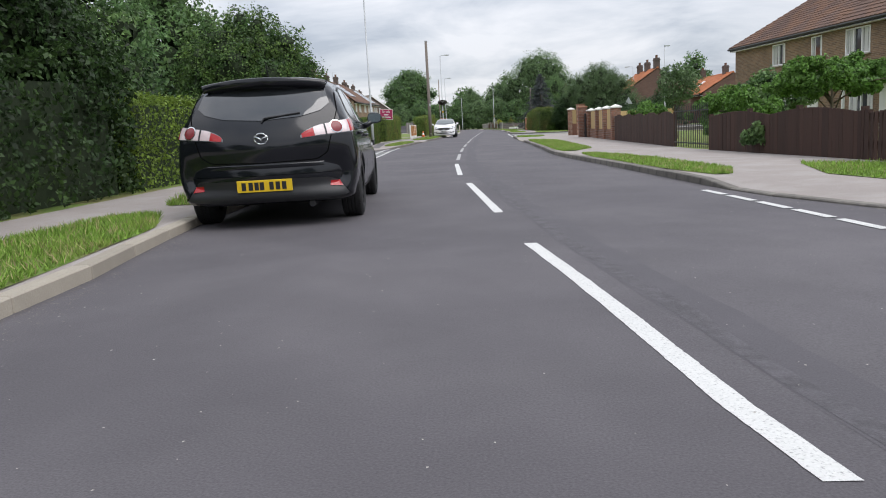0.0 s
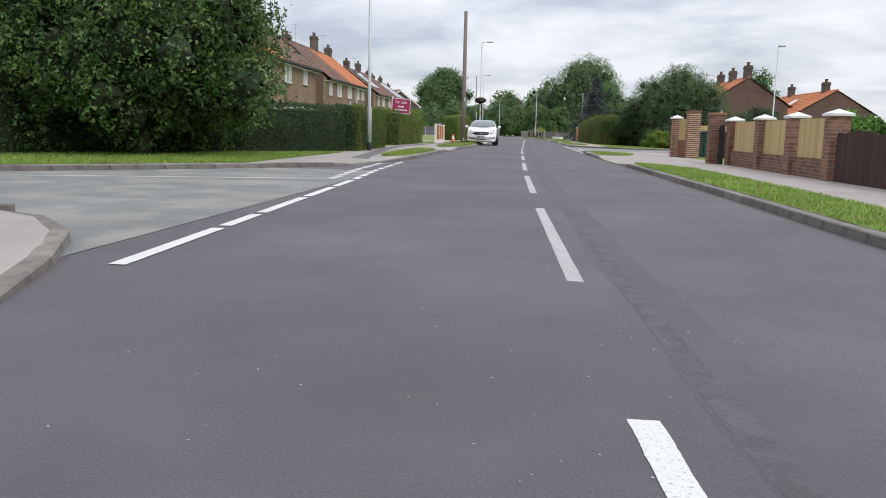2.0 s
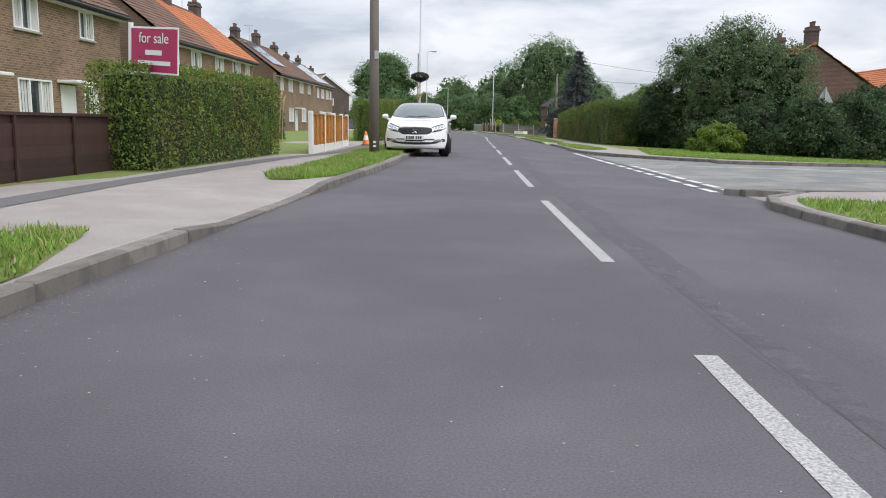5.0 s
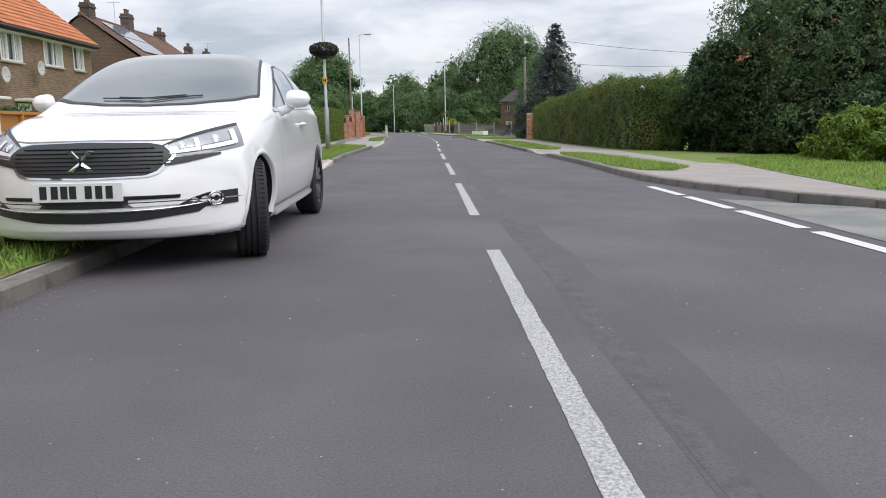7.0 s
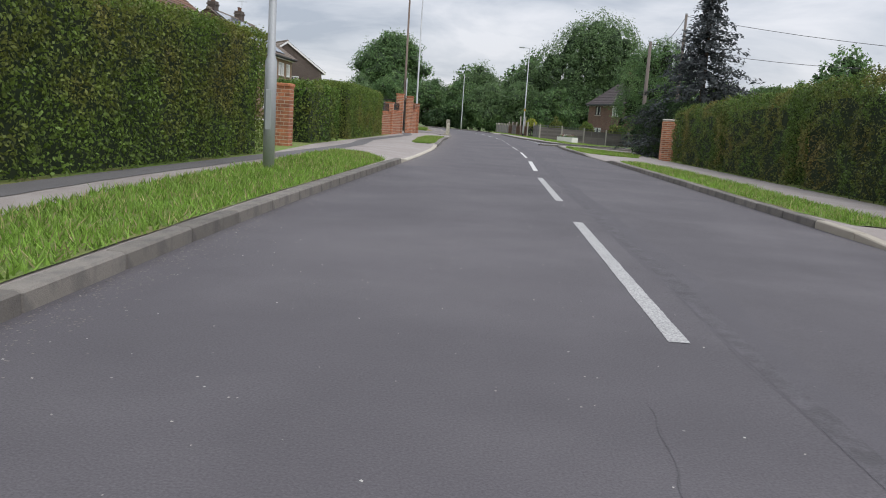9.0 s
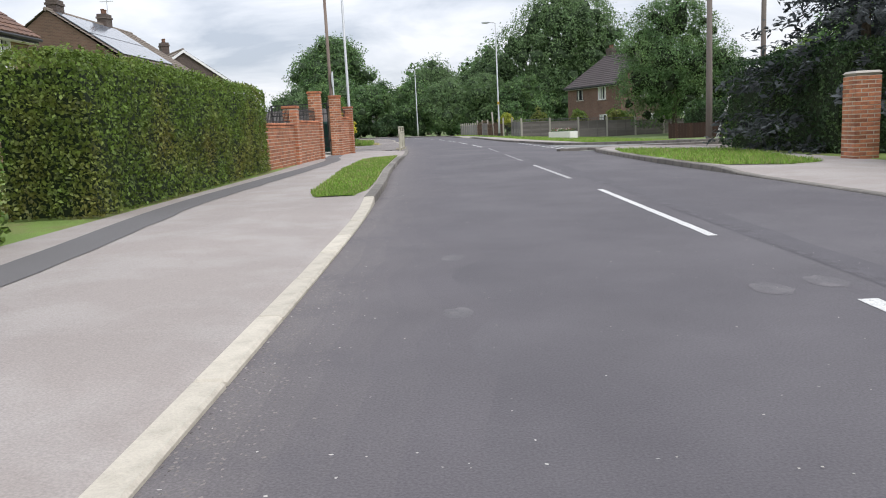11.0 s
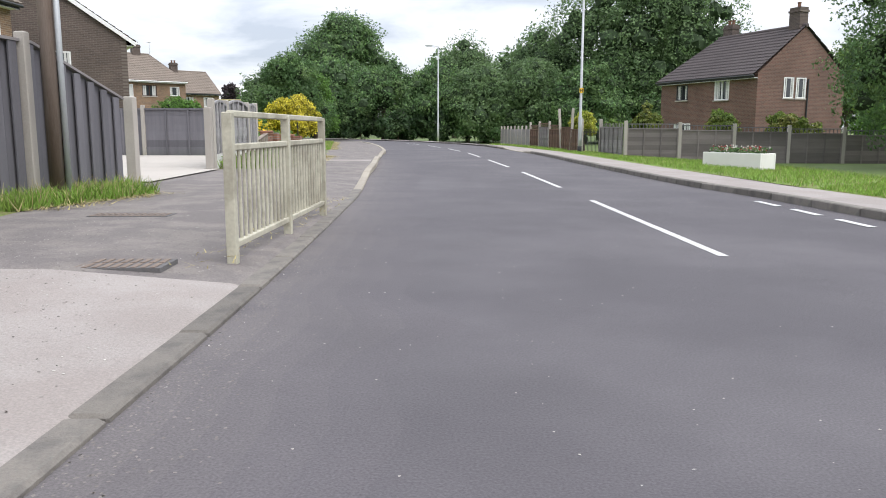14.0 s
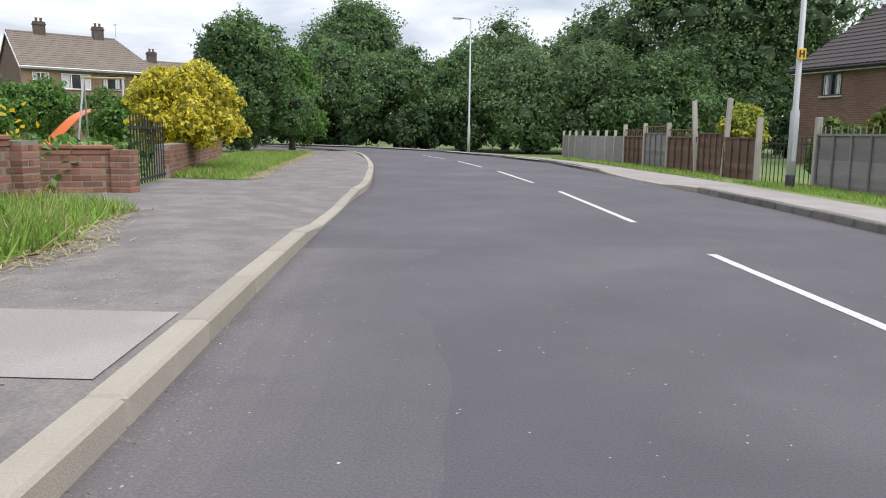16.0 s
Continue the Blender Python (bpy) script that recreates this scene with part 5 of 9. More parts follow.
hedge("hedge", [(10.6, 121.3), (18, 118.3), (28, 114.2)], 1.2, 1.35, "leaf_dark", "dark hedge behind the red-brown fence", 200, 0.06, rough=0.2)
tree("shrub", (7.6, 106.3), (0.3, 0.75, 0.4), "leaf_fresh", "clump of broad green leaves at a pole's foot", 1500, 0.09, 0.03, 8, "plant", stem=True)
# west, far end
tree("shrub", (-9.3, 134.7), (1.27, 1.28, 1.0), "leaf_yellow", "clipped golden yellow bush above a garden wall", 16000, 0.04, 0.06, 30, "shrub", low=-0.2, core=0.75, inner="core_gold")
tree("tree", (-12.4, 147.4), (2.85, 2.1, 3.0), "leaf_mid", "dense green tree behind the verge", 34000, 0.055, 0.14, 34, low=-0.7)
tree("tree", (-12.2, 153.0), (2.3, 1.9, 2.6), "leaf_light", "fresh green tree beside the bend", 18000, 0.07, 0.12, 28, low=-0.7)
for q in ((-13, 134, 1.1, 1.0), (-14.5, 137, 1.3, 0.9), (-12.5, 139, 1.0, 1.0), (-16, 133, 1.2, 1.0), (-11.3, 137.5, 0.8, 0.7), (-17.5, 144, 1.5, 1.3), (-20.5, 148.6, 1.2, 1.2), (-19, 150.5, 1.4, 1.3), (-15.5, 146, 1.0, 1.2)):
    tree("shrub", q[:2], (q[2], q[3], q[3]), "leaf_light", "rounded light green shrub in a garden", 4000, 0.05, 0.04, 12, "shrub", low=-0.3, stem=True, group="garden shrubs")
# wood round the bend
WOOD = [(-19.5, 171, 3.2, 3.8, 3.6), (-14.5, 174, 3.6, 4.6, 4.2), (-10.2, 171.5, 3.3, 4.2, 4.0), (-5.8, 171.5, 3.3, 4.2, 4.0), (-1.5, 170.5, 3.3, 4.2, 4.1), (2.5, 169.5, 3.3, 4.2, 4.0), (6.5, 168, 3.0, 4.4, 3.6),
        (11, 172, 4.2, 5.2, 4.8), (16, 176, 6.0, 5.8, 6.6), (22, 175, 4.6, 5.0, 4.8), (29, 172, 4.4, 5.4, 4.6), (37, 168, 4.4, 5.8, 4.6), (-3, 178, 4.8, 5.4, 5.2), (4, 178, 5.2, 5.4, 5.6)]
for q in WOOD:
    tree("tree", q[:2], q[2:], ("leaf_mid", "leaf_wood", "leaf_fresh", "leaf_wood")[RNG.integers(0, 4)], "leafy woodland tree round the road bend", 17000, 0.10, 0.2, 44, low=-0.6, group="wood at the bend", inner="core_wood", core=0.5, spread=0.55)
for q in [(-24 + 2.1 * k + RNG.uniform(-0.5, 0.5), 171.5 - 0.18 * abs(k - 12) * 1.0 - 0.22 * k + RNG.uniform(-0.6, 0.6), RNG.uniform(0.9, 1.5), RNG.uniform(1.5, 2.0)) for k in range(5, 22)]:
    if q[0] > -10 or q[1] > 169:
        tree("shrub", q[:2], (q[2], q[3], q[2] + 0.5), "leaf_dark" if RNG.uniform() < 0.6 else "leaf_mid", "dense dark undergrowth below the woodland trees", 4200, 0.11, 0.05, 14, "shrub", low=-0.6, group="undergrowth")
for q in ((-8.6, 168.2), (-12, 170.6), (-15.2, 173), (-18.6, 175.3), (-22.5, 177.6), (-27, 180), (-32, 182.5), (-37, 185)):
    tree("shrub", q, (1.2, 2.1, 1.7), "leaf_dark", "dense dark undergrowth below the woodland trees", 3600, 0.12, 0.05, 14, "shrub", low=-0.6, group="undergrowth")
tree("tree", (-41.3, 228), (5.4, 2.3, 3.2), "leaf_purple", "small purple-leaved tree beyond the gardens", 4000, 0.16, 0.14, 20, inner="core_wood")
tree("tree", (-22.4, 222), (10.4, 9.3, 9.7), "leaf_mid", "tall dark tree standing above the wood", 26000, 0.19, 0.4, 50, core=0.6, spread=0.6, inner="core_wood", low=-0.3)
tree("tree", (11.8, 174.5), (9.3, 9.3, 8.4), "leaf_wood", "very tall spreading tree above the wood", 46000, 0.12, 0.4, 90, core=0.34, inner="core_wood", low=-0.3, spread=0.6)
for q in ((48, 180, 8, 7, 8), (5, 215, 8, 7, 8), (-5, 205, 6, 6, 6)):
    tree("tree", q[:2], q[2:], "leaf_mid", "distant leafy tree beyond the houses", 3500, 0.28, 0.3, 22, low=-0.4, group="distant trees")
# Added trees out of view behind the start: darker surroundings for car reflections.
for q in ((-7, -15, 3.4, 3.0, 3.4), (-8, -24, 4, 3.6, 4), (10.5, -15, 3.4, 3.2, 3.4), (10, -26, 4, 3.6, 4), (-10, -36, 5, 4.5, 5), (12, -38, 5, 4.5, 5), (-2, -62, 5.5, 6, 5.5), (8, -64, 5.5, 6, 5.5), (18, -58, 6, 6, 6), (-14, -54, 6, 6, 6)):
    tree("tree", q[:2], q[2:], "leaf_mid", "unseen leafy tree added behind the start to darken reflections", 2200, 0.3, 0.25, 22, low=-0.4, group="trees behind the start")


def spruce(at, z1, r, label):
    x, y = at
    z0 = ground_z(x, y)
    t = thing("spruce", label, "tree")
    part("trunk", Mesh().tube([(x, y, z0 - 0.1), (x, y, z1 - 0.3)], [0.16, 0.02], 8), "bark", t)
    pos, nrm = [], []
    for z in np.arange(z0 + 0.8, z1, 0.3):
        rr = r * (1 - (z - z0) / (z1 - z0 + 0.1)) ** 0.85 + 0.08
        for k in range(12):
            a = RNG.uniform(0, 2 * np.pi)
            ln = rr * RNG.uniform(0.6, 1.15)
            m = int(34 * ln) + 8
            q = RNG.uniform(0.15, 1, m)
            p = np.stack([x + np.cos(a) * q * ln, y + np.sin(a) * q * ln, z - 0.28 * q * ln + RNG.normal(0, 0.05, m)], 1) + RNG.normal(0, 0.06, (m, 3))
            pos.append(p); nrm.append(np.tile([np.cos(a) * 0.3, np.sin(a) * 0.3, 1], (m, 1)))
    leaf_part("crown", np.vstack(pos), np.vstack(nrm), 0.10, "leaf_spruce", t, "", 0.5, 0.4)


spruce((7.8, 98.7), 7.05, 3.9, "tall blue-grey spruce behind the hedge")


# ---- cars ----
class Body:
    """A car's shell lofted from tail to nose; rows of (y, underside, top, belt, half width, belt half width, roof half width)."""
    COLS = "y zb zt zs wm ws wt".split()

    def __init__(self, rows, bows, crown=0.9, steps=9):
        a = np.array(rows, float)
        q = np.linspace(0, len(a) - 1, (len(a) - 1) * steps + 1)
        self.bows = bows
        self.sections = []
        for v in q:
            y, zb, zt, zs, wm, ws, wt = self.spline(a, v)
            h, g = zs - zb, zt - zs
            P = [(0, zb), (0.82 * wm, zb), (0.955 * wm, zb + 0.16 * h), (wm, zb + 0.48 * h), (wm * 0.55 + ws * 0.45, zb + 0.84 * h), (ws, zs),
                 (ws + (wt - ws) * 0.5, zs + g * 0.56), (wt, zs + g * crown), (wt * 0.62, zs + g * 0.985), (0, zt)]
            P = np.array(P)
            sec = [self.spline(P, t) for t in np.linspace(0, len(P) - 1, (len(P) - 1) * 5 + 1)]
            self.sections.append((y, wm, np.array(sec)))

    @staticmethod
    def spline(p, v):
        """A point of the rounded line through rows p."""
        k = min(int(v), len(p) - 2)
        t = v - k
        a, b, c, d = p[max(k - 1, 0)], p[k], p[k + 1], p[min(k + 2, len(p) - 1)]
        return 0.5 * (2 * b + (c - a) * t + (2 * a - 5 * b + 4 * c - d) * t * t + (3 * b - a - 3 * c + d) * t ** 3)

    def bow(self, y, x, w):
        return float(np.interp(y, *self.bows)) * min(1.0, abs(x) / max(w, 0.3)) ** 2.3

    def build(self, name, material, parent, label, wheels, radius):
        V, n = [], None
        for y, w, sec in self.sections:
            ring = [(x, y + self.bow(y, x, w), z) for x, z in sec] + [(-x, y + self.bow(y, x, w), z) for x, z in sec[-2:0:-1]]
            n = len(ring)
            V += ring
        # rounded ends: the outermost sections closed towards a level line
        ends = []
        for (y, w, sec), out, first in ((self.sections[0], -1, True), (self.sections[-1], 1, False)):
            zc = (sec[:, 1].min() + sec[:, 1].max()) / 2
            rings = []
            for f in (0.94, 0.8, 0.6, 0.4, 0.2, 0.02):
                half = [(x, y + self.bow(y, x, w) + out * 0.022 * (1 - f * f) * (1 - min(1.0, x / w) ** 4), zc + (z - zc) * f) for x, z in sec]
                rings.append(half + [(-x, yy, z) for x, yy, z in half[-2:0:-1]])
            ends.append(rings)
        V = [p for r in ends[0][::-1] for p in r] + V + [p for r in ends[1] for p in r]
        V = np.array(V)
        K = len(V) // n
        full = [(n * k + j, n * k + (j + 1) % n, n * k + n + (j + 1) % n, n * k + n + j) for k in range(K - 1) for j in range(n)]
        self.bvh = BVHTree.FromPolygons([Vector(p) for p in V], full)
        for wy, wz in wheels:
            d = V[:, 1:] - [wy, wz]
            rr = np.linalg.norm(d, axis=1)
            near = (np.abs(V[:, 0]) > 0.5) & (np.abs(rr - radius) < 0.028)
            V[near, 1:] = [wy, wz] + d[near] / rr[near][:, None] * radius
        F = []
        for f in full:
            c = V[list(f)].mean(0)
            if not any(abs(c[0]) > 0.5 and math.hypot(c[1] - wy, c[2] - wz) < radius for wy, wz in wheels):
                F.append(f[::-1])
        return part(name, Mesh().add(V, F), material, parent, label, True)

    def hit(self, u, z, way, off=0.0):
        """Where a line going along way meets the shell; u: distance across it, z: height (from above: u = x, z = y)."""
        if way == "top":
            o, d = Vector((u, z, 3)), Vector((0, 0, -1))
        else:
            d = Vector((way[0], way[1], 0)).normalized()
            o = Vector((-d.y, d.x, 0)) * u - d * 6 + Vector((0, 0, z))
        p, nv, _, _ = self.bvh.ray_cast(o, d)
        if p is None:
            p, nv, _, _ = self.bvh.find_nearest(o + d * 6 if way != "top" else o - Vector((0, 0, 2)))
        if nv.dot(d) > 0:
            nv = -nv
        return p + nv * off

    def side(self, y, z, s):
        return self.hit(y * -s, z, (-s, 0)).x

    def patch(self, low, high, way, off=0.005, n=16, m=8):
        """A skin piece between two lines of (across, height), laid on the shell."""
        def run(line, t):
            line = np.array(line, float)
            s = np.concatenate([[0], np.cumsum(np.linalg.norm(np.diff(line, axis=0), axis=1))])
            return np.array([np.interp(t * s[-1], s, line[:, k]) for k in (0, 1)])
        g = []
        for t in np.linspace(0, 1, n):
            a, b = run(low, t), run(high, t)
            g.append([tuple(self.hit(*(a + (b - a) * v), way, off)) for v in np.linspace(0, 1, m)])
        return Mesh().grid(g)

    def flank(self, low, high, s, off=0.005, n=16, m=8):
        """As patch, on one flank, with lines of (y, z)."""
        flip = lambda line: [(y * -s, z) for y, z in line]
        return self.patch(flip(low), flip(high), (-s, 0), off, n, m)

    def stripe(self, line, width, way, off=0.004, n=24):
        """A thin band along a line."""
        l = np.array(line, float)
        d = np.gradient(l, axis=0); d /= np.linalg.norm(d, axis=1, keepdims=True) + 1e-9
        nv = np.stack([-d[:, 1], d[:, 0]], 1) * width / 2
        return self.patch(l - nv, l + nv, way, off, n, 2)

    def seam(self, line, s, width=0.007, off=0.0025, n=24):
        return self.stripe([(y * -s, z) for y, z in line], width, (-s, 0), off, n)


def thick(ob, d):
    mod = ob.modifiers.new("thickness", "SOLIDIFY")
    mod.thickness, mod.offset = d, -1
    return ob


def wheel(parent, x, y, r, spokes, rim_mat, side, spoke_mat, steer=0.0):
    """Tyre with grooved tread, rim and V spokes; the outer face towards +x before turning."""
    m = Matrix.Translation((x, y, r)) @ Matrix.Rotation(radians(steer), 4, "Z") @ Matrix.Scale(side, 4, (1, 0, 0))
    w = 0.21
    prof = [(r * 0.655, -0.004), (r * 0.68, 0.004), (r * 0.80, 0.008), (r * 0.90, 0.002), (r * 0.965, -0.012), (r * 0.99, -0.03)]
    for k in range(4):
        a = -0.045 - k * 0.038
        prof += [(r, a), (r, a - 0.022), (r - 0.012, a - 0.026), (r - 0.012, a - 0.034)]
    prof += [(r * 0.985, -w + 0.015), (r * 0.93, -w), (r * 0.6, -w)]
    t = part("wheel", Mesh().lathe(prof, 56, "x"), "rubber", parent, "black tyre", False, m)
    lugs = Mesh()
    for k in range(64):
        a = 2 * math.pi * k / 64
        c, s = math.cos(a), math.sin(a)
        for x0, x1 in ((-0.05, -0.015), (-w + 0.02, -w + 0.05)):
            lugs.box((x0, -0.007, r - 0.018), (x1, 0.007, r + 0.002), Matrix(((1, 0, 0, 0), (0, c, -s, 0), (0, s, c, 0), (0, 0, 0, 1))))
    part("tread_lugs", lugs, "rubber", t)
    rim = Mesh().lathe([(r * 0.672, 0.0), (r * 0.665, -0.010), (r * 0.625, -0.013), (r * 0.61, -0.05), (r * 0.58, -0.17)], 48, "x")
    part("rim", rim, rim_mat, t, "", True)
    hub = Mesh().lathe([(0.0, -0.014), (0.03, -0.014), (0.034, -0.02), (0.052, -0.024), (0.058, -0.07)], 24, "x")
    part("hub", hub, rim_mat, t, "", True)
    for k in range(spokes):
        a = 2 * math.pi * k / spokes + 0.3
        for da in (-0.2, 0.2):
            d = Vector((0, math.cos(a + da), math.sin(a + da)))
            e = Vector((0, math.cos(a + da * 0.35), math.sin(a + da * 0.35)))
            s = Vector((0, -math.sin(a + da), math.cos(a + da)))
            p0, p1 = e * 0.045, d * r * 0.645
            f = [p0 - s * 0.012 + Vector((-0.022, 0, 0)), p0 + s * 0.012 + Vector((-0.022, 0, 0)), p1 + s * 0.017 + Vector((-0.010, 0, 0)), p1 - s * 0.017 + Vector((-0.010, 0, 0))]
            b = [p0 - s * 0.02 + Vector((-0.075, 0, 0)), p0 + s * 0.02 + Vector((-0.075, 0, 0)), p1 + s * 0.026 + Vector((-0.06, 0, 0)), p1 - s * 0.026 + Vector((-0.06, 0, 0))]
            part("spoke", Mesh().add(f + b, [(0, 1, 2, 3), (0, 4, 5, 1), (1, 5, 6, 2), (2, 6, 7, 3), (3, 7, 4, 0)]), spoke_mat, t)
    part("brake_disc", Mesh().lathe([(0.0, -0.095), (0.145, -0.095), (0.15, -0.11)], 32, "x"), "alloy", t, "dull steel brake disc")
    part("hub_back", Mesh().lathe([(0.0, -0.16), (r * 0.6, -0.16)], 32, "x"), "black_paint", t)


def plate(parent, m, material, label):
    p = part("number_plate", Mesh().box((-0.26, -0.006, -0.056), (0.26, 0.006, 0.056), bevel=0.003), material, parent, label, m=m)
    for a in (-0.195, -0.13, -0.075, -0.025, 0.065, 0.125, 0.185):
        part("plate_bar", Mesh().box((a - 0.02, -0.009, -0.037), (a + 0.02, -0.0062, 0.037)), "black_paint", p)


def arches(parent, shell, wheels, r, body):
    """Dark wheel housings and rolled arch edges."""
    for wy, wz in wheels:
        for s in (-1, 1):
            rows, lip = [], []
            for a in np.linspace(-0.3, math.pi + 0.3, 44):
                c, d = math.cos(a), math.sin(a)
                edge = abs(shell.side(wy + r * c, max(wz + r * d, 0.235), s))
                rows.append([(s * (edge - 0.008), wy + (r - 0.004) * c, wz + (r - 0.004) * d), (s * 0.48, wy + (r + 0.03) * c, wz + (r + 0.03) * d), (s * 0.44, wy + 0.12 * c, wz + 0.12 * d)])
                if -0.22 <= a <= math.pi + 0.22:
                    lip.append([(s * (abs(shell.side(wy + q * c, max(wz + q * d, 0.235), s)) + o), wy + q * c, wz + q * d) for q, o in ((r - 0.014, -0.03), (r - 0.010, -0.004), (r - 0.002, 0.003), (r + 0.010, 0.0035), (r + 0.024, 0.0015))])
            part("wheel_housing", Mesh().grid(rows if s > 0 else [q[::-1] for q in rows]), "plastic_black", parent)
            part("arch_lip", Mesh().grid(lip if s < 0 else [q[::-1] for q in lip]), body, parent, "", True)
    for wy, wz in wheels:
        part("axle", Mesh().tube([(-0.6, wy, wz), (0.6, wy, wz)], 0.05, 8), "black_paint", parent)


def mirror(parent, base, s, body_mat, steer=0.0):
    """A rounded mirror shell on a foot; base: where the foot meets the door."""
    x, y, z = base
    rows = []
    for u in np.linspace(-1, 1, 13):
        e = max(0.0, 1 - abs(u) ** 3.0) ** 0.5
        rows.append([(x + s * (0.145 + 0.096 * u), y + 0.078 * e * math.cos(t) * (1.0 if math.cos(t) > 0 else 0.42) - 0.02 * u, z + 0.10 + 0.070 * e * math.sin(t) * (1 - 0.12 * u)) for t in np.linspace(0, 2 * math.pi, 21)])
    o = part("door_mirror", Mesh().grid(rows if s > 0 else [r[::-1] for r in rows]), body_mat, parent, "", True)
    part("mirror_foot", Mesh().tube([(x - s * 0.03, y + 0.01, z - 0.005), (x + s * 0.05, y, z + 0.02), (x + s * 0.10, y, z + 0.055)], [0.04, 0.034, 0.03], 10), body_mat, o, "", True)
    gl = [[(x + s * (0.145 + 0.080 * u), y - 0.036 - 0.02 * u, z + 0.10 + 0.056 * v * max(0.0, 1 - 0.75 * abs(u) ** 3.0) ** 0.5) for v in np.linspace(-1, 1, 5)] for u in np.linspace(-1, 1, 11)]
    part("mirror_glass", Mesh().grid(gl), "mirror_dimmed", o, "", True)


def handle(parent, shell, y, z, s, material):
    p = shell.hit(y * -s, z, (-s, 0))
    cup = shell.flank([(y - 0.05, z - 0.03), (y + 0.05, z - 0.03)], [(y - 0.05, z + 0.03), (y + 0.05, z + 0.03)], s, 0.002, 6, 4)
    h = part("door_handle", Mesh().tube([p + Vector((s * q, dy, 0)) for dy, q in ((-0.105, -0.008), (-0.085, 0.024), (0, 0.034), (0.085, 0.024), (0.105, -0.008))], [0.014, 0.017, 0.017, 0.017, 0.014], 8), material, parent, "", True)
    part("handle_cup", cup, material, h, "", True)


def black_hatchback(m):
    car = thing("car", "black five-door hatchback parked against the kerb", "car", m)
    sh = Body([(-0.845, 0.40, 0.62, 0.57, 0.72, 0.68, 0.50), (-0.855, 0.30, 0.80, 0.73, 0.82, 0.78, 0.62), (-0.785, 0.25, 0.985, 0.91, 0.86, 0.81, 0.68), (-0.66, 0.23, 1.16, 0.985, 0.873, 0.80, 0.66),
               (-0.48, 0.22, 1.35, 1.00, 0.877, 0.80, 0.615), (-0.28, 0.21, 1.425, 0.995, 0.877, 0.80, 0.59), (0.35, 0.20, 1.468, 0.98, 0.877, 0.80, 0.575), (1.02, 0.19, 1.450, 0.955, 0.877, 0.805, 0.575),
               (1.50, 0.19, 1.285, 0.94, 0.877, 0.805, 0.63), (2.18, 0.19, 0.985, 0.915, 0.875, 0.80, 0.70), (2.70, 0.20, 0.90, 0.85, 0.87, 0.785, 0.64), (3.20, 0.21, 0.78, 0.735, 0.85, 0.76, 0.56),
               (3.45, 0.26, 0.66, 0.61, 0.81, 0.74, 0.52), (3.53, 0.34, 0.54, 0.50, 0.77, 0.70, 0.48)],
              ([-0.86, -0.5, 0.1, 1.0, 1.5, 2.2, 3.53], [0.20, 0.10, 0.0, 0.0, -0.08, -0.10, -0.42]), crown=0.87)
    W = [(0.0, 0.315), (2.64, 0.315)]
    sh.build("body", "car_black", car, "glossy black paint", W, 0.352)
    arches(car, sh, W, 0.352, "car_black")
    back = (0, 1)
    # tail: glass, seams, bumper
    part("rear_window", sh.patch([(-0.63, 1.165), (-0.55, 1.095), (-0.36, 1.045), (0, 1.02), (0.36, 1.045), (0.55, 1.095), (0.63, 1.165)], [(-0.57, 1.345), (-0.3, 1.372), (0, 1.38), (0.3, 1.372), (0.57, 1.345)], back, 0.006, 40, 12), "car_glass", car, "dark rear window glass", True)
    part("tailgate_seam", sh.stripe([(-0.66, 1.30), (-0.70, 1.10), (-0.665, 0.93), (-0.60, 0.70), (-0.50, 0.64), (0, 0.625), (0.50, 0.64), (0.60, 0.70), (0.665, 0.93), (0.70, 1.10), (0.66, 1.30)], 0.009, back, 0.003, 70), "seam_black", car, "", True)
    ledge = []
    for x in np.linspace(-0.56, 0.56, 41):
        e = 1 - abs(x / 0.56) ** 5
        ledge.append([tuple(sh.hit(x, z, back, o)) for z, o in ((0.618, 0.001), (0.612, 0.018 * e + 0.003), (0.600, 0.02 * e + 0.003), (0.575, 0.001))])
    part("bumper_ledge", Mesh().grid(ledge), "car_black", car, "", True)
    part("bumper_insert", sh.patch([(-0.70, 0.27), (-0.4, 0.255), (0.4, 0.255), (0.70, 0.27)], [(-0.78, 0.30), (-0.68, 0.435), (-0.58, 0.465), (0, 0.475), (0.58, 0.465), (0.68, 0.435), (0.78, 0.30)], back, 0.005, 44, 8), "plastic_black", car, "matt black lower bumper", True)
    part("bumper_crease", sh.stripe([(-0.80, 0.29), (-0.69, 0.442), (-0.58, 0.474), (-0.30, 0.482)], 0.012, back, 0.009, 30), "car_black", car, "", True)
    part("bumper_crease", sh.stripe([(0.80, 0.29), (0.69, 0.442), (0.58, 0.474), (0.30, 0.482)], 0.012, back, 0.009, 30), "car_black", car, "", True)
    # roof spoiler
    rows = []
    for x in np.linspace(-0.60, 0.60, 33):
        q = abs(x / 0.60)
        top = sh.hit(x * 0.985, -0.30 + 0.05 * q ** 2, "top", 0.004)
        y1, z1 = -0.60 + 0.11 * q ** 2.4, 1.432 - 0.045 * q ** 2
        rows.append([tuple(top), (x, -0.42 + 0.07 * q ** 2, (top.z + z1) / 2 + 0.014), (x, y1 + 0.02, z1 + 0.004), (x, y1, z1 - 0.008), (x * 0.99, y1 + 0.012, z1 - 0.07), tuple(sh.hit(x * 0.95, 1.345 - 0.02 * q ** 2, back, 0.003))])
    part("spoiler", Mesh().grid(rows), "car_black", car, "", True)
    part("rear_wiper", Mesh().tube([sh.hit(0.0, 1.0, back, 0.012), sh.hit(-0.03, 1.035, back, 0.018), sh.hit(-0.36, 1.075, back, 0.014)], 0.008, 6), "plastic_black", car)
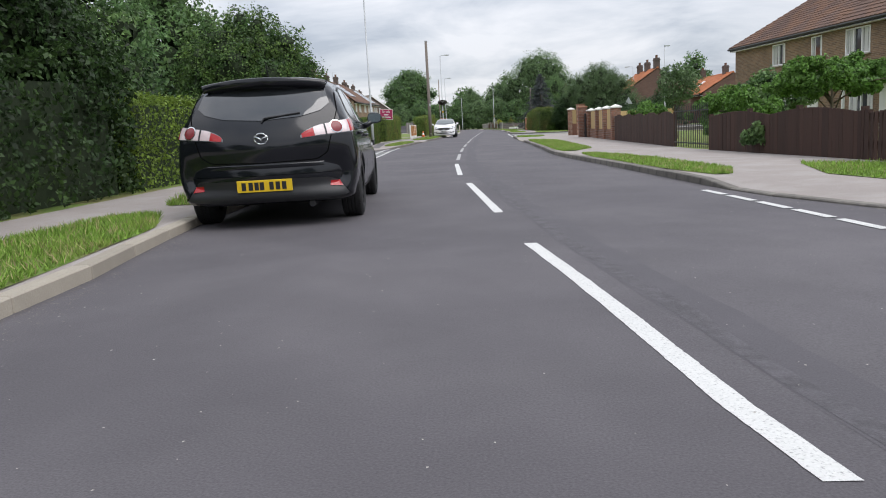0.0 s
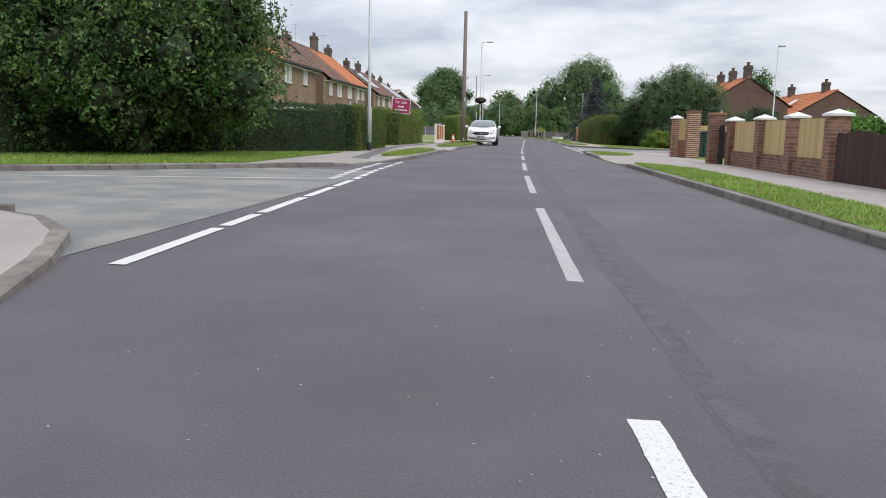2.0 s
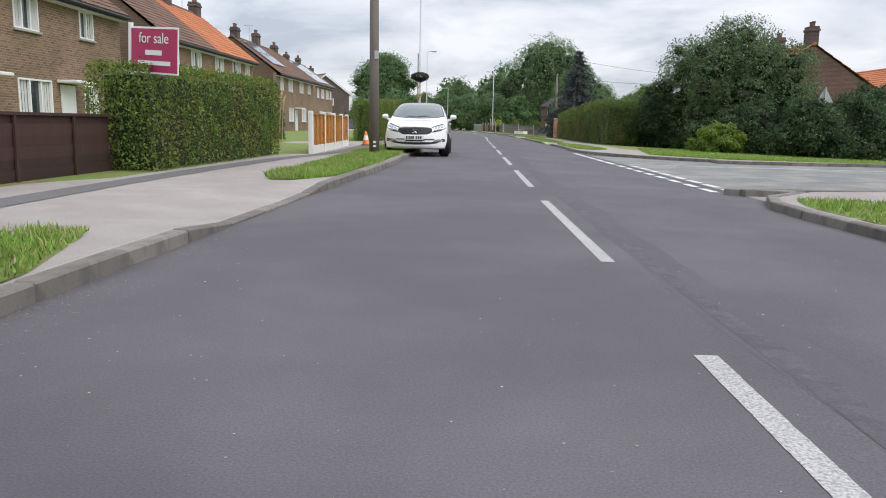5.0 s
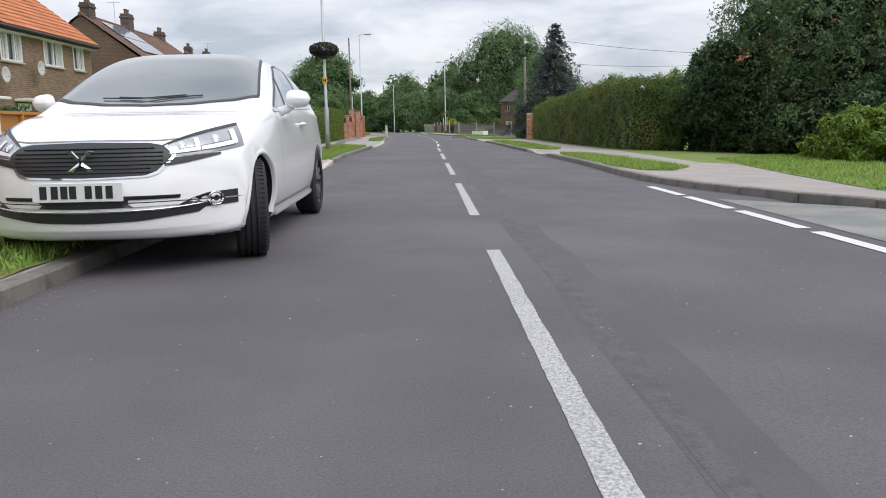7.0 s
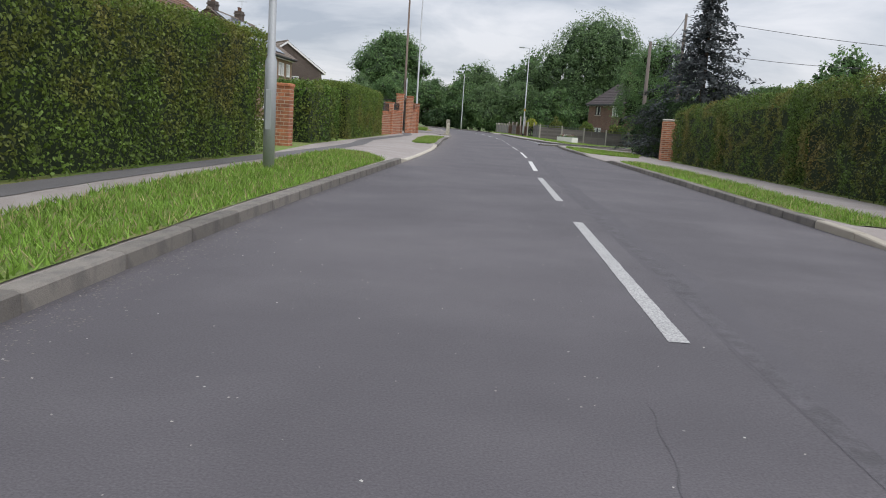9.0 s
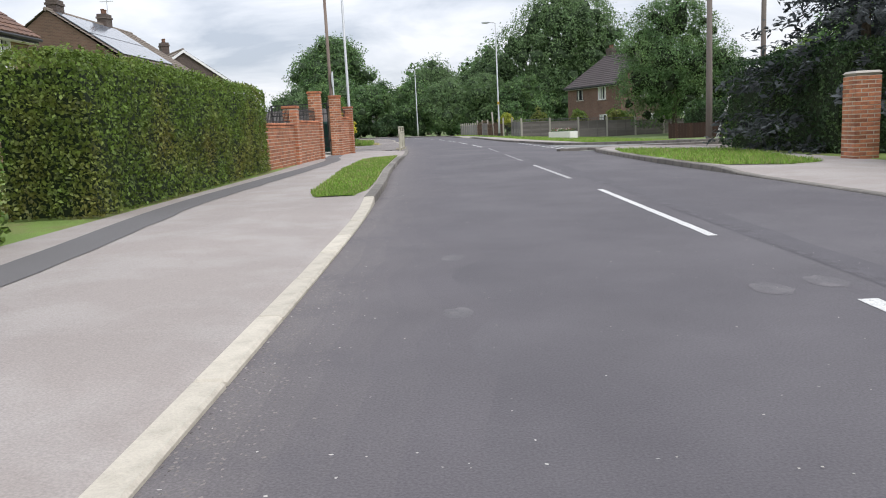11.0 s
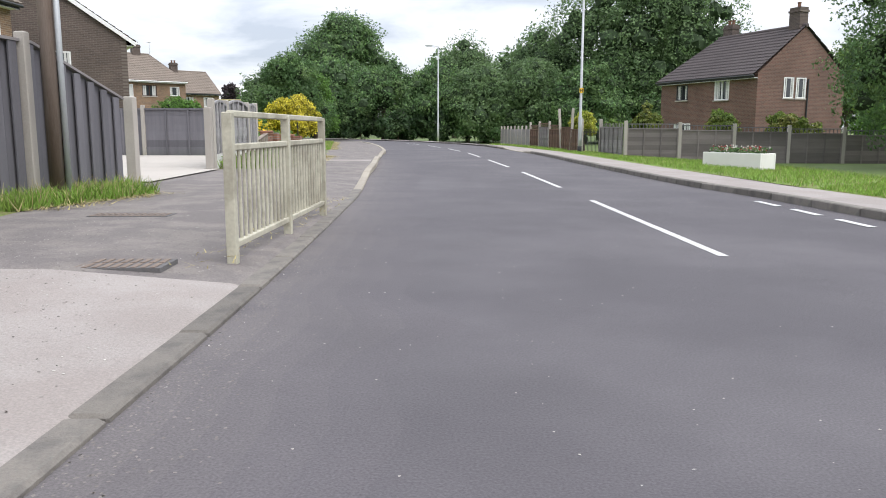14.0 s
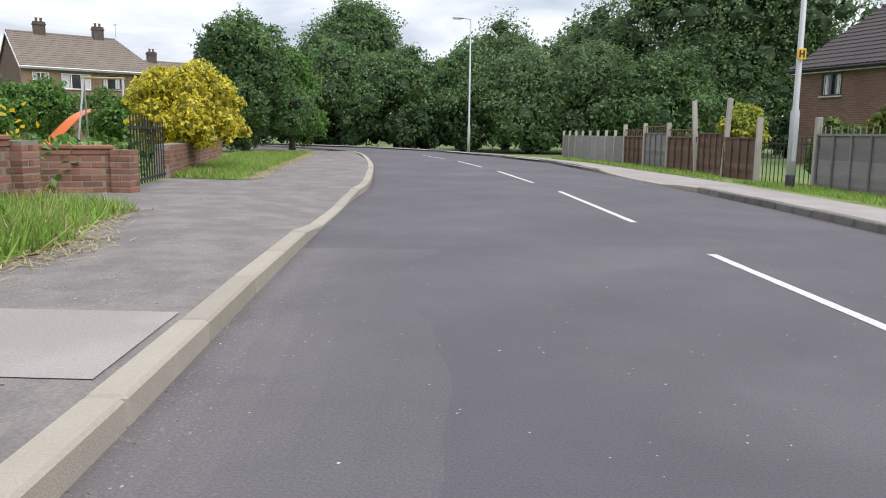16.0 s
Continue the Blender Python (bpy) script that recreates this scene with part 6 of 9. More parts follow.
    part("roof_aerial", Mesh().tube([sh.hit(0, -0.18, "top"), sh.hit(0, -0.18, "top") + Vector((0, -0.11, 0.17))], [0.008, 0.004], 6), "plastic_black", car)
    for s in (-1, 1):
        way = (-s * 0.62, 0.78)
        un = lambda x, y: -way[1] / math.hypot(*way) * x + way[0] / math.hypot(*way) * y
        L = lambda f: (un(s * (0.385 + 0.52 * f), -0.84 + 0.33 * max(0.0, f - 0.42) / 0.58))
        top = lambda f: 0.862 + 0.155 * f ** 0.62
        bot = lambda f: 0.842 + 0.052 * f
        def lens(f0, f1, k0, k1, off):
            fs = np.linspace(f0, f1, 16)
            return sh.patch([(L(f), bot(f) + (top(f) - bot(f)) * k0) for f in fs], [(L(f), bot(f) + (top(f) - bot(f)) * k1) for f in fs], way, off, 20, 7)
        lamp = part("tail_light", lens(0.0, 1.0, -0.06, 1.06, 0.004), "lamp_dark", car, "red and clear tail lamp cluster", True)
        part("red_lens", lens(0.03, 0.30, 0.0, 0.95, 0.010), "lamp_red", lamp, "", True)
        part("clear_lens", lens(0.305, 0.485, 0.0, 1.0, 0.010), "lamp_pink", lamp, "", True)
        part("lens_seam", lens(0.485, 0.505, -0.04, 1.04, 0.013), "plastic_black", lamp, "", True)
        part("clear_lens", lens(0.505, 0.80, 0.0, 1.0, 0.011), "lamp_pink", lamp, "", True)
        part("red_lens", lens(0.80, 0.985, 0.03, 0.97, 0.011), "lamp_red", lamp, "", True)
        c = (L(0.635), 0.935)
        for rad, mat, off, nm in ((0.062, "chrome", 0.0145, "brake_ring"), (0.053, "lamp_ring", 0.0165, "brake_lamp")):
            circ = [[tuple(sh.hit(c[0] + rad * q * math.cos(t), c[1] + rad * q * math.sin(t), way, off + 0.003 * (1 - q * q))) for t in np.linspace(0, 2 * math.pi, 25)] for q in (0.02, 0.4, 0.75, 1.0)]
            part(nm, Mesh().grid(circ), mat, lamp, "", True)
        part("reflector", sh.patch([(s * -0.60, 0.375), (s * -0.72, 0.365)], [(s * -0.605, 0.43), (s * -0.69, 0.425)], back, 0.012, 6, 4), "lamp_red", car, "red bumper reflector")
        # flank
        part("side_window", sh.flank([(0.66, 1.005), (0.2, 1.02), (-0.15, 1.055), (-0.30, 1.10)], [(0.60, 1.335), (0.3, 1.335), (0.0, 1.295), (-0.30, 1.10)], s, 0.004, 22, 8), "side_glass", car, "", True)
        part("side_window", sh.flank([(0.73, 1.003), (1.3, 0.985), (1.76, 0.975)], [(0.69, 1.335), (1.0, 1.325), (1.25, 1.265), (1.76, 0.985)], s, 0.004, 24, 8), "side_glass", car, "", True)
        part("window_pillar", sh.flank([(0.665, 1.0), (0.725, 1.0)], [(0.605, 1.338), (0.685, 1.338)], s, 0.006, 4, 8), "plastic_black", car, "", True)
        part("mirror_corner", sh.flank([(1.76, 0.972), (1.95, 0.965)], [(1.70, 1.035), (1.95, 0.972)], s, 0.006, 8, 4), "plastic_black", car, "", True)
        part("window_trim", sh.seam([(1.95, 0.962), (1.3, 0.975), (0.7, 0.993), (0.2, 1.008), (-0.15, 1.042), (-0.31, 1.092)], s, 0.014, 0.006, 40), "plastic_black", car, "", True)
        part("window_trim", sh.seam([(1.80, 0.985), (1.26, 1.283), (1.0, 1.345), (0.6, 1.352), (0.3, 1.350), (0.0, 1.31), (-0.31, 1.108)], s, 0.02, 0.006, 50), "plastic_black", car, "", True)
        part("door_seam", sh.seam([(0.40, 0.26), (0.39, 0.45), (0.18, 0.72), (-0.02, 0.86), (-0.06, 0.99)], s, 0.007, 0.0025, 40), "seam_black", car)
        part("door_seam", sh.seam([(0.74, 0.26), (0.74, 0.60), (0.69, 1.0)], s), "seam_black", car)
        part("door_seam", sh.seam([(1.93, 0.27), (1.94, 0.6), (1.90, 0.90), (1.88, 0.955)], s), "seam_black", car)
        part("door_seam", sh.seam([(0.40, 0.262), (1.93, 0.272)], s), "seam_black", car)
        part("wing_seam", sh.seam([(2.0, 0.945), (1.97, 0.80), (1.94, 0.62)], s, 0.005), "seam_black", car)
        handle(car, sh, 0.22, 0.865, s, "car_black")
        handle(car, sh, 1.02, 0.835, s, "car_black")
        b = sh.hit(1.80 * -s, 0.955, (-s, 0))
        mirror(car, (b.x, b.y, b.z - 0.02), s, "car_black")
        part("side_indicator", Mesh().lathe([(0.0, 0.012), (0.018, 0.009), (0.024, 0.0)], 12, "x"), "lamp_clear", car, "", True, m=Matrix.Translation(sh.hit(2.16 * -s, 0.70, (-s, 0))) @ Matrix.Scale(s, 4, (1, 0, 0)))
    flap = [(-0.17 + 0.092 * math.cos(t), 0.815 + 0.092 * math.sin(t)) for t in np.linspace(0, 2 * math.pi, 33)]
    part("fuel_flap", sh.seam(flap, 1, 0.007, 0.003, 60), "seam_black", car)
    part("windscreen", sh.patch([(-0.66, 2.02), (-0.3, 2.12), (0, 2.14), (0.3, 2.12), (0.66, 2.02)], [(-0.54, 1.12), (0, 1.16), (0.54, 1.12)], "top", 0.005, 24, 12), "car_glass", car, "", True)
    # badge
    y0 = sh.hit(0, 0.855, back).y
    badge = Mesh().tube([(0.062 * math.cos(t), y0 - 0.012, 0.855 + 0.05 * math.sin(t)) for t in np.linspace(0, 2 * math.pi, 29)], 0.008, 6)
    badge.tube([(-0.052, y0 - 0.013, 0.872), (-0.02, y0 - 0.014, 0.862), (0.0, y0 - 0.014, 0.84), (0.02, y0 - 0.014, 0.862), (0.052, y0 - 0.013, 0.872)], 0.007, 6)
    part("badge", badge, "chrome", car, "chrome oval badge", True)
    plate(car, pose(0.0, sh.hit(0, 0.415, back).y - 0.02, 0.415, 4, 0, 0), "plate_yellow", "yellow plate with dark bars")
    part("exhaust", Mesh().tube([(0.42, -0.74, 0.215), (0.42, -0.5, 0.215)], 0.032, 12), "black_paint", car)
    for s in (-1, 1):
        part("headlight", sh.patch([(s * -0.40, 0.60), (s * -0.74, 0.66)], [(s * -0.42, 0.66), (s * -0.74, 0.76)], (0, -1), 0.006, 10, 5), "lamp_clear", car, "", True)
        for wy, wz in W:
            wheel(car, s * 0.860, wy, 0.318, 5, "rim_black", s, "rim_black", 0.0)
    return car


def white_hatchback(m):
    car = thing("car", "white five-door hatchback parked half on the verge", "car", m)
    sh = Body([(-0.70, 0.44, 0.64, 0.59, 0.66, 0.62, 0.46), (-0.735, 0.32, 0.86, 0.78, 0.79, 0.76, 0.60), (-0.68, 0.26, 1.02, 0.93, 0.85, 0.80, 0.66), (-0.50, 0.24, 1.21, 1.02, 0.882, 0.82, 0.65),
               (-0.22, 0.22, 1.375, 1.045, 0.895, 0.825, 0.625), (0.30, 0.20, 1.48, 1.045, 0.90, 0.835, 0.605), (0.88, 0.19, 1.515, 1.03, 0.90, 0.845, 0.60), (1.30, 0.19, 1.49, 1.015, 0.90, 0.85, 0.61),
               (1.72, 0.19, 1.335, 1.00, 0.90, 0.855, 0.67), (2.33, 0.19, 1.035, 0.965, 0.90, 0.845, 0.74), (2.80, 0.20, 0.965, 0.905, 0.895, 0.825, 0.68), (3.18, 0.21, 0.865, 0.81, 0.88, 0.80, 0.62),
               (3.38, 0.235, 0.76, 0.705, 0.86, 0.79, 0.58), (3.45, 0.29, 0.62, 0.57, 0.83, 0.77, 0.54)],
              ([-0.74, -0.5, 0.1, 1.0, 1.5, 2.3, 2.8, 3.45], [0.20, 0.10, 0.0, 0.0, -0.09, -0.12, -0.24, -0.44]), crown=0.87)
    W = [(0.0, 0.335), (2.61, 0.335)]
    sh.build("body", "car_white", car, "glossy white paint", W, 0.375)
    arches(car, sh, W, 0.375, "car_white")
    front, back = (0, -1), (0, 1)
    part("windscreen", sh.patch([(-0.735, 2.02), (-0.6, 2.14), (-0.3, 2.245), (0, 2.275), (0.3, 2.245), (0.6, 2.14), (0.735, 2.02)], [(-0.585, 1.10), (-0.3, 1.18), (0, 1.20), (0.3, 1.18), (0.585, 1.10)], "top", 0.004, 40, 16), "screen_glass", car, "pale reflecting windscreen", True)
    part("screen_seal", sh.stripe([(-0.745, 2.03), (-0.6, 2.155), (-0.3, 2.262), (0, 2.292), (0.3, 2.262), (0.6, 2.155), (0.745, 2.03)], 0.034, "top", 0.006, 40), "plastic_black", car, "", True)
    for s in (-1, 1):
        part("screen_seal", sh.stripe([(s * 0.745, 2.02), (s * 0.665, 1.55), (s * 0.592, 1.10)], 0.02, "top", 0.005, 30), "plastic_black", car, "", True)
        part("wiper", Mesh().tube([sh.hit(s * 0.06 + 0.30, 2.16, "top", 0.016), sh.hit(s * 0.06 + 0.02, 2.20, "top", 0.02), sh.hit(s * 0.06 - 0.30, 2.13, "top", 0.012)], 0.005, 6), "plastic_black", car)
    part("screen_seal", sh.stripe([(-0.59, 1.09), (-0.3, 1.168), (0, 1.188), (0.3, 1.168), (0.59, 1.09)], 0.016, "top", 0.005, 30), "plastic_black", car, "", True)
    part("rear_window", sh.patch([(-0.58, 1.02), (0, 0.99), (0.58, 1.02)], [(-0.5, 1.22), (0, 1.25), (0.5, 1.22)], back, 0.005, 20, 8), "car_glass", car, "", True)
    for s in (-1, 1):
        # flank glass, trims and doors
        part("side_window", sh.flank([(0.52, 1.075), (0.1, 1.085), (-0.18, 1.10), (-0.30, 1.135)], [(0.44, 1.385), (0.2, 1.35), (-0.05, 1.27), (-0.30, 1.145)], s, 0.004, 22, 8), "side_glass", car, "", True)
        part("side_window", sh.flank([(0.60, 1.073), (1.0, 1.062), (1.42, 1.05)], [(0.53, 1.392), (0.8, 1.405), (1.02, 1.385), (1.26, 1.29)], s, 0.004, 24, 8), "side_glass", car, "", True)
        part("side_window", sh.flank([(1.475, 1.048), (1.84, 1.032)], [(1.325, 1.262), (1.84, 1.04)], s, 0.004, 10, 8), "side_glass", car, "", True)
        part("window_pillar", sh.flank([(0.525, 1.072), (0.595, 1.072)], [(0.445, 1.395), (0.528, 1.398)], s, 0.006, 4, 8), "plastic_black", car, "", True)
        part("window_pillar", sh.flank([(1.42, 1.046), (1.478, 1.046)], [(1.258, 1.302), (1.328, 1.276)], s, 0.006, 4, 8), "plastic_black", car, "", True)
        part("window_trim", sh.seam([(1.96, 1.012), (1.4, 1.034), (0.9, 1.048), (0.5, 1.056), (0.1, 1.066), (-0.20, 1.082), (-0.34, 1.125)], s, 0.026, 0.007, 44), "chrome", car, "bright chrome window strip", True)
        part("window_trim", sh.seam([(1.90, 1.035), (1.30, 1.292), (1.02, 1.40), (0.8, 1.422), (0.5, 1.412), (0.2, 1.372), (-0.05, 1.29), (-0.34, 1.135)], s, 0.016, 0.006, 50), "plastic_black", car, "", True)
        part("door_seam", sh.seam([(0.42, 0.31), (0.40, 0.46), (0.24, 0.66), (0.10, 0.80), (0.06, 0.95), (0.08, 1.05)], s, 0.006, 0.0025, 40), "seam_grey", car)
        part("door_seam", sh.seam([(0.63, 0.30), (0.63, 0.6), (0.58, 1.05)], s, 0.006), "seam_grey", car)
        part("door_seam", sh.seam([(1.99, 0.31), (2.0, 0.6), (1.95, 0.94), (1.93, 1.0)], s, 0.006), "seam_grey", car)
        part("shoulder_crease", sh.seam([(-0.60, 0.93), (-0.36, 0.985), (-0.14, 0.93), (-0.02, 0.82)], s, 0.02, 0.005, 30), "car_white", car, "", True)
        part("sill_trim", sh.flank([(0.38, 0.25), (2.22, 0.235)], [(0.40, 0.29), (2.22, 0.275)], s, 0.022, 30, 5), "car_white", car, "", True)
        part("sill_strip", sh.flank([(0.42, 0.30), (2.20, 0.288)], [(0.42, 0.325), (2.20, 0.313)], s, 0.004, 30, 3), "seam_grey", car, "", True)
        handle(car, sh, 0.88, 0.905, s, "car_white")
        b = sh.hit(1.74 * -s, 1.0, (-s, 0))
        mirror(car, (b.x, b.y, b.z), s, "car_white")
        # headlamp, swept back over the corner
        way = (-s * 0.45, -0.89)
        un = lambda x, y: (0.89 * x - s * 0.45 * y) / math.hypot(0.45, 0.89)
        H = lambda f: un(s * (0.49 + 0.345 * f), 3.42 - 0.16 * f - 0.32 * f * f)
        top, bot = (lambda f: 0.775 + 0.125 * f ** 0.9), (lambda f: 0.718 + 0.03 * f + 0.03 * f ** 4)
        def lens(f0, f1, k0, k1, off, n=20, m=6):
            fs = np.linspace(f0, f1, 14)
            return sh.patch([(H(f), bot(f) + (top(f) - bot(f)) * k0) for f in fs], [(H(f), bot(f) + (top(f) - bot(f)) * k1) for f in fs], way, off, n, m)
        lamp = part("headlight", lens(0.0, 1.0, -0.08, 1.05, 0.004), "lamp_dark", car, "clear swept-back headlamp", True)
        part("lamp_edge", lens(0.0, 1.0, 0.97, 1.09, 0.007, 24, 2), "plastic_black", lamp, "", True)
        part("reflector_bowl", lens(0.04, 0.93, 0.36, 0.88, 0.006), "alloy", lamp, "", True)
        for f0, f1 in ((0.10, 0.44), (0.52, 0.88)):
            c = (H((f0 + f1) / 2), (bot((f0 + f1) / 2) + 0.56 * (top((f0 + f1) / 2) - bot((f0 + f1) / 2))))
            rad = 0.026
            part("projector", Mesh().grid([[tuple(sh.hit(c[0] + rad * q * math.cos(t), c[1] + rad * q * math.sin(t), way, 0.009 + 0.012 * (1 - q * q))) for t in np.linspace(0, 2 * math.pi, 19)] for q in (0.02, 0.5, 0.85, 1.0)]), "chrome", lamp, "", True)
            part("light_guide", lens(f0 - 0.02, f1 + 0.03, 0.10, 0.30, 0.011, 16, 3), "white_plastic", lamp, "", True)
            part("light_guide", lens(f1 - 0.01, f1 + 0.05, 0.12, 0.80, 0.012, 5, 6), "white_plastic", lamp, "", True)
        part("lamp_shadow", sh.patch([(H(-0.14), 0.655), (H(0.30), 0.678), (H(0.72), 0.720)], [(H(-0.14), 0.700), (H(0.30), 0.716), (H(0.72), 0.732)], way, 0.006, 18, 4), "plastic_black", lamp, "black trim below the lamp", True)
        part("bright_wing", sh.patch([(H(-0.16), 0.675), (H(-0.02), 0.735)], [(H(-0.20), 0.745), (H(0.0), 0.775)], way, 0.008, 8, 4), "chrome", lamp, "", True)
        # fog lamp pocket
        F = lambda f: un(s * (0.52 + 0.29 * f), 3.42 - 0.34 * f * f)
        part("fog_pocket", sh.patch([(F(-0.1), 0.395), (F(0.5), 0.405), (F(1.0), 0.415)], [(F(-0.1), 0.405), (F(0.35), 0.465), (F(0.6), 0.492), (F(1.0), 0.50)], way, 0.006, 18, 6), "plastic_black", car, "", True)
        c = (F(0.70), 0.452)
        fog = part("fog_lamp", Mesh().grid([[tuple(sh.hit(c[0] + 0.036 * q * math.cos(t), c[1] + 0.036 * q * math.sin(t), way, 0.012 + 0.014 * (1 - q * q))) for t in np.linspace(0, 2 * math.pi, 21)] for q in (0.02, 0.5, 0.85, 1.0)]), "lamp_clear", car, "", True)
        part("fog_ring", Mesh().tube([sh.hit(c[0] + 0.047 * math.cos(t), c[1] + 0.04 * math.sin(t), way, 0.014) for t in np.linspace(0, 2 * math.pi, 29)], 0.006, 6), "chrome", fog, "", True)
        part("bumper_trim", sh.stripe([(F(1.0), 0.452), (F(0.82), 0.452)], 0.008, way, 0.012, 6), "chrome", car)
    # grille, badge, intakes
    g_low = [(-0.475, 0.715), (-0.40, 0.632), (-0.34, 0.612), (0, 0.604), (0.34, 0.612), (0.40, 0.632), (0.475, 0.715)]
    g_top = [(-0.475, 0.735), (-0.42, 0.778), (-0.34, 0.792), (0, 0.80), (0.34, 0.792), (0.42, 0.778), (0.475, 0.735)]
    part("grille_surround", sh.patch([(x * 1.045, z - 0.012 if z < 0.7 else z) for x, z in g_low], [(x * 1.045, z + 0.010) for x, z in g_top], front, 0.006, 50, 8), "chrome", car, "chrome grille surround", True)
    gr = part("grille", sh.patch(g_low, g_top, front, 0.011, 50, 8), "plastic_black", car, "black barred grille", True)
    for k in range(7):
        z = 0.630 + 0.022 * k
        half = 0.37 if z < 0.66 else (0.43 if z < 0.75 else 0.38)
        part("grille_bar", Mesh().tube([sh.hit(x, z, front, 0.014) for x in np.linspace(-half, half, 17)], 0.0045, 5), "black_paint", gr, "", True)
    y0 = sh.hit(0, 0.70, front).y + 0.028
    bd = Mesh()
    for q in (-1, 1):
        bd.add([(q * 0.006, y0, 0.70 + 0.004), (q * 0.075, y0, 0.758), (q * 0.045, y0, 0.762), (q * 0.004, y0 + 0.012, 0.722)], [(0, 1, 2, 3)])
        bd.add([(q * 0.006, y0, 0.70 - 0.004), (q * 0.075, y0, 0.642), (q * 0.045, y0, 0.638), (q * 0.004, y0 + 0.012, 0.678)], [(3, 2, 1, 0)])
    thick(part("badge", bd, "chrome", car, "chrome double wing badge"), 0.01)
    part("bonnet_seam", sh.stripe([(-0.66, 0.868), (-0.52, 0.822), (-0.40, 0.812), (0, 0.816), (0.40, 0.812), (0.52, 0.822), (0.66, 0.868)], 0.007, front, 0.003, 50), "seam_grey", car)
    part("upper_intake", sh.patch([(-0.50, 0.432), (0, 0.424), (0.50, 0.432)], [(-0.52, 0.492), (0, 0.496), (0.52, 0.492)], front, 0.007, 36, 4), "plastic_black", car, "black upper intake", True)
    part("bumper_trim", Mesh().tube([sh.hit(x, 0.408 + 0.03 * (x / 0.66) ** 4, front, 0.010) for x in np.linspace(-0.64, 0.64, 33)], 0.0055, 6), "chrome", car, "chrome bumper strip", True)
    part("lower_intake", sh.patch([(-0.60, 0.378), (-0.3, 0.345), (0, 0.338), (0.3, 0.345), (0.60, 0.378)], [(-0.64, 0.408), (0, 0.398), (0.64, 0.408)], front, 0.006, 36, 4), "plastic_black", car, "black lower intake", True)
    plate(car, pose(0.02, sh.hit(0, 0.53, front).y + 0.018, 0.525, -3, 0, 180), "plate_white", "white plate with dark bars")
    for s in (-1, 1):
        for wy, wz in W:
            wheel(car, s * (0.892 if wy < 1 else 0.878), wy, 0.335, 5, "rim_black", s, "alloy", 14.0 if wy > 1 else 0.0)
    return car


black_hatchback(pose(-1.02, 2.33, 0.0, 0, 0, 5.56) @ Matrix.Scale(0.965, 4))
white_hatchback(pose(-2.43, 56.55, 0.0, 0, 0, 180) @ Matrix.Scale(0.955, 4))


# ---- houses ----
def roof_slope(mesh, a, b, c, d, wave=0.035, course=0.33, pitch=0.30):
    """Tiled slope from eave a-b to ridge d-c, in overlapping courses with rolled tiles."""
    a, b, c, d = (Vector(q) for q in (a, b, c, d))
    nrm = (b - a).cross(d - a).normalized()
    if nrm.z < 0:
        nrm = -nrm
    n = max(3, int((d - a).length / course))
    m = max(2, int((b - a).length / pitch * 2))
    rows = []
    for k in range(n):
        u0, u1 = k / n, (k + 1) / n
        p0, p1, q0, q1 = a.lerp(d, u0), b.lerp(c, u0), a.lerp(d, u1), b.lerp(c, u1)
        bump = [nrm * (0.05 + (wave if j % 2 else 0)) for j in range(m + 1)]
        rows.append([p0.lerp(p1, j / m) + nrm * 0.02 for j in range(m + 1)])
        rows.append([p0.lerp(p1, j / m) + bump[j] + nrm * 0.03 for j in range(m + 1)])
        rows.append([q0.lerp(q1, j / m) + bump[j] for j in range(m + 1)])
    mesh.grid(rows)


def window(parent, m, w, h, lights, frame_mat="white_plastic", curtain=True, bars=0):
    """A window in the plane x = 0 facing +x, y across, z up from its sill."""
    wf = part("window", Mesh().box((-0.10, 0, 0), (-0.07, w, h)), "window_glass", parent, "", m=m)
    fr, f = Mesh(), 0.055
    for lo, hi in (((-0.08, 0, 0), (0.02, f, h)), ((-0.08, w - f, 0), (0.02, w, h)), ((-0.08, f, 0), (0.02, w - f, f)), ((-0.08, f, h - f), (0.02, w - f, h))):
        fr.box(lo, hi)
    for k in range(1, lights):
        fr.box((-0.08, w * k / lights - f * 0.6, f), (0.015, w * k / lights + f * 0.6, h - f))
    for k in range(bars):
        zz = h * (k + 1) / (bars + 1)
        fr.box((-0.07, f, zz - 0.015), (0.008, w - f, zz + 0.015))
    part("window_frame", fr, frame_mat, wf)
    part("window_sill", Mesh().box((-0.05, -0.06, -0.07), (0.09, w + 0.06, -0.003), bevel=0.01), "concrete", wf)
    if curtain:
        for y0, y1 in ((f, w * 0.3), (w * 0.7, w - f)):
            part("curtain", Mesh().grid([[(-0.066 + 0.006 * math.sin(40 * y), y, z) for z in (f, h - f)] for y in np.linspace(y0, y1, 8)]), "curtain", wf)


def chimney(parent, x, y, z0, z1, w=0.85, d=0.55, pots=2, brick="brick_dark"):
    c = Mesh().box((x - d / 2, y - w / 2, z0), (x + d / 2, y + w / 2, z1 - 0.28))
    c.box((x - d / 2 - 0.05, y - w / 2 - 0.05, z1 - 0.28), (x + d / 2 + 0.05, y + w / 2 + 0.05, z1 - 0.16))
    c.box((x - d / 2, y - w / 2, z1 - 0.16), (x + d / 2, y + w / 2, z1))
    ch = part("chimney", c, "house_dark_y", parent)
    for k in range(pots):
        yy = y + (k - (pots - 1) / 2) * 0.35
        part("chimney_pot", Mesh().lathe([(0.10, z1), (0.09, z1 + 0.22), (0.115, z1 + 0.25), (0.115, z1 + 0.30), (0.07, z1 + 0.30)], 10, at=(x, yy, 0)), "clay_pot", ch)


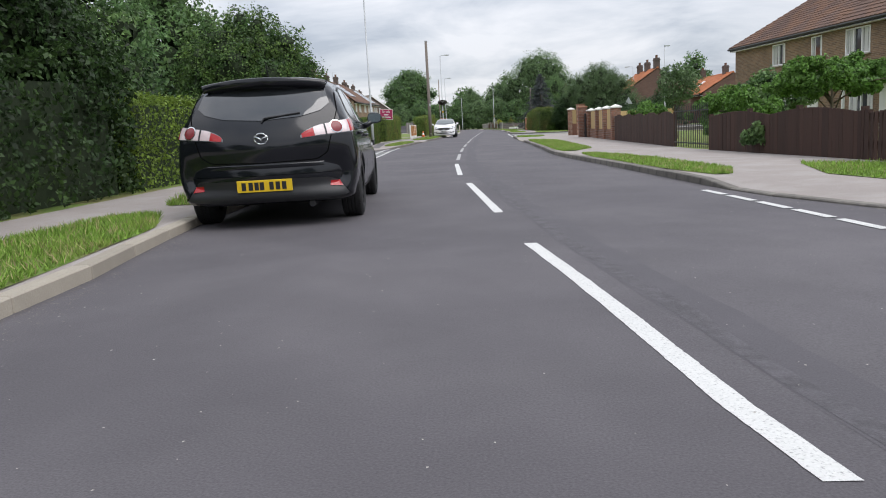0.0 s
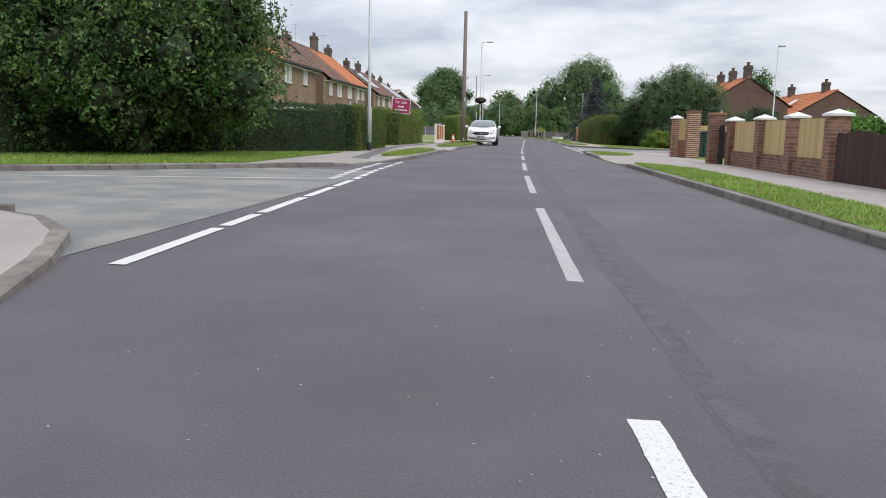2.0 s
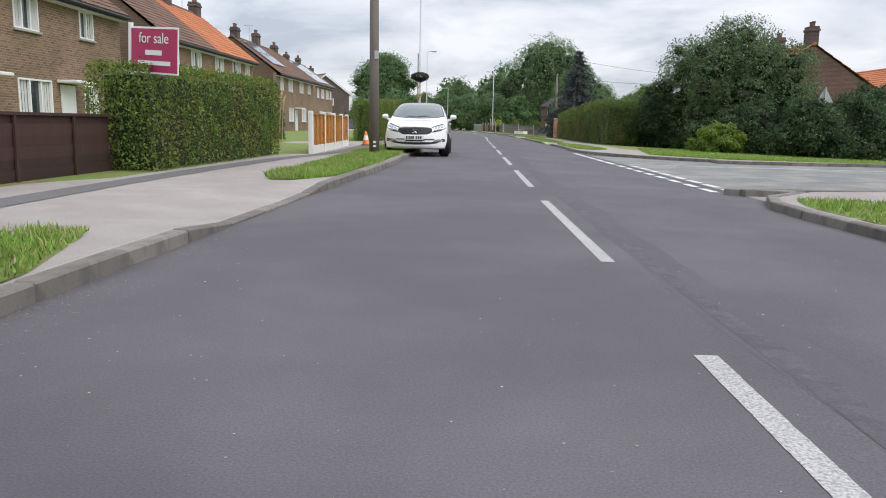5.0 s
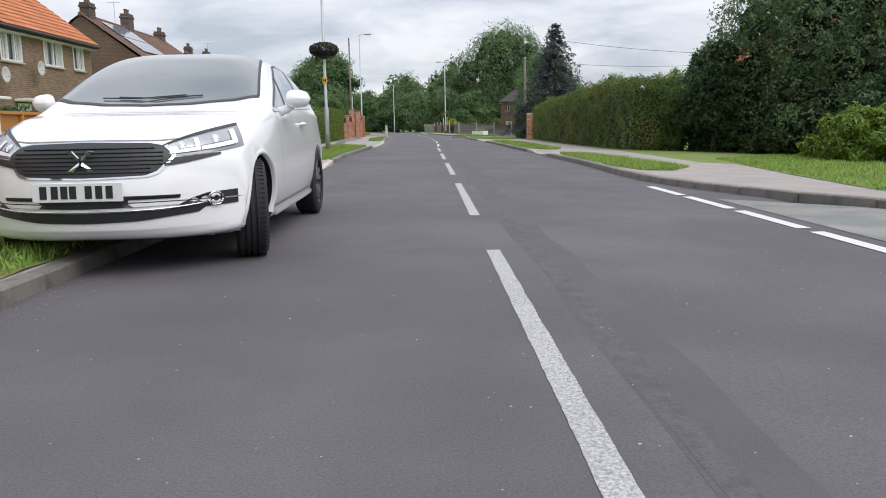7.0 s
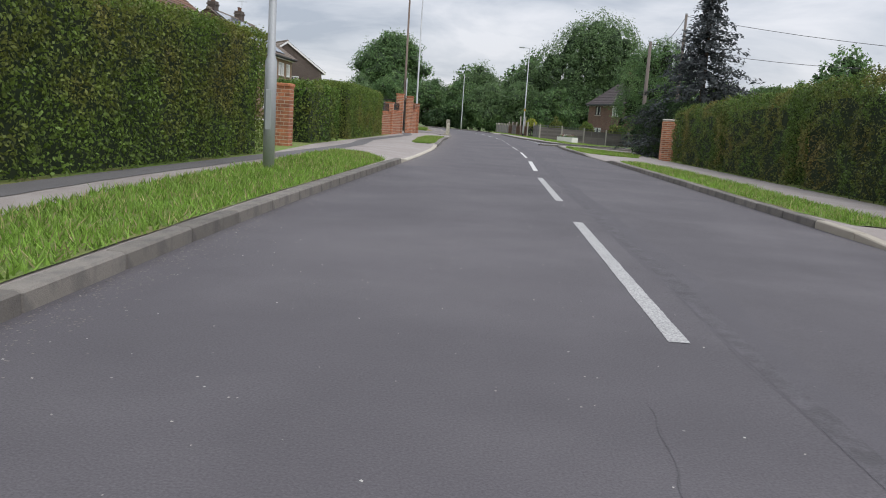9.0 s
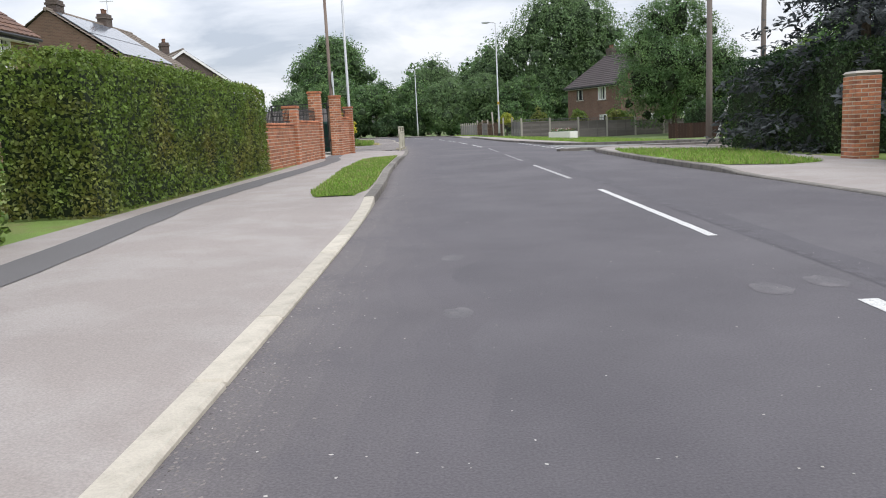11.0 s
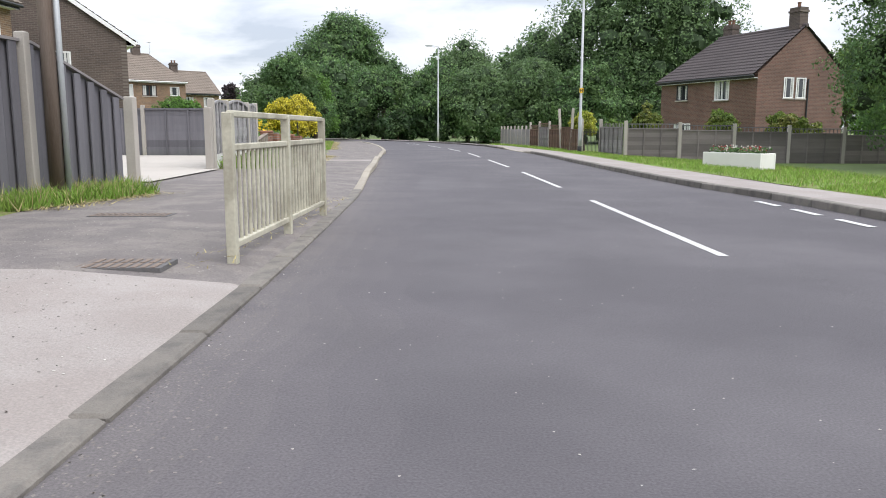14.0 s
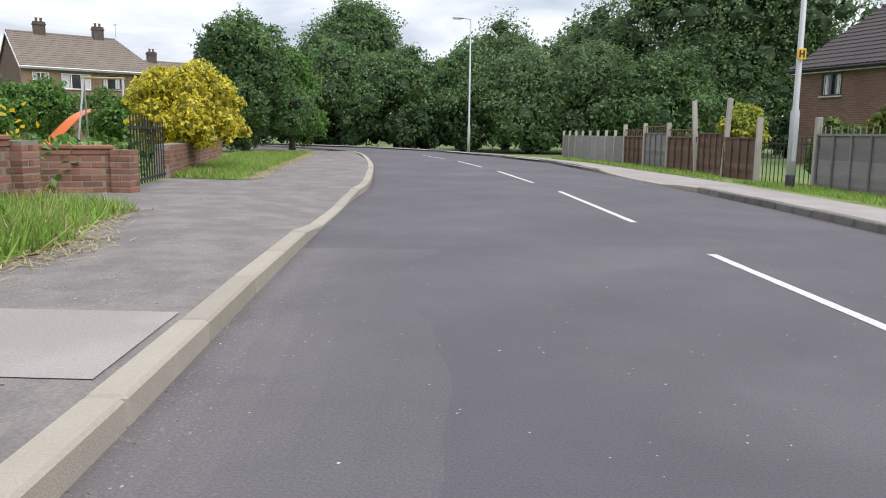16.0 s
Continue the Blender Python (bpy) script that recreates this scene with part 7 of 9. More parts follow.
def house(m, length, depth, eave, ridge, roofs, windows, chimneys, label, brick="house_brick", hip=(0, 0), barge=False, doors=(), aerial=()):
    """Front wall in the plane x = 0 facing +x, running along +y; the body behind it."""
    t = thing("house", label, "house", m, group="houses along the street")
    th, ov = 0.25, 0.35
    wl_ = Mesh()
    cuts = [(y, z, w, h) for y, z, w, h, *_ in windows]
    ys = sorted({0.0, length, *[c[0] for c in cuts], *[c[0] + c[2] for c in cuts]})
    zs = sorted({-1.2, eave, *[c[1] for c in cuts], *[c[1] + c[3] for c in cuts]})
    ny, nz_ = len(ys), len(zs)
    solid = lambda i, j: 0 <= i < ny - 1 and 0 <= j < nz_ - 1 and not any(
        c[0] < (ys[i] + ys[i + 1]) / 2 < c[0] + c[2] and c[1] < (zs[j] + zs[j + 1]) / 2 < c[1] + c[3] for c in cuts)
    V_ = [(x, y, z) for x in (0.0, -th) for y in ys for z in zs]
    at_ = lambda s_, i, j: s_ * ny * nz_ + i * nz_ + j
    F_ = []
    for i in range(ny - 1):
        for j in range(nz_ - 1):
            if not solid(i, j):
                continue
            F_ += [(at_(0, i, j), at_(0, i + 1, j), at_(0, i + 1, j + 1), at_(0, i, j + 1)), (at_(1, i, j + 1), at_(1, i + 1, j + 1), at_(1, i + 1, j), at_(1, i, j))]
            for di, dj, e0_, e1_ in ((-1, 0, (i, j), (i, j + 1)), (1, 0, (i + 1, j + 1), (i + 1, j)), (0, -1, (i + 1, j), (i, j)), (0, 1, (i, j + 1), (i + 1, j + 1))):
                if not solid(i + di, j + dj):
                    F_.append((at_(0, *e0_), at_(0, *e1_), at_(1, *e1_), at_(1, *e0_)))
    wl_.add(V_, F_)
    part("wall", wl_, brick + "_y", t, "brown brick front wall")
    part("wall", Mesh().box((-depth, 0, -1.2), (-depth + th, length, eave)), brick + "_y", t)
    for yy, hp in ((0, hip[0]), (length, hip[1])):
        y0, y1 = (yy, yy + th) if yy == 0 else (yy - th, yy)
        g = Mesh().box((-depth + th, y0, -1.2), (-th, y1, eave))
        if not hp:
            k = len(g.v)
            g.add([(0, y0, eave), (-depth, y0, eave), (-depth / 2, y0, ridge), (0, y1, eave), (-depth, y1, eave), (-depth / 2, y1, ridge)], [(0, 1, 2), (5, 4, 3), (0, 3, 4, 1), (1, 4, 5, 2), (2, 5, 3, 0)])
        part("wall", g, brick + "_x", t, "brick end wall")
    inner = part("inner_floor", Mesh().box((-depth + th, th, 2.35), (-th, length - th, 2.5)), "curtain", t)
    lo = eave - 0.12
    for (u0, u1, mat) in roofs:
        r = Mesh()
        y0, y1 = (u0 if u0 > 0 else -0.12), (u1 if u1 < length else length + 0.12)
        r0, r1 = (y0 + (hip[0] if u0 <= 0 else 0)), (y1 - (hip[1] if u1 >= length else 0))
        roof_slope(r, (ov, y0, lo), (ov, y1, lo), (-depth / 2, r1, ridge), (-depth / 2, r0, ridge))
        roof_slope(r, (-depth - ov, y0, lo), (-depth - ov, y1, lo), (-depth / 2, r1, ridge), (-depth / 2, r0, ridge), 0.0, 0.6, 2.0)
        if hip[0] and u0 <= 0:
            roof_slope(r, (ov, y0, lo), (-depth - ov, y0, lo), (-depth / 2 - 0.01, r0, ridge), (-depth / 2 + 0.01, r0, ridge))
        if hip[1] and u1 >= length:
            roof_slope(r, (ov, y1, lo), (-depth - ov, y1, lo), (-depth / 2 - 0.01, r1, ridge), (-depth / 2 + 0.01, r1, ridge))
        part("roof", r, mat, t, "tiled roof slope")
    rt = Mesh().tube([(-depth / 2, -0.1 + hip[0], ridge + 0.06), (-depth / 2, length + 0.1 - hip[1], ridge + 0.06)], 0.11, 8)
    part("ridge_tiles", rt, roofs[0][2], t)
    part("gutter", Mesh().tube([(ov + 0.05, -0.1, lo - 0.03), (ov + 0.05, length + 0.1, lo - 0.03)], 0.06, 8), "plastic_black" if not barge else "white_plastic", t)
    part("fascia", Mesh().box((ov - 0.05, -0.05, lo - 0.16), (ov - 0.02, length + 0.05, lo)), "white_plastic" if barge else "plastic_black", t)
    part("soffit", Mesh().box((-0.0, 0, lo - 0.17), (ov - 0.02, length, lo - 0.14)), "white_plastic", t)
    if barge:
        for s in (0, 1):
            b = Mesh()
            p, q = Vector((ov, -0.16, lo + 0.02)), Vector((-depth / 2, -0.16, ridge + 0.05))
            if s:
                p, q = Vector((-depth - ov, -0.16, lo + 0.02)), q
            b.add([p, q, q - Vector((0, 0, 0.2)), p - Vector((0, 0, 0.2)), p + Vector((0, 0.04, 0)), q + Vector((0, 0.04, 0)), q + Vector((0, 0.04, -0.2)), p + Vector((0, 0.04, -0.2))],
                  [(0, 1, 2, 3), (7, 6, 5, 4), (0, 4, 5, 1), (1, 5, 6, 2), (2, 6, 7, 3), (3, 7, 4, 0)])
            part("bargeboard", b, "white_plastic", t, "white bargeboard")
    for y, z, w, h, lights, *r in windows:
        window(t, pose(0, y, z), w, h, lights, r[0] if r else "white_plastic", bars=r[1] if len(r) > 1 else 0)
    for y, z1, *r in chimneys:
        chimney(t, -depth / 2 + (r[0] if r else 0), y, ridge - 0.5, z1)
    for y in doors:
        d = part("door", Mesh().box((0.003, y, -0.1), (0.06, y + 0.9, 1.95), bevel=0.01), "white_plastic", t)
        part("canopy", Mesh().box((0.003, y - 0.2, 2.0), (0.7, y + 1.1, 2.1), bevel=0.02), "white_render", d)
    for y, h in aerial:
        ae = Mesh().tube([(-depth / 2, y, ridge), (-depth / 2, y, ridge + h)], 0.018, 6)
        ae.tube([(-depth / 2 - 0.4, y, ridge + h * 0.95), (-depth / 2 + 0.4, y, ridge + h * 0.95)], 0.012, 5)
        for k in range(6):
            ae.tube([(-depth / 2 - 0.35 + 0.13 * k, y - 0.18, ridge + h * 0.95), (-depth / 2 - 0.35 + 0.13 * k, y + 0.18, ridge + h * 0.95)], 0.008, 4)
        part("aerial", ae, "steel", t)
    return t


def satellite(parent, m):
    d = part("satellite_dish", Mesh().lathe([(0.0, 0.0), (0.12, 0.015), (0.22, 0.05), (0.28, 0.09), (0.275, 0.095), (0.2, 0.06), (0.0, 0.012)], 18, "x"), "curtain", parent, "grey satellite dish", True, m)
    part("dish_arm", Mesh().tube([(0, 0, -0.1), (0.3, 0, -0.05)], 0.012, 6), "steel", d)


h1 = house(pose(-14.6, 49.2, 0), 14.0, 7.0, 4.82, 7.5, [(0, 6.2, "tile_orange"), (6.2, 14, "tile_brown")],
           [(1.4, 3.45, 1.05, 1.0, 2, "plastic_black"), (3.5, 3.45, 1.2, 1.0, 2, "plastic_black"), (7.0, 3.5, 1.35, 1.0, 3), (10.9, 3.6, 1.0, 0.95, 2), (1.4, 0.9, 1.9, 1.15, 3), (7.0, 0.9, 1.9, 1.15, 3), (11.0, 0.9, 1.0, 1.1, 2)],
           [(6.2, 8.6), (13.2, 8.3)], "brown brick semi-detached houses, half orange and half brown pantiles", doors=(4.6, 9.4))
h2 = house(pose(-15.6, 70.0, 0), 15.0, 7.0, 4.75, 7.6, [(0, 7.0, "tile_brown"), (7.0, 15, "tile_orange")],
           [(0.9, 3.4, 1.0, 1.0, 2), (3.6, 3.4, 1.5, 1.05, 3), (7.4, 3.45, 1.5, 1.05, 3), (10.6, 3.5, 1.6, 1.0, 2), (13.2, 3.5, 1.0, 1.0, 2), (2.6, 0.9, 1.8, 1.15, 3), (10.0, 0.9, 1.9, 1.15, 3)],
           [(1.1, 8.05), (9.2, 8.9), (14.2, 8.4)], "brown brick semi-detached houses with brown and orange pantiles", doors=(5.4, 8.2), aerial=((3.5, 1.6), (12, 1.8)))
satellite(h2, pose(0.25, 9.6, 3.3)); satellite(h2, pose(0.25, 7.0, 2.9))
h4 = house(pose(-16.4, 94.4, 0), 14.0, 7.0, 4.7, 7.4, [(0, 7.0, "tile_brown"), (7.0, 14, "tile_brown")],
           [(1.2, 3.4, 1.0, 1.0, 2), (4.0, 3.4, 1.5, 1.05, 3), (8.2, 3.45, 1.5, 1.05, 3), (11.6, 3.5, 1.2, 1.0, 2), (4.0, 0.9, 1.8, 1.15, 3), (9.0, 0.9, 1.8, 1.15, 3)],
           [(1.0, 8.2), (7.0, 8.4), (13.2, 8.0)], "brown brick semi-detached houses with solar panels on the roof", doors=(6.2,), aerial=((5, 1.5),))
for i in range(4):
    for j in range(2):
        y0, u0 = 1.6 + i * 1.08, 0.28 + j * 0.32
        p = lambda y, u: (0.35 - (3.5 + 0.35) * u + 0.10, y, 4.58 + (7.4 - 4.58) * u + 0.14)
        thick(part("solar_panel", Mesh().add([p(y0, u0), p(y0 + 1.02, u0), p(y0 + 1.02, u0 + 0.30), p(y0, u0 + 0.30)], [(0, 1, 2, 3)]), "solar", h4, "grey glass solar panel"), 0.04)
h5 = house(pose(-18.9, 121.9, 0), 10.8, 7.0, 5.3, 7.85, [(0, 10.8, "tile_grey")],
           [(1.0, 3.7, 1.2, 1.05, 2), (3.6, 3.7, 1.7, 1.05, 3), (6.6, 3.7, 1.6, 1.05, 3), (9.0, 3.7, 1.1, 1.05, 2), (2.4, 0.9, 2.0, 1.3, 3), (7.4, 0.9, 2.0, 1.3, 3)],
           [(1.0, 8.5), (7.0, 8.6)], "brown brick houses with grey tiles and pale solar panels", doors=(5.4,), aerial=((7.6, 1.7),))
for i in range(7):
    for u0 in (0.06, 0.50):
        y0 = 0.25 + i * 1.06
        p = lambda y, u: (0.35 - (3.5 + 0.35) * u + 0.10, y, 5.18 + (7.85 - 5.18) * u + 0.15)
        thick(part("solar_panel", Mesh().add([p(y0, u0), p(y0 + 1.02, u0), p(y0 + 1.02, u0 + 0.42), p(y0, u0 + 0.42)], [(0, 1, 2, 3)]), "solar", h5, "grey glass solar panel"), 0.04)
h6 = house(pose(-17.8, 139.5, 0, 0, 0, 34), 12.0, 7.0, 4.75, 7.2, [(0, 12.0, "tile_grey")], [(1.5, 3.2, 1.4, 1.05, 2), (7.0, 3.2, 1.4, 1.05, 2), (2, 0.8, 1.8, 1.2, 3), (7.5, 0.8, 1.8, 1.2, 3)],
           [(5.0, 8.3)], "dark brown brick house with a white-edged gable", "house_dark", barge=True)
proud = Matrix.Translation((0.03, 0, 0)) @ Matrix.Scale(0.3, 4, (1, 0, 0))
window(h6, Matrix.Translation((-3.2, -0.004, 3.2)) @ Matrix.Rotation(radians(-90), 4, "Z") @ proud, 0.9, 0.9, 2)
h7 = house(pose(-40.25, 178.45, 0, 0, 0, -45), 10.6, 7.5, 5.72, 8.5, [(0, 10.6, "tile_grey")],
           [(0.8, 4.0, 1.2, 1.2, 2), (2.9, 4.0, 2.2, 1.2, 3), (6.0, 4.1, 1.5, 1.1, 2, "fence_brown"), (8.9, 4.2, 1.0, 0.9, 1), (0.8, 1.2, 1.6, 1.3, 2), (5.9, 0.9, 1.5, 1.6, 2)],
           [(2.4, 9.5), (7.0, 9.5)], "brown brick house with a grey tiled roof and white gable edge", hip=(0, 2.3), barge=True, aerial=((8.5, 1.4),))
house(pose(-39.6, 191.6, 0, 0, 0, -45), 9, 7, 5.0, 7.6, [(0, 9, "tile_grey")], [(4.2, 3.4, 1.5, 1.1, 2), (7, 3.4, 1.2, 1.1, 2)], [(1.5, 8.6), (5, 8.6)], "grey roofed brick house beyond gardens")
# east side: fronts face the road, so turned about
hA = house(pose(15.75, 42.3, -0.3, 0, 0, 188), 21.0, 7.5, 4.85, 7.6, [(0, 10.5, "tile_brown"), (10.5, 21, "tile_brown")],
           [(4.4, 3.4, 1.3, 1.1, 2), (8.2, 3.5, 0.9, 1.0, 1), (11.0, 3.35, 1.8, 1.15, 3), (15.3, 3.3, 1.7, 1.25, 3, "white_plastic", 2), (19.0, 3.3, 1.1, 1.15, 2),
            (5.2, 0.75, 1.7, 1.1, 3), (11.4, 0.75, 1.7, 1.05, 2), (15.2, 0.65, 1.7, 1.2, 3, "white_plastic", 2)], [(10.5, 8.9)], "brown brick houses with a hipped brown tiled roof", hip=(4.2, 0), doors=(8.0, 13.6))
pr = Mesh()
roof_slope(pr, (1.5, 13.0, 2.25), (1.5, 18.0, 2.25), (0.02, 18.0, 2.85), (0.02, 13.0, 2.85))
part("porch_roof", pr, "tile_brown", hA, "tiled lean-to over the door")
for y in (13.1, 17.9):
    part("porch_post", Mesh().box((1.3, y - 0.05, -0.2), (1.4, y + 0.05, 2.2)), "white_plastic", hA)
hB = house(pose(15.9, 94.2, -0.4, 0, 0, 180), 13.0, 7.0, 3.9, 6.3, [(0, 13.0, "tile_orange")], [(3, 2.4, 1.2, 1.0, 2), (8, 2.4, 1.2, 1.0, 2)], [(12.5, 7.4), (7.5, 7.3), (3, 7.3)], "red brick house with orange tiles behind bushes", "house_red")
hC = house(pose(26, 104, -0.6, 0, 0, 180), 16, 7, 3.7, 5.9, [(0, 16, "tile_orange")], [(3, 2.3, 1.2, 1.0, 2), (9, 2.3, 1.2, 1.0, 2)], [(3, 7.0), (13, 6.9)], "low terraced houses with orange roofs", "house_red")
roofw = Mesh()
for y in (5, 10):
    roofw.add([(-0.9, y, 4.75), (-0.9, y + 0.8, 4.75), (-1.7, y + 0.8, 5.3), (-1.7, y, 5.3)], [(0, 1, 2, 3)])
thick(part("roof_window", roofw, "white_plastic", hC), 0.08)
hE = house(Matrix.Translation((10.05, 157.3, -0.9)) @ Matrix.Rotation(radians(180 + 23), 4, "Z"), 8.7, 6.4, 4.85, 7.5, [(0, 8.7, "tile_slate")],
           [(1.6, 3.55, 1.1, 0.95, 2, "plastic_black"), (5.2, 3.45, 1.25, 1.15, 2), (1.5, 1.0, 1.6, 1.1, 3), (5.4, 1.0, 1.6, 1.1, 3)], [(1.9, 8.4, -0.6)], "red brick house with a dark slate roof", "house_red", hip=(1.6, 0))
for y0 in (1.1, 2.0):
    window(hE, Matrix.Translation((-y0 - 0.75, 8.704, 3.5)) @ Matrix.Rotation(radians(90), 4, "Z") @ proud, 0.72, 1.15, 1)
window(hE, Matrix.Translation((-2.9, 8.704, 1.0)) @ Matrix.Rotation(radians(90), 4, "Z") @ proud, 1.6, 1.0, 2)
part("downpipe", Mesh().tube([(-3.6, 8.76, -0.3), (-3.6, 8.76, 4.6)], 0.045, 8), "plastic_black", hE)
chimney(hE, -3.2, 8.1, 6.9, 8.6, 0.8, 0.6, 1)

# ---- lamps, poles ----
def street_lamp(at, top, arm, label, arm_len=0.55, dark_base=True, kind=1, tag=None, basket=None):
    x, y = at
    z0 = ground_z(x, y)
    t = thing("street_lamp", label, "street lamp", pose(x, y, z0), group="street lamps")
    h = top - z0
    col = Mesh().tube([(0, 0, -0.1), (0, 0, 1.35), (0, 0, 1.42), (0, 0, h - 0.02)], [0.075, 0.075, 0.05, 0.036], 14)
    part("column", col, "steel", t, "grey steel column", True)
    if dark_base:
        part("base_band", Mesh().lathe([(0.079, 0.0), (0.079, 0.26), (0.076, 0.265)], 16), "black_paint", t, "black painted base", True)
    part("hatch", Mesh().box((-0.035, -0.082, 0.5), (0.035, -0.07, 1.0), bevel=0.004), "steel_green", t)
    d = Vector((*arm, 0)).normalized()
    part("arm", Mesh().tube([(0, 0, h - 0.06), d * 0.1 + Vector((0, 0, h)), d * arm_len + Vector((0, 0, h + 0.02))], 0.025, 8), "steel", t, "", True)
    head = Mesh()
    s = Vector((d.y, -d.x, 0))
    c = d * (arm_len + 0.12) + Vector((0, 0, h + 0.02))
    head.box((-0.26, -0.085, -0.035), (0.26, 0.085, 0.05), Matrix(((d.x, s.x, 0, c.x), (d.y, s.y, 0, c.y), (0, 0, 1, c.z), (0, 0, 0, 1))), bevel=0.03)
    hd = part("lantern", head, "steel_green", t, "flat grey lantern")
    part("diffuser", Mesh().box((-0.2, -0.065, -0.06), (0.2, 0.065, -0.034), Matrix(((d.x, s.x, 0, c.x), (d.y, s.y, 0, c.y), (0, 0, 1, c.z), (0, 0, 0, 1))), bevel=0.01), "lamp_glass", hd)
    if tag:
        g = part("tag", Mesh().box((-0.07, -0.1, tag - z0 - 0.09), (0.07, -0.075, tag - z0 + 0.09), bevel=0.006), "yellow_tag", t, "small yellow plate on the column")
        part("tag_bars", Mesh().box((-0.045, -0.103, tag - z0 - 0.06), (-0.02, -0.1005, tag - z0 + 0.06)).box((0.02, -0.103, tag - z0 - 0.06), (0.045, -0.1005, tag - z0 + 0.06)).box((-0.02, -0.103, tag - z0 - 0.012), (0.02, -0.1005, tag - z0 + 0.012)), "black_paint", g)
    if basket:
        bz = basket - z0
        b = part("flower_basket", Mesh().lathe([(0.06, bz - 0.28), (0.24, bz - 0.2), (0.36, bz - 0.02), (0.30, bz - 0.02)], 16), "black_paint", t, "hanging flower basket")
        n = 900
        dv = RNG.normal(0, 1, (n, 3)); dv /= np.linalg.norm(dv, axis=1, keepdims=True)
        leaf_part("blossom", dv * [0.46, 0.46, 0.22] + [0, 0, bz + 0.02], dv, 0.045, "leaf_purple", b, "purple trailing flowers")
        leaf_part("basket_foliage", dv[:400] * [0.44, 0.44, 0.2] + [0, 0, bz + 0.05], dv[:400], 0.045, "leaf_dark", b)
    return t


street_lamp((-5.03, 34.7), 8.0, (1, 0), "tall grey street lamp beside a clipped hedge")
street_lamp((-3.75, 74.6), 8.0, (1, 0), "tall grey street lamp with a flower basket", basket=3.3, tag=2.35, dark_base=False)
street_lamp((-5.42, 109.6), 7.8, (1, 0), "tall grey street lamp with a black base beside a brick wall")
street_lamp((1.72, 134.3), 7.6, (-1, 0), "tall grey street lamp with a yellow plate beside a fence", tag=2.25)
street_lamp((-4.95, 161.0), 6.65, (-1, -0.2), "slender street lamp at the road bend", dark_base=False)
street_lamp((16.2, 63.2), 6.65, (1, 0.3), "slender street lamp in the side street", dark_base=False, arm_len=0.12)
street_lamp((18, 88), 6.6, (-1, 0), "slender street lamp behind gardens", dark_base=False)


def pole(at, top, r, label, tilt=(0, 0), material="pole_wood", wires=True):
    x, y = at
    z0 = ground_z(x, y)
    t = thing("telegraph_pole", label, "pole", pose(x, y, z0), group="telegraph poles")
    h = top - z0
    p = Mesh().tube([(0, 0, -0.1), (tilt[0] * 0.3, tilt[1] * 0.3, h * 0.3), (tilt[0], tilt[1], h)], [r, r * 0.93, r * 0.72], 14)
    part("shaft", p, material, t, "", True)
    part("cap", Mesh().lathe([(r * 0.8, h - 0.02), (r * 0.8, h + 0.03), (0.0, h + 0.06)], 12, at=(tilt[0], tilt[1], 0)), "steel", t)
    return t


POLE_A, POLE_B = (6.9, 106.6), (8.46, 106.1)
pw = pole((-3.38, 52.4), 7.1, 0.125, "weathered brown timber telegraph pole on the verge")
for z in (0.17, 0.27):
    part("marker_band", Mesh().box((-0.01, -0.14, z), (0.06, -0.115, z + 0.05), bevel=0.004), "white_plastic", pw)
part("pole_plate", Mesh().box((0.02, -0.13, 2.3), (0.12, -0.112, 2.5), bevel=0.004), "steel", pw)
pr_ = pole((-6.52, 112.74), 7.9, 0.075, "brown timber telegraph pole before a board fence", material="pole_brown")
part("cable_guard", Mesh().tube([(0.105, 0.03, -0.1), (0.105, 0.03, 3.2)], 0.03, 10), "steel", pr_, "grey steel cable guard", True)
pole(POLE_A, 5.6, 0.11, "weathered timber telegraph pole on the grass")
pole(POLE_B, 7.0, 0.09, "weathered timber pole behind the hedge")
stay = thing("pole_stay", "white guard on a pole's stay wire", "stay")
part("stay_guard", Mesh().tube([(7.2, 106.9, -0.2), (7.75, 106.7, 1.75)], 0.045, 8), "white_plastic", stay)
wires = thing("overhead_wire", "thin telephone wires between poles", "wire")
for a, b in (((*POLE_A, 5.5), (24, 104, 5.0)), ((*POLE_B, 6.9), (26, 95, 4.6)), ((*POLE_B, 6.9), (*POLE_A, 5.5))):
    a, b = Vector(a), Vector(b)
    part("wire", Mesh().tube([a.lerp(b, u) - Vector((0, 0, 0.5 * 4 * u * (1 - u))) for u in np.linspace(0, 1, 12)], 0.012, 5), "black_paint", wires)
part("round_sign", Mesh().lathe([(0.0, 0.085), (0.3, 0.085), (0.3, 0.097), (0.0, 0.097)], 24, "x", at=(0, 0, 2.85)), "steel", pr_, "grey back of a round road sign")
ws = thing("warning_sign", "triangular road sign seen from behind", "road sign", pose(13.6, 66, 0))
part("sign_post", Mesh().tube([(0, 0, -0.4), (0, 0, 2.6)], 0.035, 8), "steel", ws)
part("sign_plate", Mesh().add([(-0.35, 0.04, 2.0), (0.35, 0.04, 2.0), (0, 0.04, 2.62), (-0.35, 0.05, 2.0), (0.35, 0.05, 2.0), (0, 0.05, 2.62)], [(0, 1, 2), (5, 4, 3), (0, 3, 4, 1), (1, 4, 5, 2), (2, 5, 3, 0)]), "steel_green", ws)

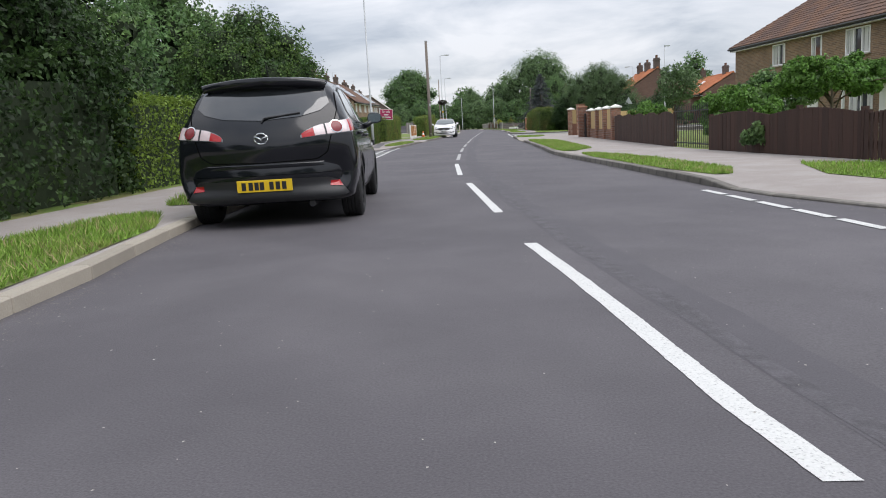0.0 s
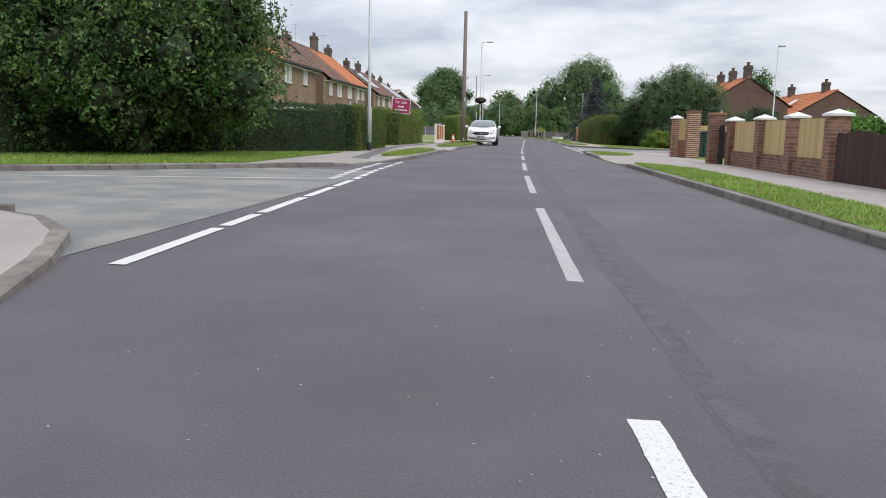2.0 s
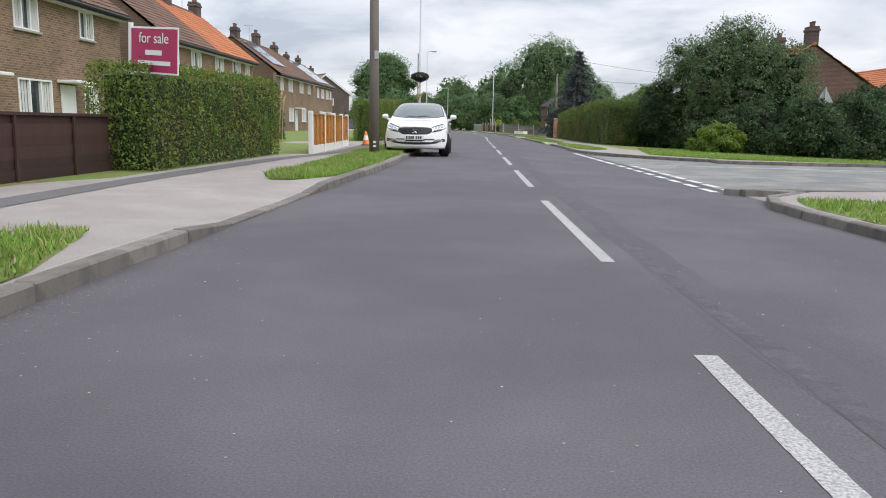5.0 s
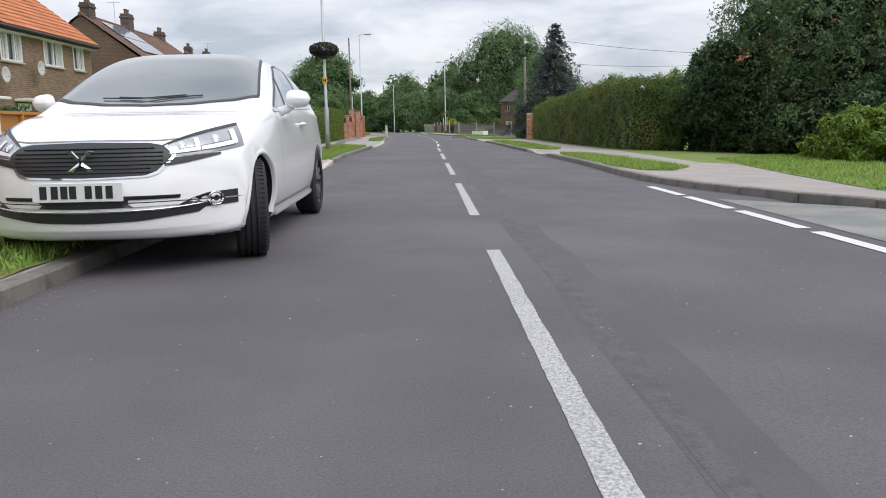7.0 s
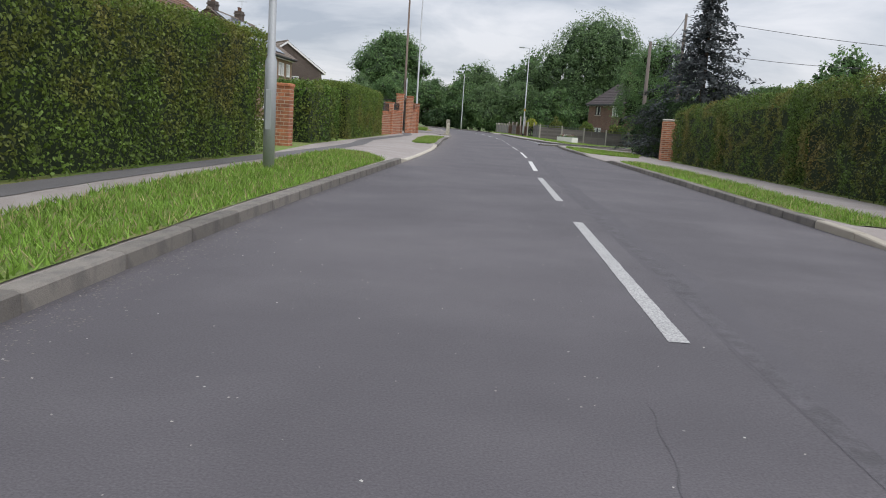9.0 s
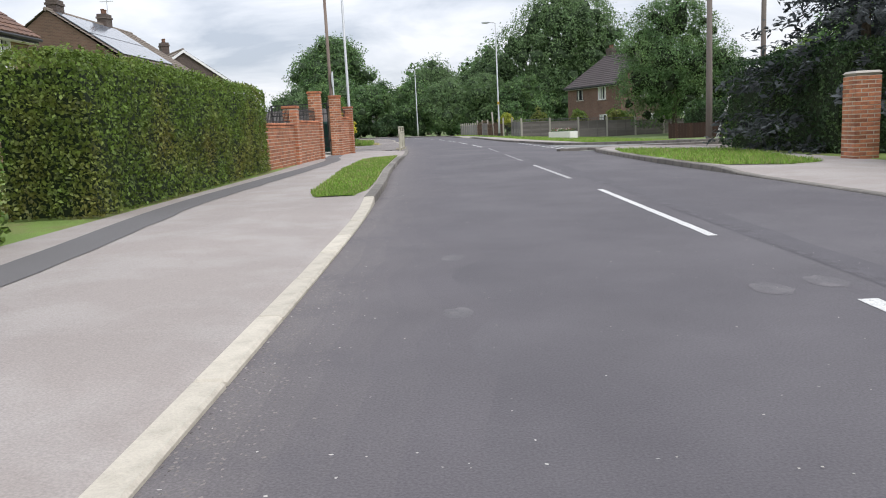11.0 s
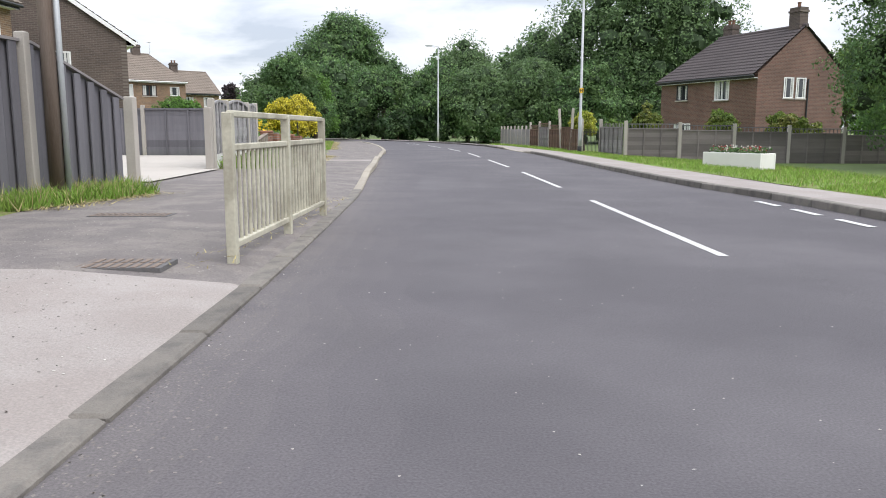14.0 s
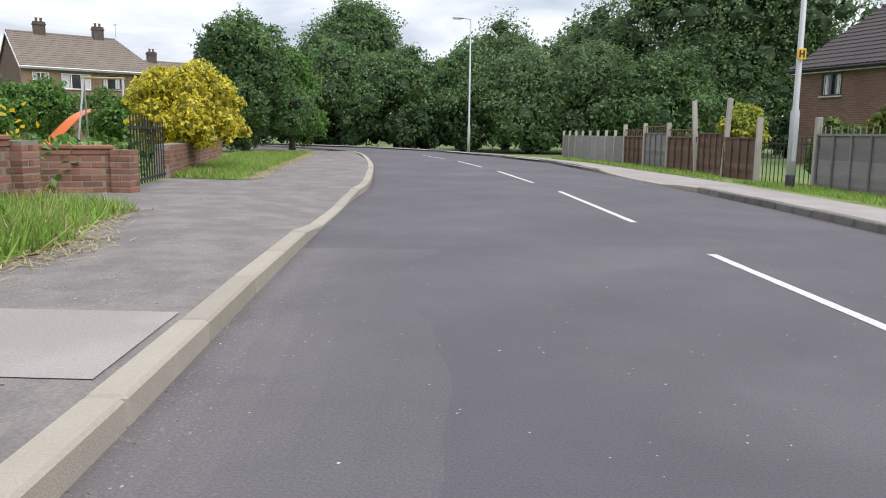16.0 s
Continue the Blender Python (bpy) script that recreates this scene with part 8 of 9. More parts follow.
# ---- estate agent's board ----
fs = thing("for_sale_board", "magenta for sale board on a white post above the hedge", "sign", Matrix.Translation((-6.05, 44.6, 0)) @ Matrix.Rotation(radians(-28), 4, "Z") @ Matrix.Rotation(radians(4), 4, "Y"))
part("post", Mesh().box((-0.10, 0.0, -0.1), (-0.05, 0.05, 2.25)), "white_plastic", fs)
bd_ = part("board", Mesh().box((-0.05, 0.012, 1.56), (0.92, 0.028, 2.17), bevel=0.003), "sign_pink", fs)
part("board_edge", Mesh().box((-0.07, 0.014, 1.535), (0.94, 0.026, 2.195), bevel=0.003), "white_plastic", bd_)


def lettering(text, size, m, material, parent, name="lettering"):
    cu = bpy.data.curves.new(name, "FONT")
    cu.body, cu.size, cu.extrude, cu.align_x = text, size, 0.002, "CENTER"
    tmp = bpy.data.objects.new(name, cu)
    scene.collection.objects.link(tmp)
    me = bpy.data.meshes.new_from_object(tmp.evaluated_get(bpy.context.evaluated_depsgraph_get()))
    bpy.data.objects.remove(tmp)
    me.materials.clear()
    return part(name, me, material, parent, "", m=m)


lettering("for sale", 0.21, Matrix.Translation((0.435, 0.006, 1.97)) @ Matrix.Rotation(radians(90), 4, "X"), "white_plastic", bd_)
bars = Mesh()
bars.box((0.26, 0.004, 1.80), (0.60, 0.0105, 1.87)).box((0.10, 0.004, 1.66), (0.78, 0.0105, 1.72))
part("text_bar", bars, "white_plastic", bd_)


# ---- walls, fences, rails ----
BR_L, BR_H, BR_D = 0.213, 0.061, 0.1025
brick_mesh = {}
for nm, mt in (("red", "brick_red"), ("dark", "brick_dark")):
    for ln in ("stretcher", "header"):
        me = Mesh().box((0, 0, 0), (BR_L if ln == "stretcher" else BR_D, BR_D, BR_H), bevel=0.005).done("brick")
        me.materials.append(MAT[mt])
        brick_mesh[nm, ln] = me


class Bricks:
    """Lays bricks as parts until its share is used up, the rest into one joined mesh."""

    def __init__(self, parent, colour, share):
        self.parent, self.colour, self.share, self.rest = parent, colour, share, Mesh()

    def lay(self, m, header=False):
        m = m @ pose(RNG.uniform(-0.002, 0.002), RNG.uniform(-0.0025, 0.0025), 0, 0, 0, RNG.uniform(-0.3, 0.3))
        if self.share > 0:
            ob = new("brick", brick_mesh[self.colour, "header" if header else "stretcher"])
            ob.parent, ob.matrix_basis = self.parent, m
            self.share -= 1
        else:
            self.rest.box((0, 0, 0), (BR_D if header else BR_L, BR_D, BR_H), m)

    def face(self, m, length, z0, z1, corner=False):
        """One outer leaf along local x, bonded by half bricks."""
        n = int(round((z1 - z0) / 0.075))
        for r in range(n):
            x = -(0.1125 if r % 2 else 0)
            while x < length - 0.03:
                a = max(0.0, x)
                b = min(length, x + BR_L)
                if b - a > 0.17:
                    self.lay(m @ pose(a, 0, z0 + r * 0.075))
                elif b - a > 0.06:
                    self.lay(m @ pose(a if a == 0 else b - BR_D, 0, z0 + r * 0.075), True)
                x += 0.225

    def close(self):
        if self.rest.v:
            ob = part("brickwork", self.rest, {"red": "brick_red", "dark": "brick_dark"}[self.colour], self.parent)
            ob["kind"] = "stuff"


def frame_of(a, b):
    """Local x from a to b, local y to its left, origin at a."""
    d = Vector((b[0] - a[0], b[1] - a[1], 0)).normalized()
    return Matrix(((d.x, -d.y, 0, a[0]), (d.y, d.x, 0, a[1]), (0, 0, 1, 0), (0, 0, 0, 1))), (Vector(b[:2]) - Vector(a[:2])).length


def brick_wall(a, b, z0, z1, bricks, coping=True, mortar="mortar", back=True):
    """A half-brick thick garden wall: its face to the right of the run a to b."""
    m, L = frame_of(a, b)
    core = Mesh().box((0, 0.004, z0 - 0.1), (L, 0.205, z1 - 0.004), m)
    part("mortar", core, mortar, bricks.parent)
    bricks.face(m, L, z0, z1)
    if coping:
        n = max(1, int(round(L / 0.45)))
        for k in range(n):
            part("coping_stone", Mesh().box((k * L / n + 0.003, -0.012, z1), ((k + 1) * L / n - 0.003, 0.222, z1 + 0.062), m, bevel=0.008), {"red": "brick_red", "dark": "brick_dark"}[bricks.colour], bricks.parent)
            part("coping_stone", Mesh().box((k * L / n + 0.003, -0.03, z1 + 0.064), ((k + 1) * L / n - 0.003, 0.24, z1 + 0.115), m, bevel=0.012), {"red": "brick_red", "dark": "brick_dark"}[bricks.colour], bricks.parent)
    return m, L


def brick_pier(c, w, z0, z1, bricks, yaw=0.0, cap=None, mortar="mortar"):
    m = Matrix.Translation((c[0], c[1], 0)) @ Matrix.Rotation(yaw, 4, "Z")
    h = w / 2
    part("mortar", Mesh().box((-h + 0.004, -h + 0.004, z0 - 0.1), (h - 0.004, h - 0.004, z1 - 0.004), m), mortar, bricks.parent)
    n = int(round((z1 - z0) / 0.075))
    for s in range(4):
        q = m @ Matrix.Rotation(s * math.pi / 2, 4, "Z") @ Matrix.Translation((-h, -h, 0))
        for r in range(n):
            x0, x1 = (0.0, w) if (r + s) % 2 else (BR_D + 0.01, w - BR_D - 0.01)
            k = max(1, int(round((x1 - x0) / 0.22)))
            step = (x1 - x0 + 0.01) / k
            for j in range(k):
                bricks.lay(q @ pose(x0 + j * step, 0, z0 + r * 0.075) @ Matrix.Scale((step - 0.01) / BR_L, 4, (1, 0, 0)))
    if cap == "brick":
        part("capping", Mesh().box((-h - 0.02, -h - 0.02, z1), (h + 0.02, h + 0.02, z1 + 0.065), m, bevel=0.01), {"red": "brick_red", "dark": "brick_dark"}[bricks.colour], bricks.parent)
    if cap == "white":
        c_ = Mesh().box((-h - 0.05, -h - 0.05, z1), (h + 0.05, h + 0.05, z1 + 0.05), m, bevel=0.01)
        b0 = len(c_.v)
        e = h + 0.05
        c_.add([m @ Vector(q) for q in ((-e, -e, z1 + 0.051), (e, -e, z1 + 0.051), (e, e, z1 + 0.051), (-e, e, z1 + 0.051), (0, 0, z1 + 0.15))], [(0, 1, 4), (1, 2, 4), (2, 3, 4), (3, 0, 4)])
        part("pier_cap", c_, "white_render", bricks.parent, "white pyramid pier cap")


def railing(parent, a, b, z0, z1, n, material="iron", tips=True):
    m, L = frame_of(a, b)
    for z in (z0 + 0.05, z1 - 0.12):
        part("rail", Mesh().box((0, 0.09, z), (L, 0.11, z + 0.02), m), material, parent)
    for k in range(n):
        x = L * (k + 0.5) / n
        part("bar", Mesh().tube([m @ Vector((x, 0.1, z0)), m @ Vector((x, 0.1, z1))], 0.008, 6), material, parent)


# red brick garden wall with piers, railings and gates, west side
gz = 0.095
W1 = thing("garden_wall", "red brick garden wall with piers and iron railings", "wall")
bw = Bricks(W1, "red", 300)
brick_pier((-5.62, 103.35), 0.34, gz, 1.97, bw, cap="brick")
brick_pier((-5.66, 99.95), 0.34, gz, 1.47, bw, cap="brick")
brick_pier((-5.42, 106.0), 0.34, gz, 1.95, bw, cap="brick")
brick_wall((-5.56, 100.13), (-5.52, 103.18), gz, 1.07, bw)
brick_wall((-5.60, 96.9), (-5.57, 99.78), gz, 0.995, bw)
brick_wall((-5.34, 106.18), (-5.18, 107.3), gz, 1.22, bw)
brick_pier((-5.2, 107.45), 0.30, gz, 1.62, bw, cap="brick")
bw.close()
railing(W1, (-5.56, 100.13), (-5.52, 103.18), 1.18, 1.56, 22)
railing(W1, (-5.60, 96.9), (-5.57, 99.78), 1.10, 1.45, 20)
railing(W1, (-5.34, 106.18), (-5.18, 107.3), 1.32, 1.6, 8)
gt = thing("iron_gate", "black wrought iron gate swung open against a brick pier", "gate")
m, L = frame_of((-7.55, 106.12), (-5.66, 106.05))
for x in (0.0, L - 0.04):
    part("stile", Mesh().box((x, -0.02, 0.36), (x + 0.04, 0.02, 1.80), m), "iron", gt)
for z in (0.37, 0.71, 1.43, 1.76):
    part("rail", Mesh().box((0.04, -0.015, z), (L - 0.04, 0.015, z + 0.035), m), "iron", gt)
for k in range(17):
    x = L * (k + 0.5) / 17
    part("bar", Mesh().tube([m @ Vector((x, 0, 0.38)), m @ Vector((x, 0, 1.78))], 0.008, 6), "iron", gt)
for k in range(8):
    cx = L * (k + 0.5) / 8
    part("scroll", Mesh().tube([m @ Vector((cx + 0.075 * math.cos(t) * (1 - t / 14), -0.012, 0.48 + 0.075 * math.sin(t) * (1 - t / 14))) for t in np.linspace(0, 10, 26)], 0.006, 5), "iron", gt)
for k in (2.5, 5.5):
    cx = L * (k + 0.5) / 8
    for s in (-1, 1):
        part("scroll", Mesh().tube([m @ Vector((cx + s * (0.11 + 0.09 * math.cos(t) * (1 - t / 14)), 0, 1.86 + 0.07 * math.sin(t) * (1 - t / 14))) for t in np.linspace(0, 9, 24)], 0.007, 5), "iron", gt)
part("hinge_post", Mesh().box((L - 0.01, -0.04, 0.1), (L + 0.06, 0.04, 1.9), m), "soil", gt, "rusty steel hinge post")
for z in (0.55, 1.62):
    part("hinge", Mesh().box((L - 0.06, -0.06, z), (L + 0.05, -0.035, z + 0.07), m), "iron", gt)
# low pier at a drive and brick end, further south
P2 = thing("brick_pier", "red brick gate pier at a drive", "pier")
bw = Bricks(P2, "red", 0)
brick_pier((-5.4, 81.2), 0.36, gz, 1.35, bw, cap="brick"); bw.close()


def wheelie_bin(m, material, label):
    t = thing("wheelie_bin", label, "wheelie bin", m, group="wheelie bins")
    b = Mesh()
    rows = []
    for z, w, d in ((0.06, 0.21, 0.22), (0.10, 0.22, 0.24), (0.85, 0.275, 0.32), (0.95, 0.285, 0.34), (0.95, 0.30, 0.36), (1.0, 0.30, 0.36)):
        rows.append([(sx * w + ox * 0.03, sy * d + oy * 0.03, z) for sx, sy, ox, oy in ((-1, -1, 1, 0), (1, -1, -1, 0), (1, -1, 0, 1), (1, 1, 0, -1), (1, 1, -1, 0), (-1, 1, 1, 0), (-1, 1, 0, -1), (-1, -1, 0, 1), (-1, -1, 1, 0))])
    b.grid(rows)
    part("body", b, material, t)
    lid = Mesh().box((-0.31, -0.39, 1.0), (0.31, 0.36, 1.05), bevel=0.02)
    lid.box((-0.27, -0.32, 1.045), (0.27, 0.28, 1.085), bevel=0.03)
    part("lid", lid, material, t)
    part("handle", Mesh().tube([(-0.24, 0.42, 0.98), (0.24, 0.42, 0.98)], 0.016, 8), material, t)
    for s in (-1, 1):
        part("wheel", Mesh().lathe([(0.0, 0.03), (0.08, 0.03), (0.1, 0.02), (0.1, -0.02), (0.08, -0.03), (0.0, -0.03)], 18, "x", at=(s * 0.25, 0.3, 0.1)), "rubber", t)
    return t


wheelie_bin(pose(-6.33, 106.75, gz + 0.075, 0, 0, 8), "bin_dark", "dark wheelie bin behind the iron gate")
wheelie_bin(pose(-5.98, 107.45, gz + 0.035, 0, 0, -6), "bin_green", "green wheelie bin standing behind a dark one")
gwd = thing("weeds", "green weeds at the foot of the weathered fence", "plants")
leaf_part("foliage", np.column_stack([RNG.uniform(-9.4, -6.7, 2200), RNG.uniform(108.6, 109.3, 2200), 0.1 + np.abs(RNG.normal(0, 0.28, 2200)).clip(0, 0.75)]), np.tile([0, -0.4, 1.0], (2200, 1)), 0.05, "leaf_light", gwd)

# eastern boundary: brick piers with pale timber panels
W2 = thing("garden_wall", "brick wall with white-capped piers and pale timber panels", "wall")
bw = Bricks(W2, "dark", 300)
ez = -0.06
for k, y in enumerate((25.9, 28.2, 30.6, 33.4)):
    brick_pier((6.08, y), 0.36, ez, 1.22, bw, cap="white", mortar="mortar_dark")
for y0, y1 in ((26.1, 28.0), (28.4, 30.4), (30.8, 33.2)):
    brick_wall((5.98, y1), (5.98, y0), ez, 0.36, bw, coping=False, mortar="mortar_dark")
    pn = Mesh()
    for k in range(int((y1 - y0) / 0.1)):
        part("panel_board", Mesh().box((6.04, y0 + k * 0.1, 0.37), (6.065 + 0.004 * (k % 2), y0 + k * 0.1 + 0.097, 1.2)), "fence_pine", W2)
brick_pier((5.75, 34.2), 0.42, ez, 1.42, bw, cap="brick", mortar="mortar_dark")
bw.close()
sg = thing("side_gate", "black sheet metal gate folded against a brick pier", "gate")
part("leaf", Mesh().box((5.80, 33.62, ez), (5.86, 33.96, 1.12), bevel=0.006), "black_paint", sg)
for z in (0.15, 0.9):
    part("hinge", Mesh().box((5.785, 33.93, z), (5.80, 34.0, z + 0.08)), "iron", sg)
W3 = thing("brick_pier", "square brick gate pier with a white cap beside it", "pier")
bw = Bricks(W3, "dark", 200)
brick_pier((6.36, 40.35), 0.46, ez, 1.66, bw, cap="brick")
brick_pier((5.86, 41.0), 0.34, ez, 1.42, bw, cap="white")
bw.close()
part("pier_base", Mesh().box((-0.2, -0.03, ez - 0.1), (0.2, 0.06, 0.62), pose(6.06, 40.66, 0, 0, 0, -52), bevel=0.008), "brick_dark", W3, "brick infill below the board")
part("pier_panel", Mesh().box((-0.2, -0.01, 0.62), (0.2, 0.01, 1.42)), "fence_pine", W3, "pale timber board between the piers", m=pose(6.06, 40.66, 0, 0, 0, -52))
gb = wheelie_bin(pose(7.05, 41.0, ez - 0.03, 0, 0, 10), "bin_green", "green wheelie bin with a white label beside a brick pier")
wheelie_bin(pose(7.72, 41.05, ez - 0.05, 0, 0, 6), "bin_dark", "dark blue wheelie bin beside a brick pier")
part("sticker", Mesh().box((-0.12, -0.342, 0.6), (0.12, -0.325, 0.88)), "white_plastic", gb, "white label")
pf = thing("panel_fence", "pale close-boarded timber fence behind the drive", "fence")
for k in range(46):
    part("board", Mesh().box((6.9 + 0.12 * k, 43.6, -0.2), (6.9 + 0.12 * k + 0.115, 43.62 + 0.006 * (k % 2), 1.22)), "fence_pine", pf)
for z in (0.2, 0.9):
    part("rail", Mesh().box((6.9, 43.56, z), (12.4, 43.6, z + 0.07)), "fence_pine", pf)
for x in (6.85, 8.7, 10.5, 12.4):
    part("post", Mesh().box((x, 43.5, -0.3), (x + 0.09, 43.59, 1.3)), "fence_pine", pf)
hp = thing("garden_clutter", "heap of logs and garden bits by the drive", "heap")
for k in range(9):
    a = RNG.uniform(0, 3)
    c = Vector((8.9 + RNG.uniform(-0.5, 0.7), 41.6 + RNG.uniform(-0.3, 0.3), -0.02 + 0.12 * (k // 4)))
    d = Vector((math.cos(a), math.sin(a), RNG.uniform(-0.05, 0.15))) * 0.25
    part("log", Mesh().tube([c - d, c + d], 0.07, 8), "bark", hp)
part("barrow_tub", Mesh().lathe([(0.1, 0.1), (0.3, 0.25), (0.36, 0.5), (0.33, 0.5), (0.27, 0.27)], 14, at=(10.0, 41.6, 0.1)), "plastic_black", hp)


def board_fence(name, a, b, z0, top, material, label, board=0.1, gap=0.012, thick_=0.02, post=0.0, group="", rails=(0.2, 0.65)):
    """Upright boards from a to b; top(u) gives the height at u metres."""
    t = thing(name, label, "fence", group=group)
    m, L = frame_of(a, b)
    n = int(L / (board + gap))
    for k in range(n):
        u = k * (board + gap)
        h = top(u + board / 2)
        bm_ = Mesh().add([(0, 0, 0), (board, 0, 0), (board, thick_, 0), (0, thick_, 0), (0, 0, h - 0.012), (board, 0, h - 0.012), (board, thick_, h - 0.012), (0, thick_, h - 0.012),
                          (board * 0.2, 0, h), (board * 0.8, 0, h), (board * 0.8, thick_, h), (board * 0.2, thick_, h)],
                         [(0, 1, 5, 4), (1, 2, 6, 5), (2, 3, 7, 6), (3, 0, 4, 7), (4, 5, 9, 8), (5, 6, 10, 9), (6, 7, 11, 10), (7, 4, 8, 11), (8, 9, 10, 11)])
        part("board", bm_, material, t, m=m @ pose(u, RNG.uniform(-0.003, 0.003), z0, 0, 0, 0))
    for z in rails:
        part("rail", Mesh().box((0, thick_, z), (L, thick_ + 0.04, z + 0.07), m), material, t)
    if post:
        for u in np.arange(0, L + 0.1, post):
            part("post", Mesh().box((u - 0.045, thick_ - 0.02, z0 - 0.1), (u + 0.045, thick_ + 0.07, z0 + top(min(u, L)) + 0.06), m), material, t)
    return t


e0 = -0.1
board_fence("picket_fence", (7.1, 7.4), (8.1, -6), e0, lambda u: 0.80 + 0.06 * math.sin(u * 1.7), "fence_brown", "dark brown picket fence with narrow gaps", 0.085, 0.035, post=1.8)
board_fence("board_fence", (6.3, 13.4), (7.1, 7.45), e0, lambda u: 0.84 + 0.10 * abs(math.sin(math.pi * u / 2.9)), "fence_brown", "solid dark brown fence with a curved top", 0.1, 0.004, post=1.98)
board_fence("board_fence", (6.0, 25.6), (6.15, 16.4), e0 + 0.02, lambda u: 0.92 + 0.10 * abs(math.sin(math.pi * u / 1.84)), "fence_brown", "dark brown panel fence with scalloped tops", 0.1, 0.004, post=1.84)
ig = thing("iron_gate", "black iron garden gate with spiked bars", "gate")
m, L = frame_of((6.16, 16.3), (6.3, 13.5))
for k in range(19):
    x = L * (k + 0.5) / 19
    part("bar", Mesh().tube([m @ Vector((x, 0, -0.02)), m @ Vector((x, 0, 1.02)), m @ Vector((x, 0, 1.1))], [0.01, 0.01, 0.002], 6), "iron", ig)
for z in (0.08, 0.9):
    part("rail", Mesh().box((0, -0.012, z), (L, 0.012, z + 0.03), m), "iron", ig)
tree("shrub", (7.0, 14.9), (0.45, 0.6, 0.5), "leaf_light", "green plant behind the iron gate", 2500, 0.045, 0.03, 10, "shrub", stem=True)
tree("shrub", (6.75, 11.0), (0.32, 0.5, 0.4), "leaf_mid", "scrambling plant against the brown fence", 1500, 0.05, 0.03, 8, "plant", stem=True, core=0.3)

# western fences
def lap_panel(parent, m, L, z0, z1, material, n, arch=0.0, battens=4):
    """Overlapping horizontal boards between posts, in the plane y = 0."""
    h = (z1 - z0) / n
    for k in range(n):
        z = z0 + k * h
        me = Mesh().add([(0, -0.004, z), (L, -0.004, z), (L, -0.016, z + h * 1.12), (0, -0.016, z + h * 1.12), (0, 0.008, z), (L, 0.008, z), (L, -0.004, z + h * 1.12), (0, -0.004, z + h * 1.12)],
                        [(0, 1, 2, 3), (7, 6, 5, 4), (0, 4, 5, 1), (2, 6, 7, 3), (1, 5, 6, 2), (0, 3, 7, 4)])
        part("board", me, material, parent, m=m @ pose(0, 0.012 if k % 2 else 0.0, 0))
    for k in range(battens):
        x = L * k / (battens - 1)
        x = min(max(x, 0.02), L - 0.02)
        part("batten", Mesh().box((x - 0.02, -0.045, z0), (x + 0.02, -0.018, z1 + arch * math.sin(math.pi * x / L))), material, parent, m=m)
    if arch:
        rows = [[(x, -0.04, z1 + arch * math.sin(math.pi * x / L) - 0.03), (x, -0.04, z1 + arch * math.sin(math.pi * x / L) + 0.012), (x, 0.01, z1 + arch * math.sin(math.pi * x / L) + 0.012), (x, 0.01, z1 - 0.02)] for x in np.linspace(0, L, 14)]
        part("arched_rail", Mesh().grid(rows), material, parent, m=m)
    else:
        part("top_rail", Mesh().box((0, -0.045, z1 - 0.02), (L, 0.012, z1 + 0.012)), material, parent, m=m)


def concrete_post(parent, p, z0, z1, m=None, w=0.1):
    b = Mesh().box((p[0] - w / 2, p[1] - w / 2, z0 - 0.2), (p[0] + w / 2, p[1] + w / 2, z1), bevel=0.012)
    part("post", b, "concrete", parent, "pale concrete post")


F1 = thing("panel_fence", "orange stained lap fence with white concrete posts and gravel boards", "fence")
pts_ = [(-4.82, 51.7), (-4.86, 53.5), (-4.92, 55.3), (-5.0, 57.1), (-5.12, 58.9)]
for a, b in zip(pts_[:-1], pts_[1:]):
    m, L = frame_of(a, b)
    part("gravel_board", Mesh().box((0.05, -0.02, gz - 0.1), (L - 0.05, 0.03, gz + 0.2), m, bevel=0.006), "white_render", F1, "white gravel board")
    lap_panel(F1, m @ pose(0.05, 0, 0), L - 0.1, gz + 0.2, 1.06, "fence_orange", 7)
for p in pts_:
    b = Mesh().box((p[0] - 0.055, p[1] - 0.055, gz - 0.2), (p[0] + 0.055, p[1] + 0.055, 1.12), bevel=0.012)
    part("post", b, "white_render", F1, "white concrete post")
board_fence("picket_fence", (-5.15, 59.0), (-5.5, 60.8), gz, lambda u: 1.1, "fence_brown", "dark brown upright board fence", 0.1, 0.03)
F0 = thing("panel_fence", "brown lap fence in a gap between hedges", "fence")
m, L = frame_of((-6.25, 40.6), (-6.2, 44.5))
lap_panel(F0, m, L, gz, 0.9, "fence_brown", 6)
for y in (40.55, 44.5):
    part("post", Mesh().box((-6.27, y, 0), (-6.17, y + 0.1, 1.0), bevel=0.01), "fence_brown", F0)
cone = thing("traffic_cone", "orange and white traffic cone by a gate", "traffic cone", pose(-4.6, 59.8, gz + 0.004))
part("base", Mesh().box((-0.16, -0.16, 0), (0.16, 0.16, 0.03), bevel=0.01), "plastic_black", cone)
part("cone", Mesh().lathe([(0.125, 0.03), (0.03, 0.48), (0.0, 0.48)], 18), "orange", cone, "", True)
part("white_band", Mesh().lathe([(0.0945, 0.18), (0.0625, 0.335)], 18), "white_plastic", cone, "", True)
pg = thing("pampas_grass", "pale feathery pampas plumes above the fence", "plant")
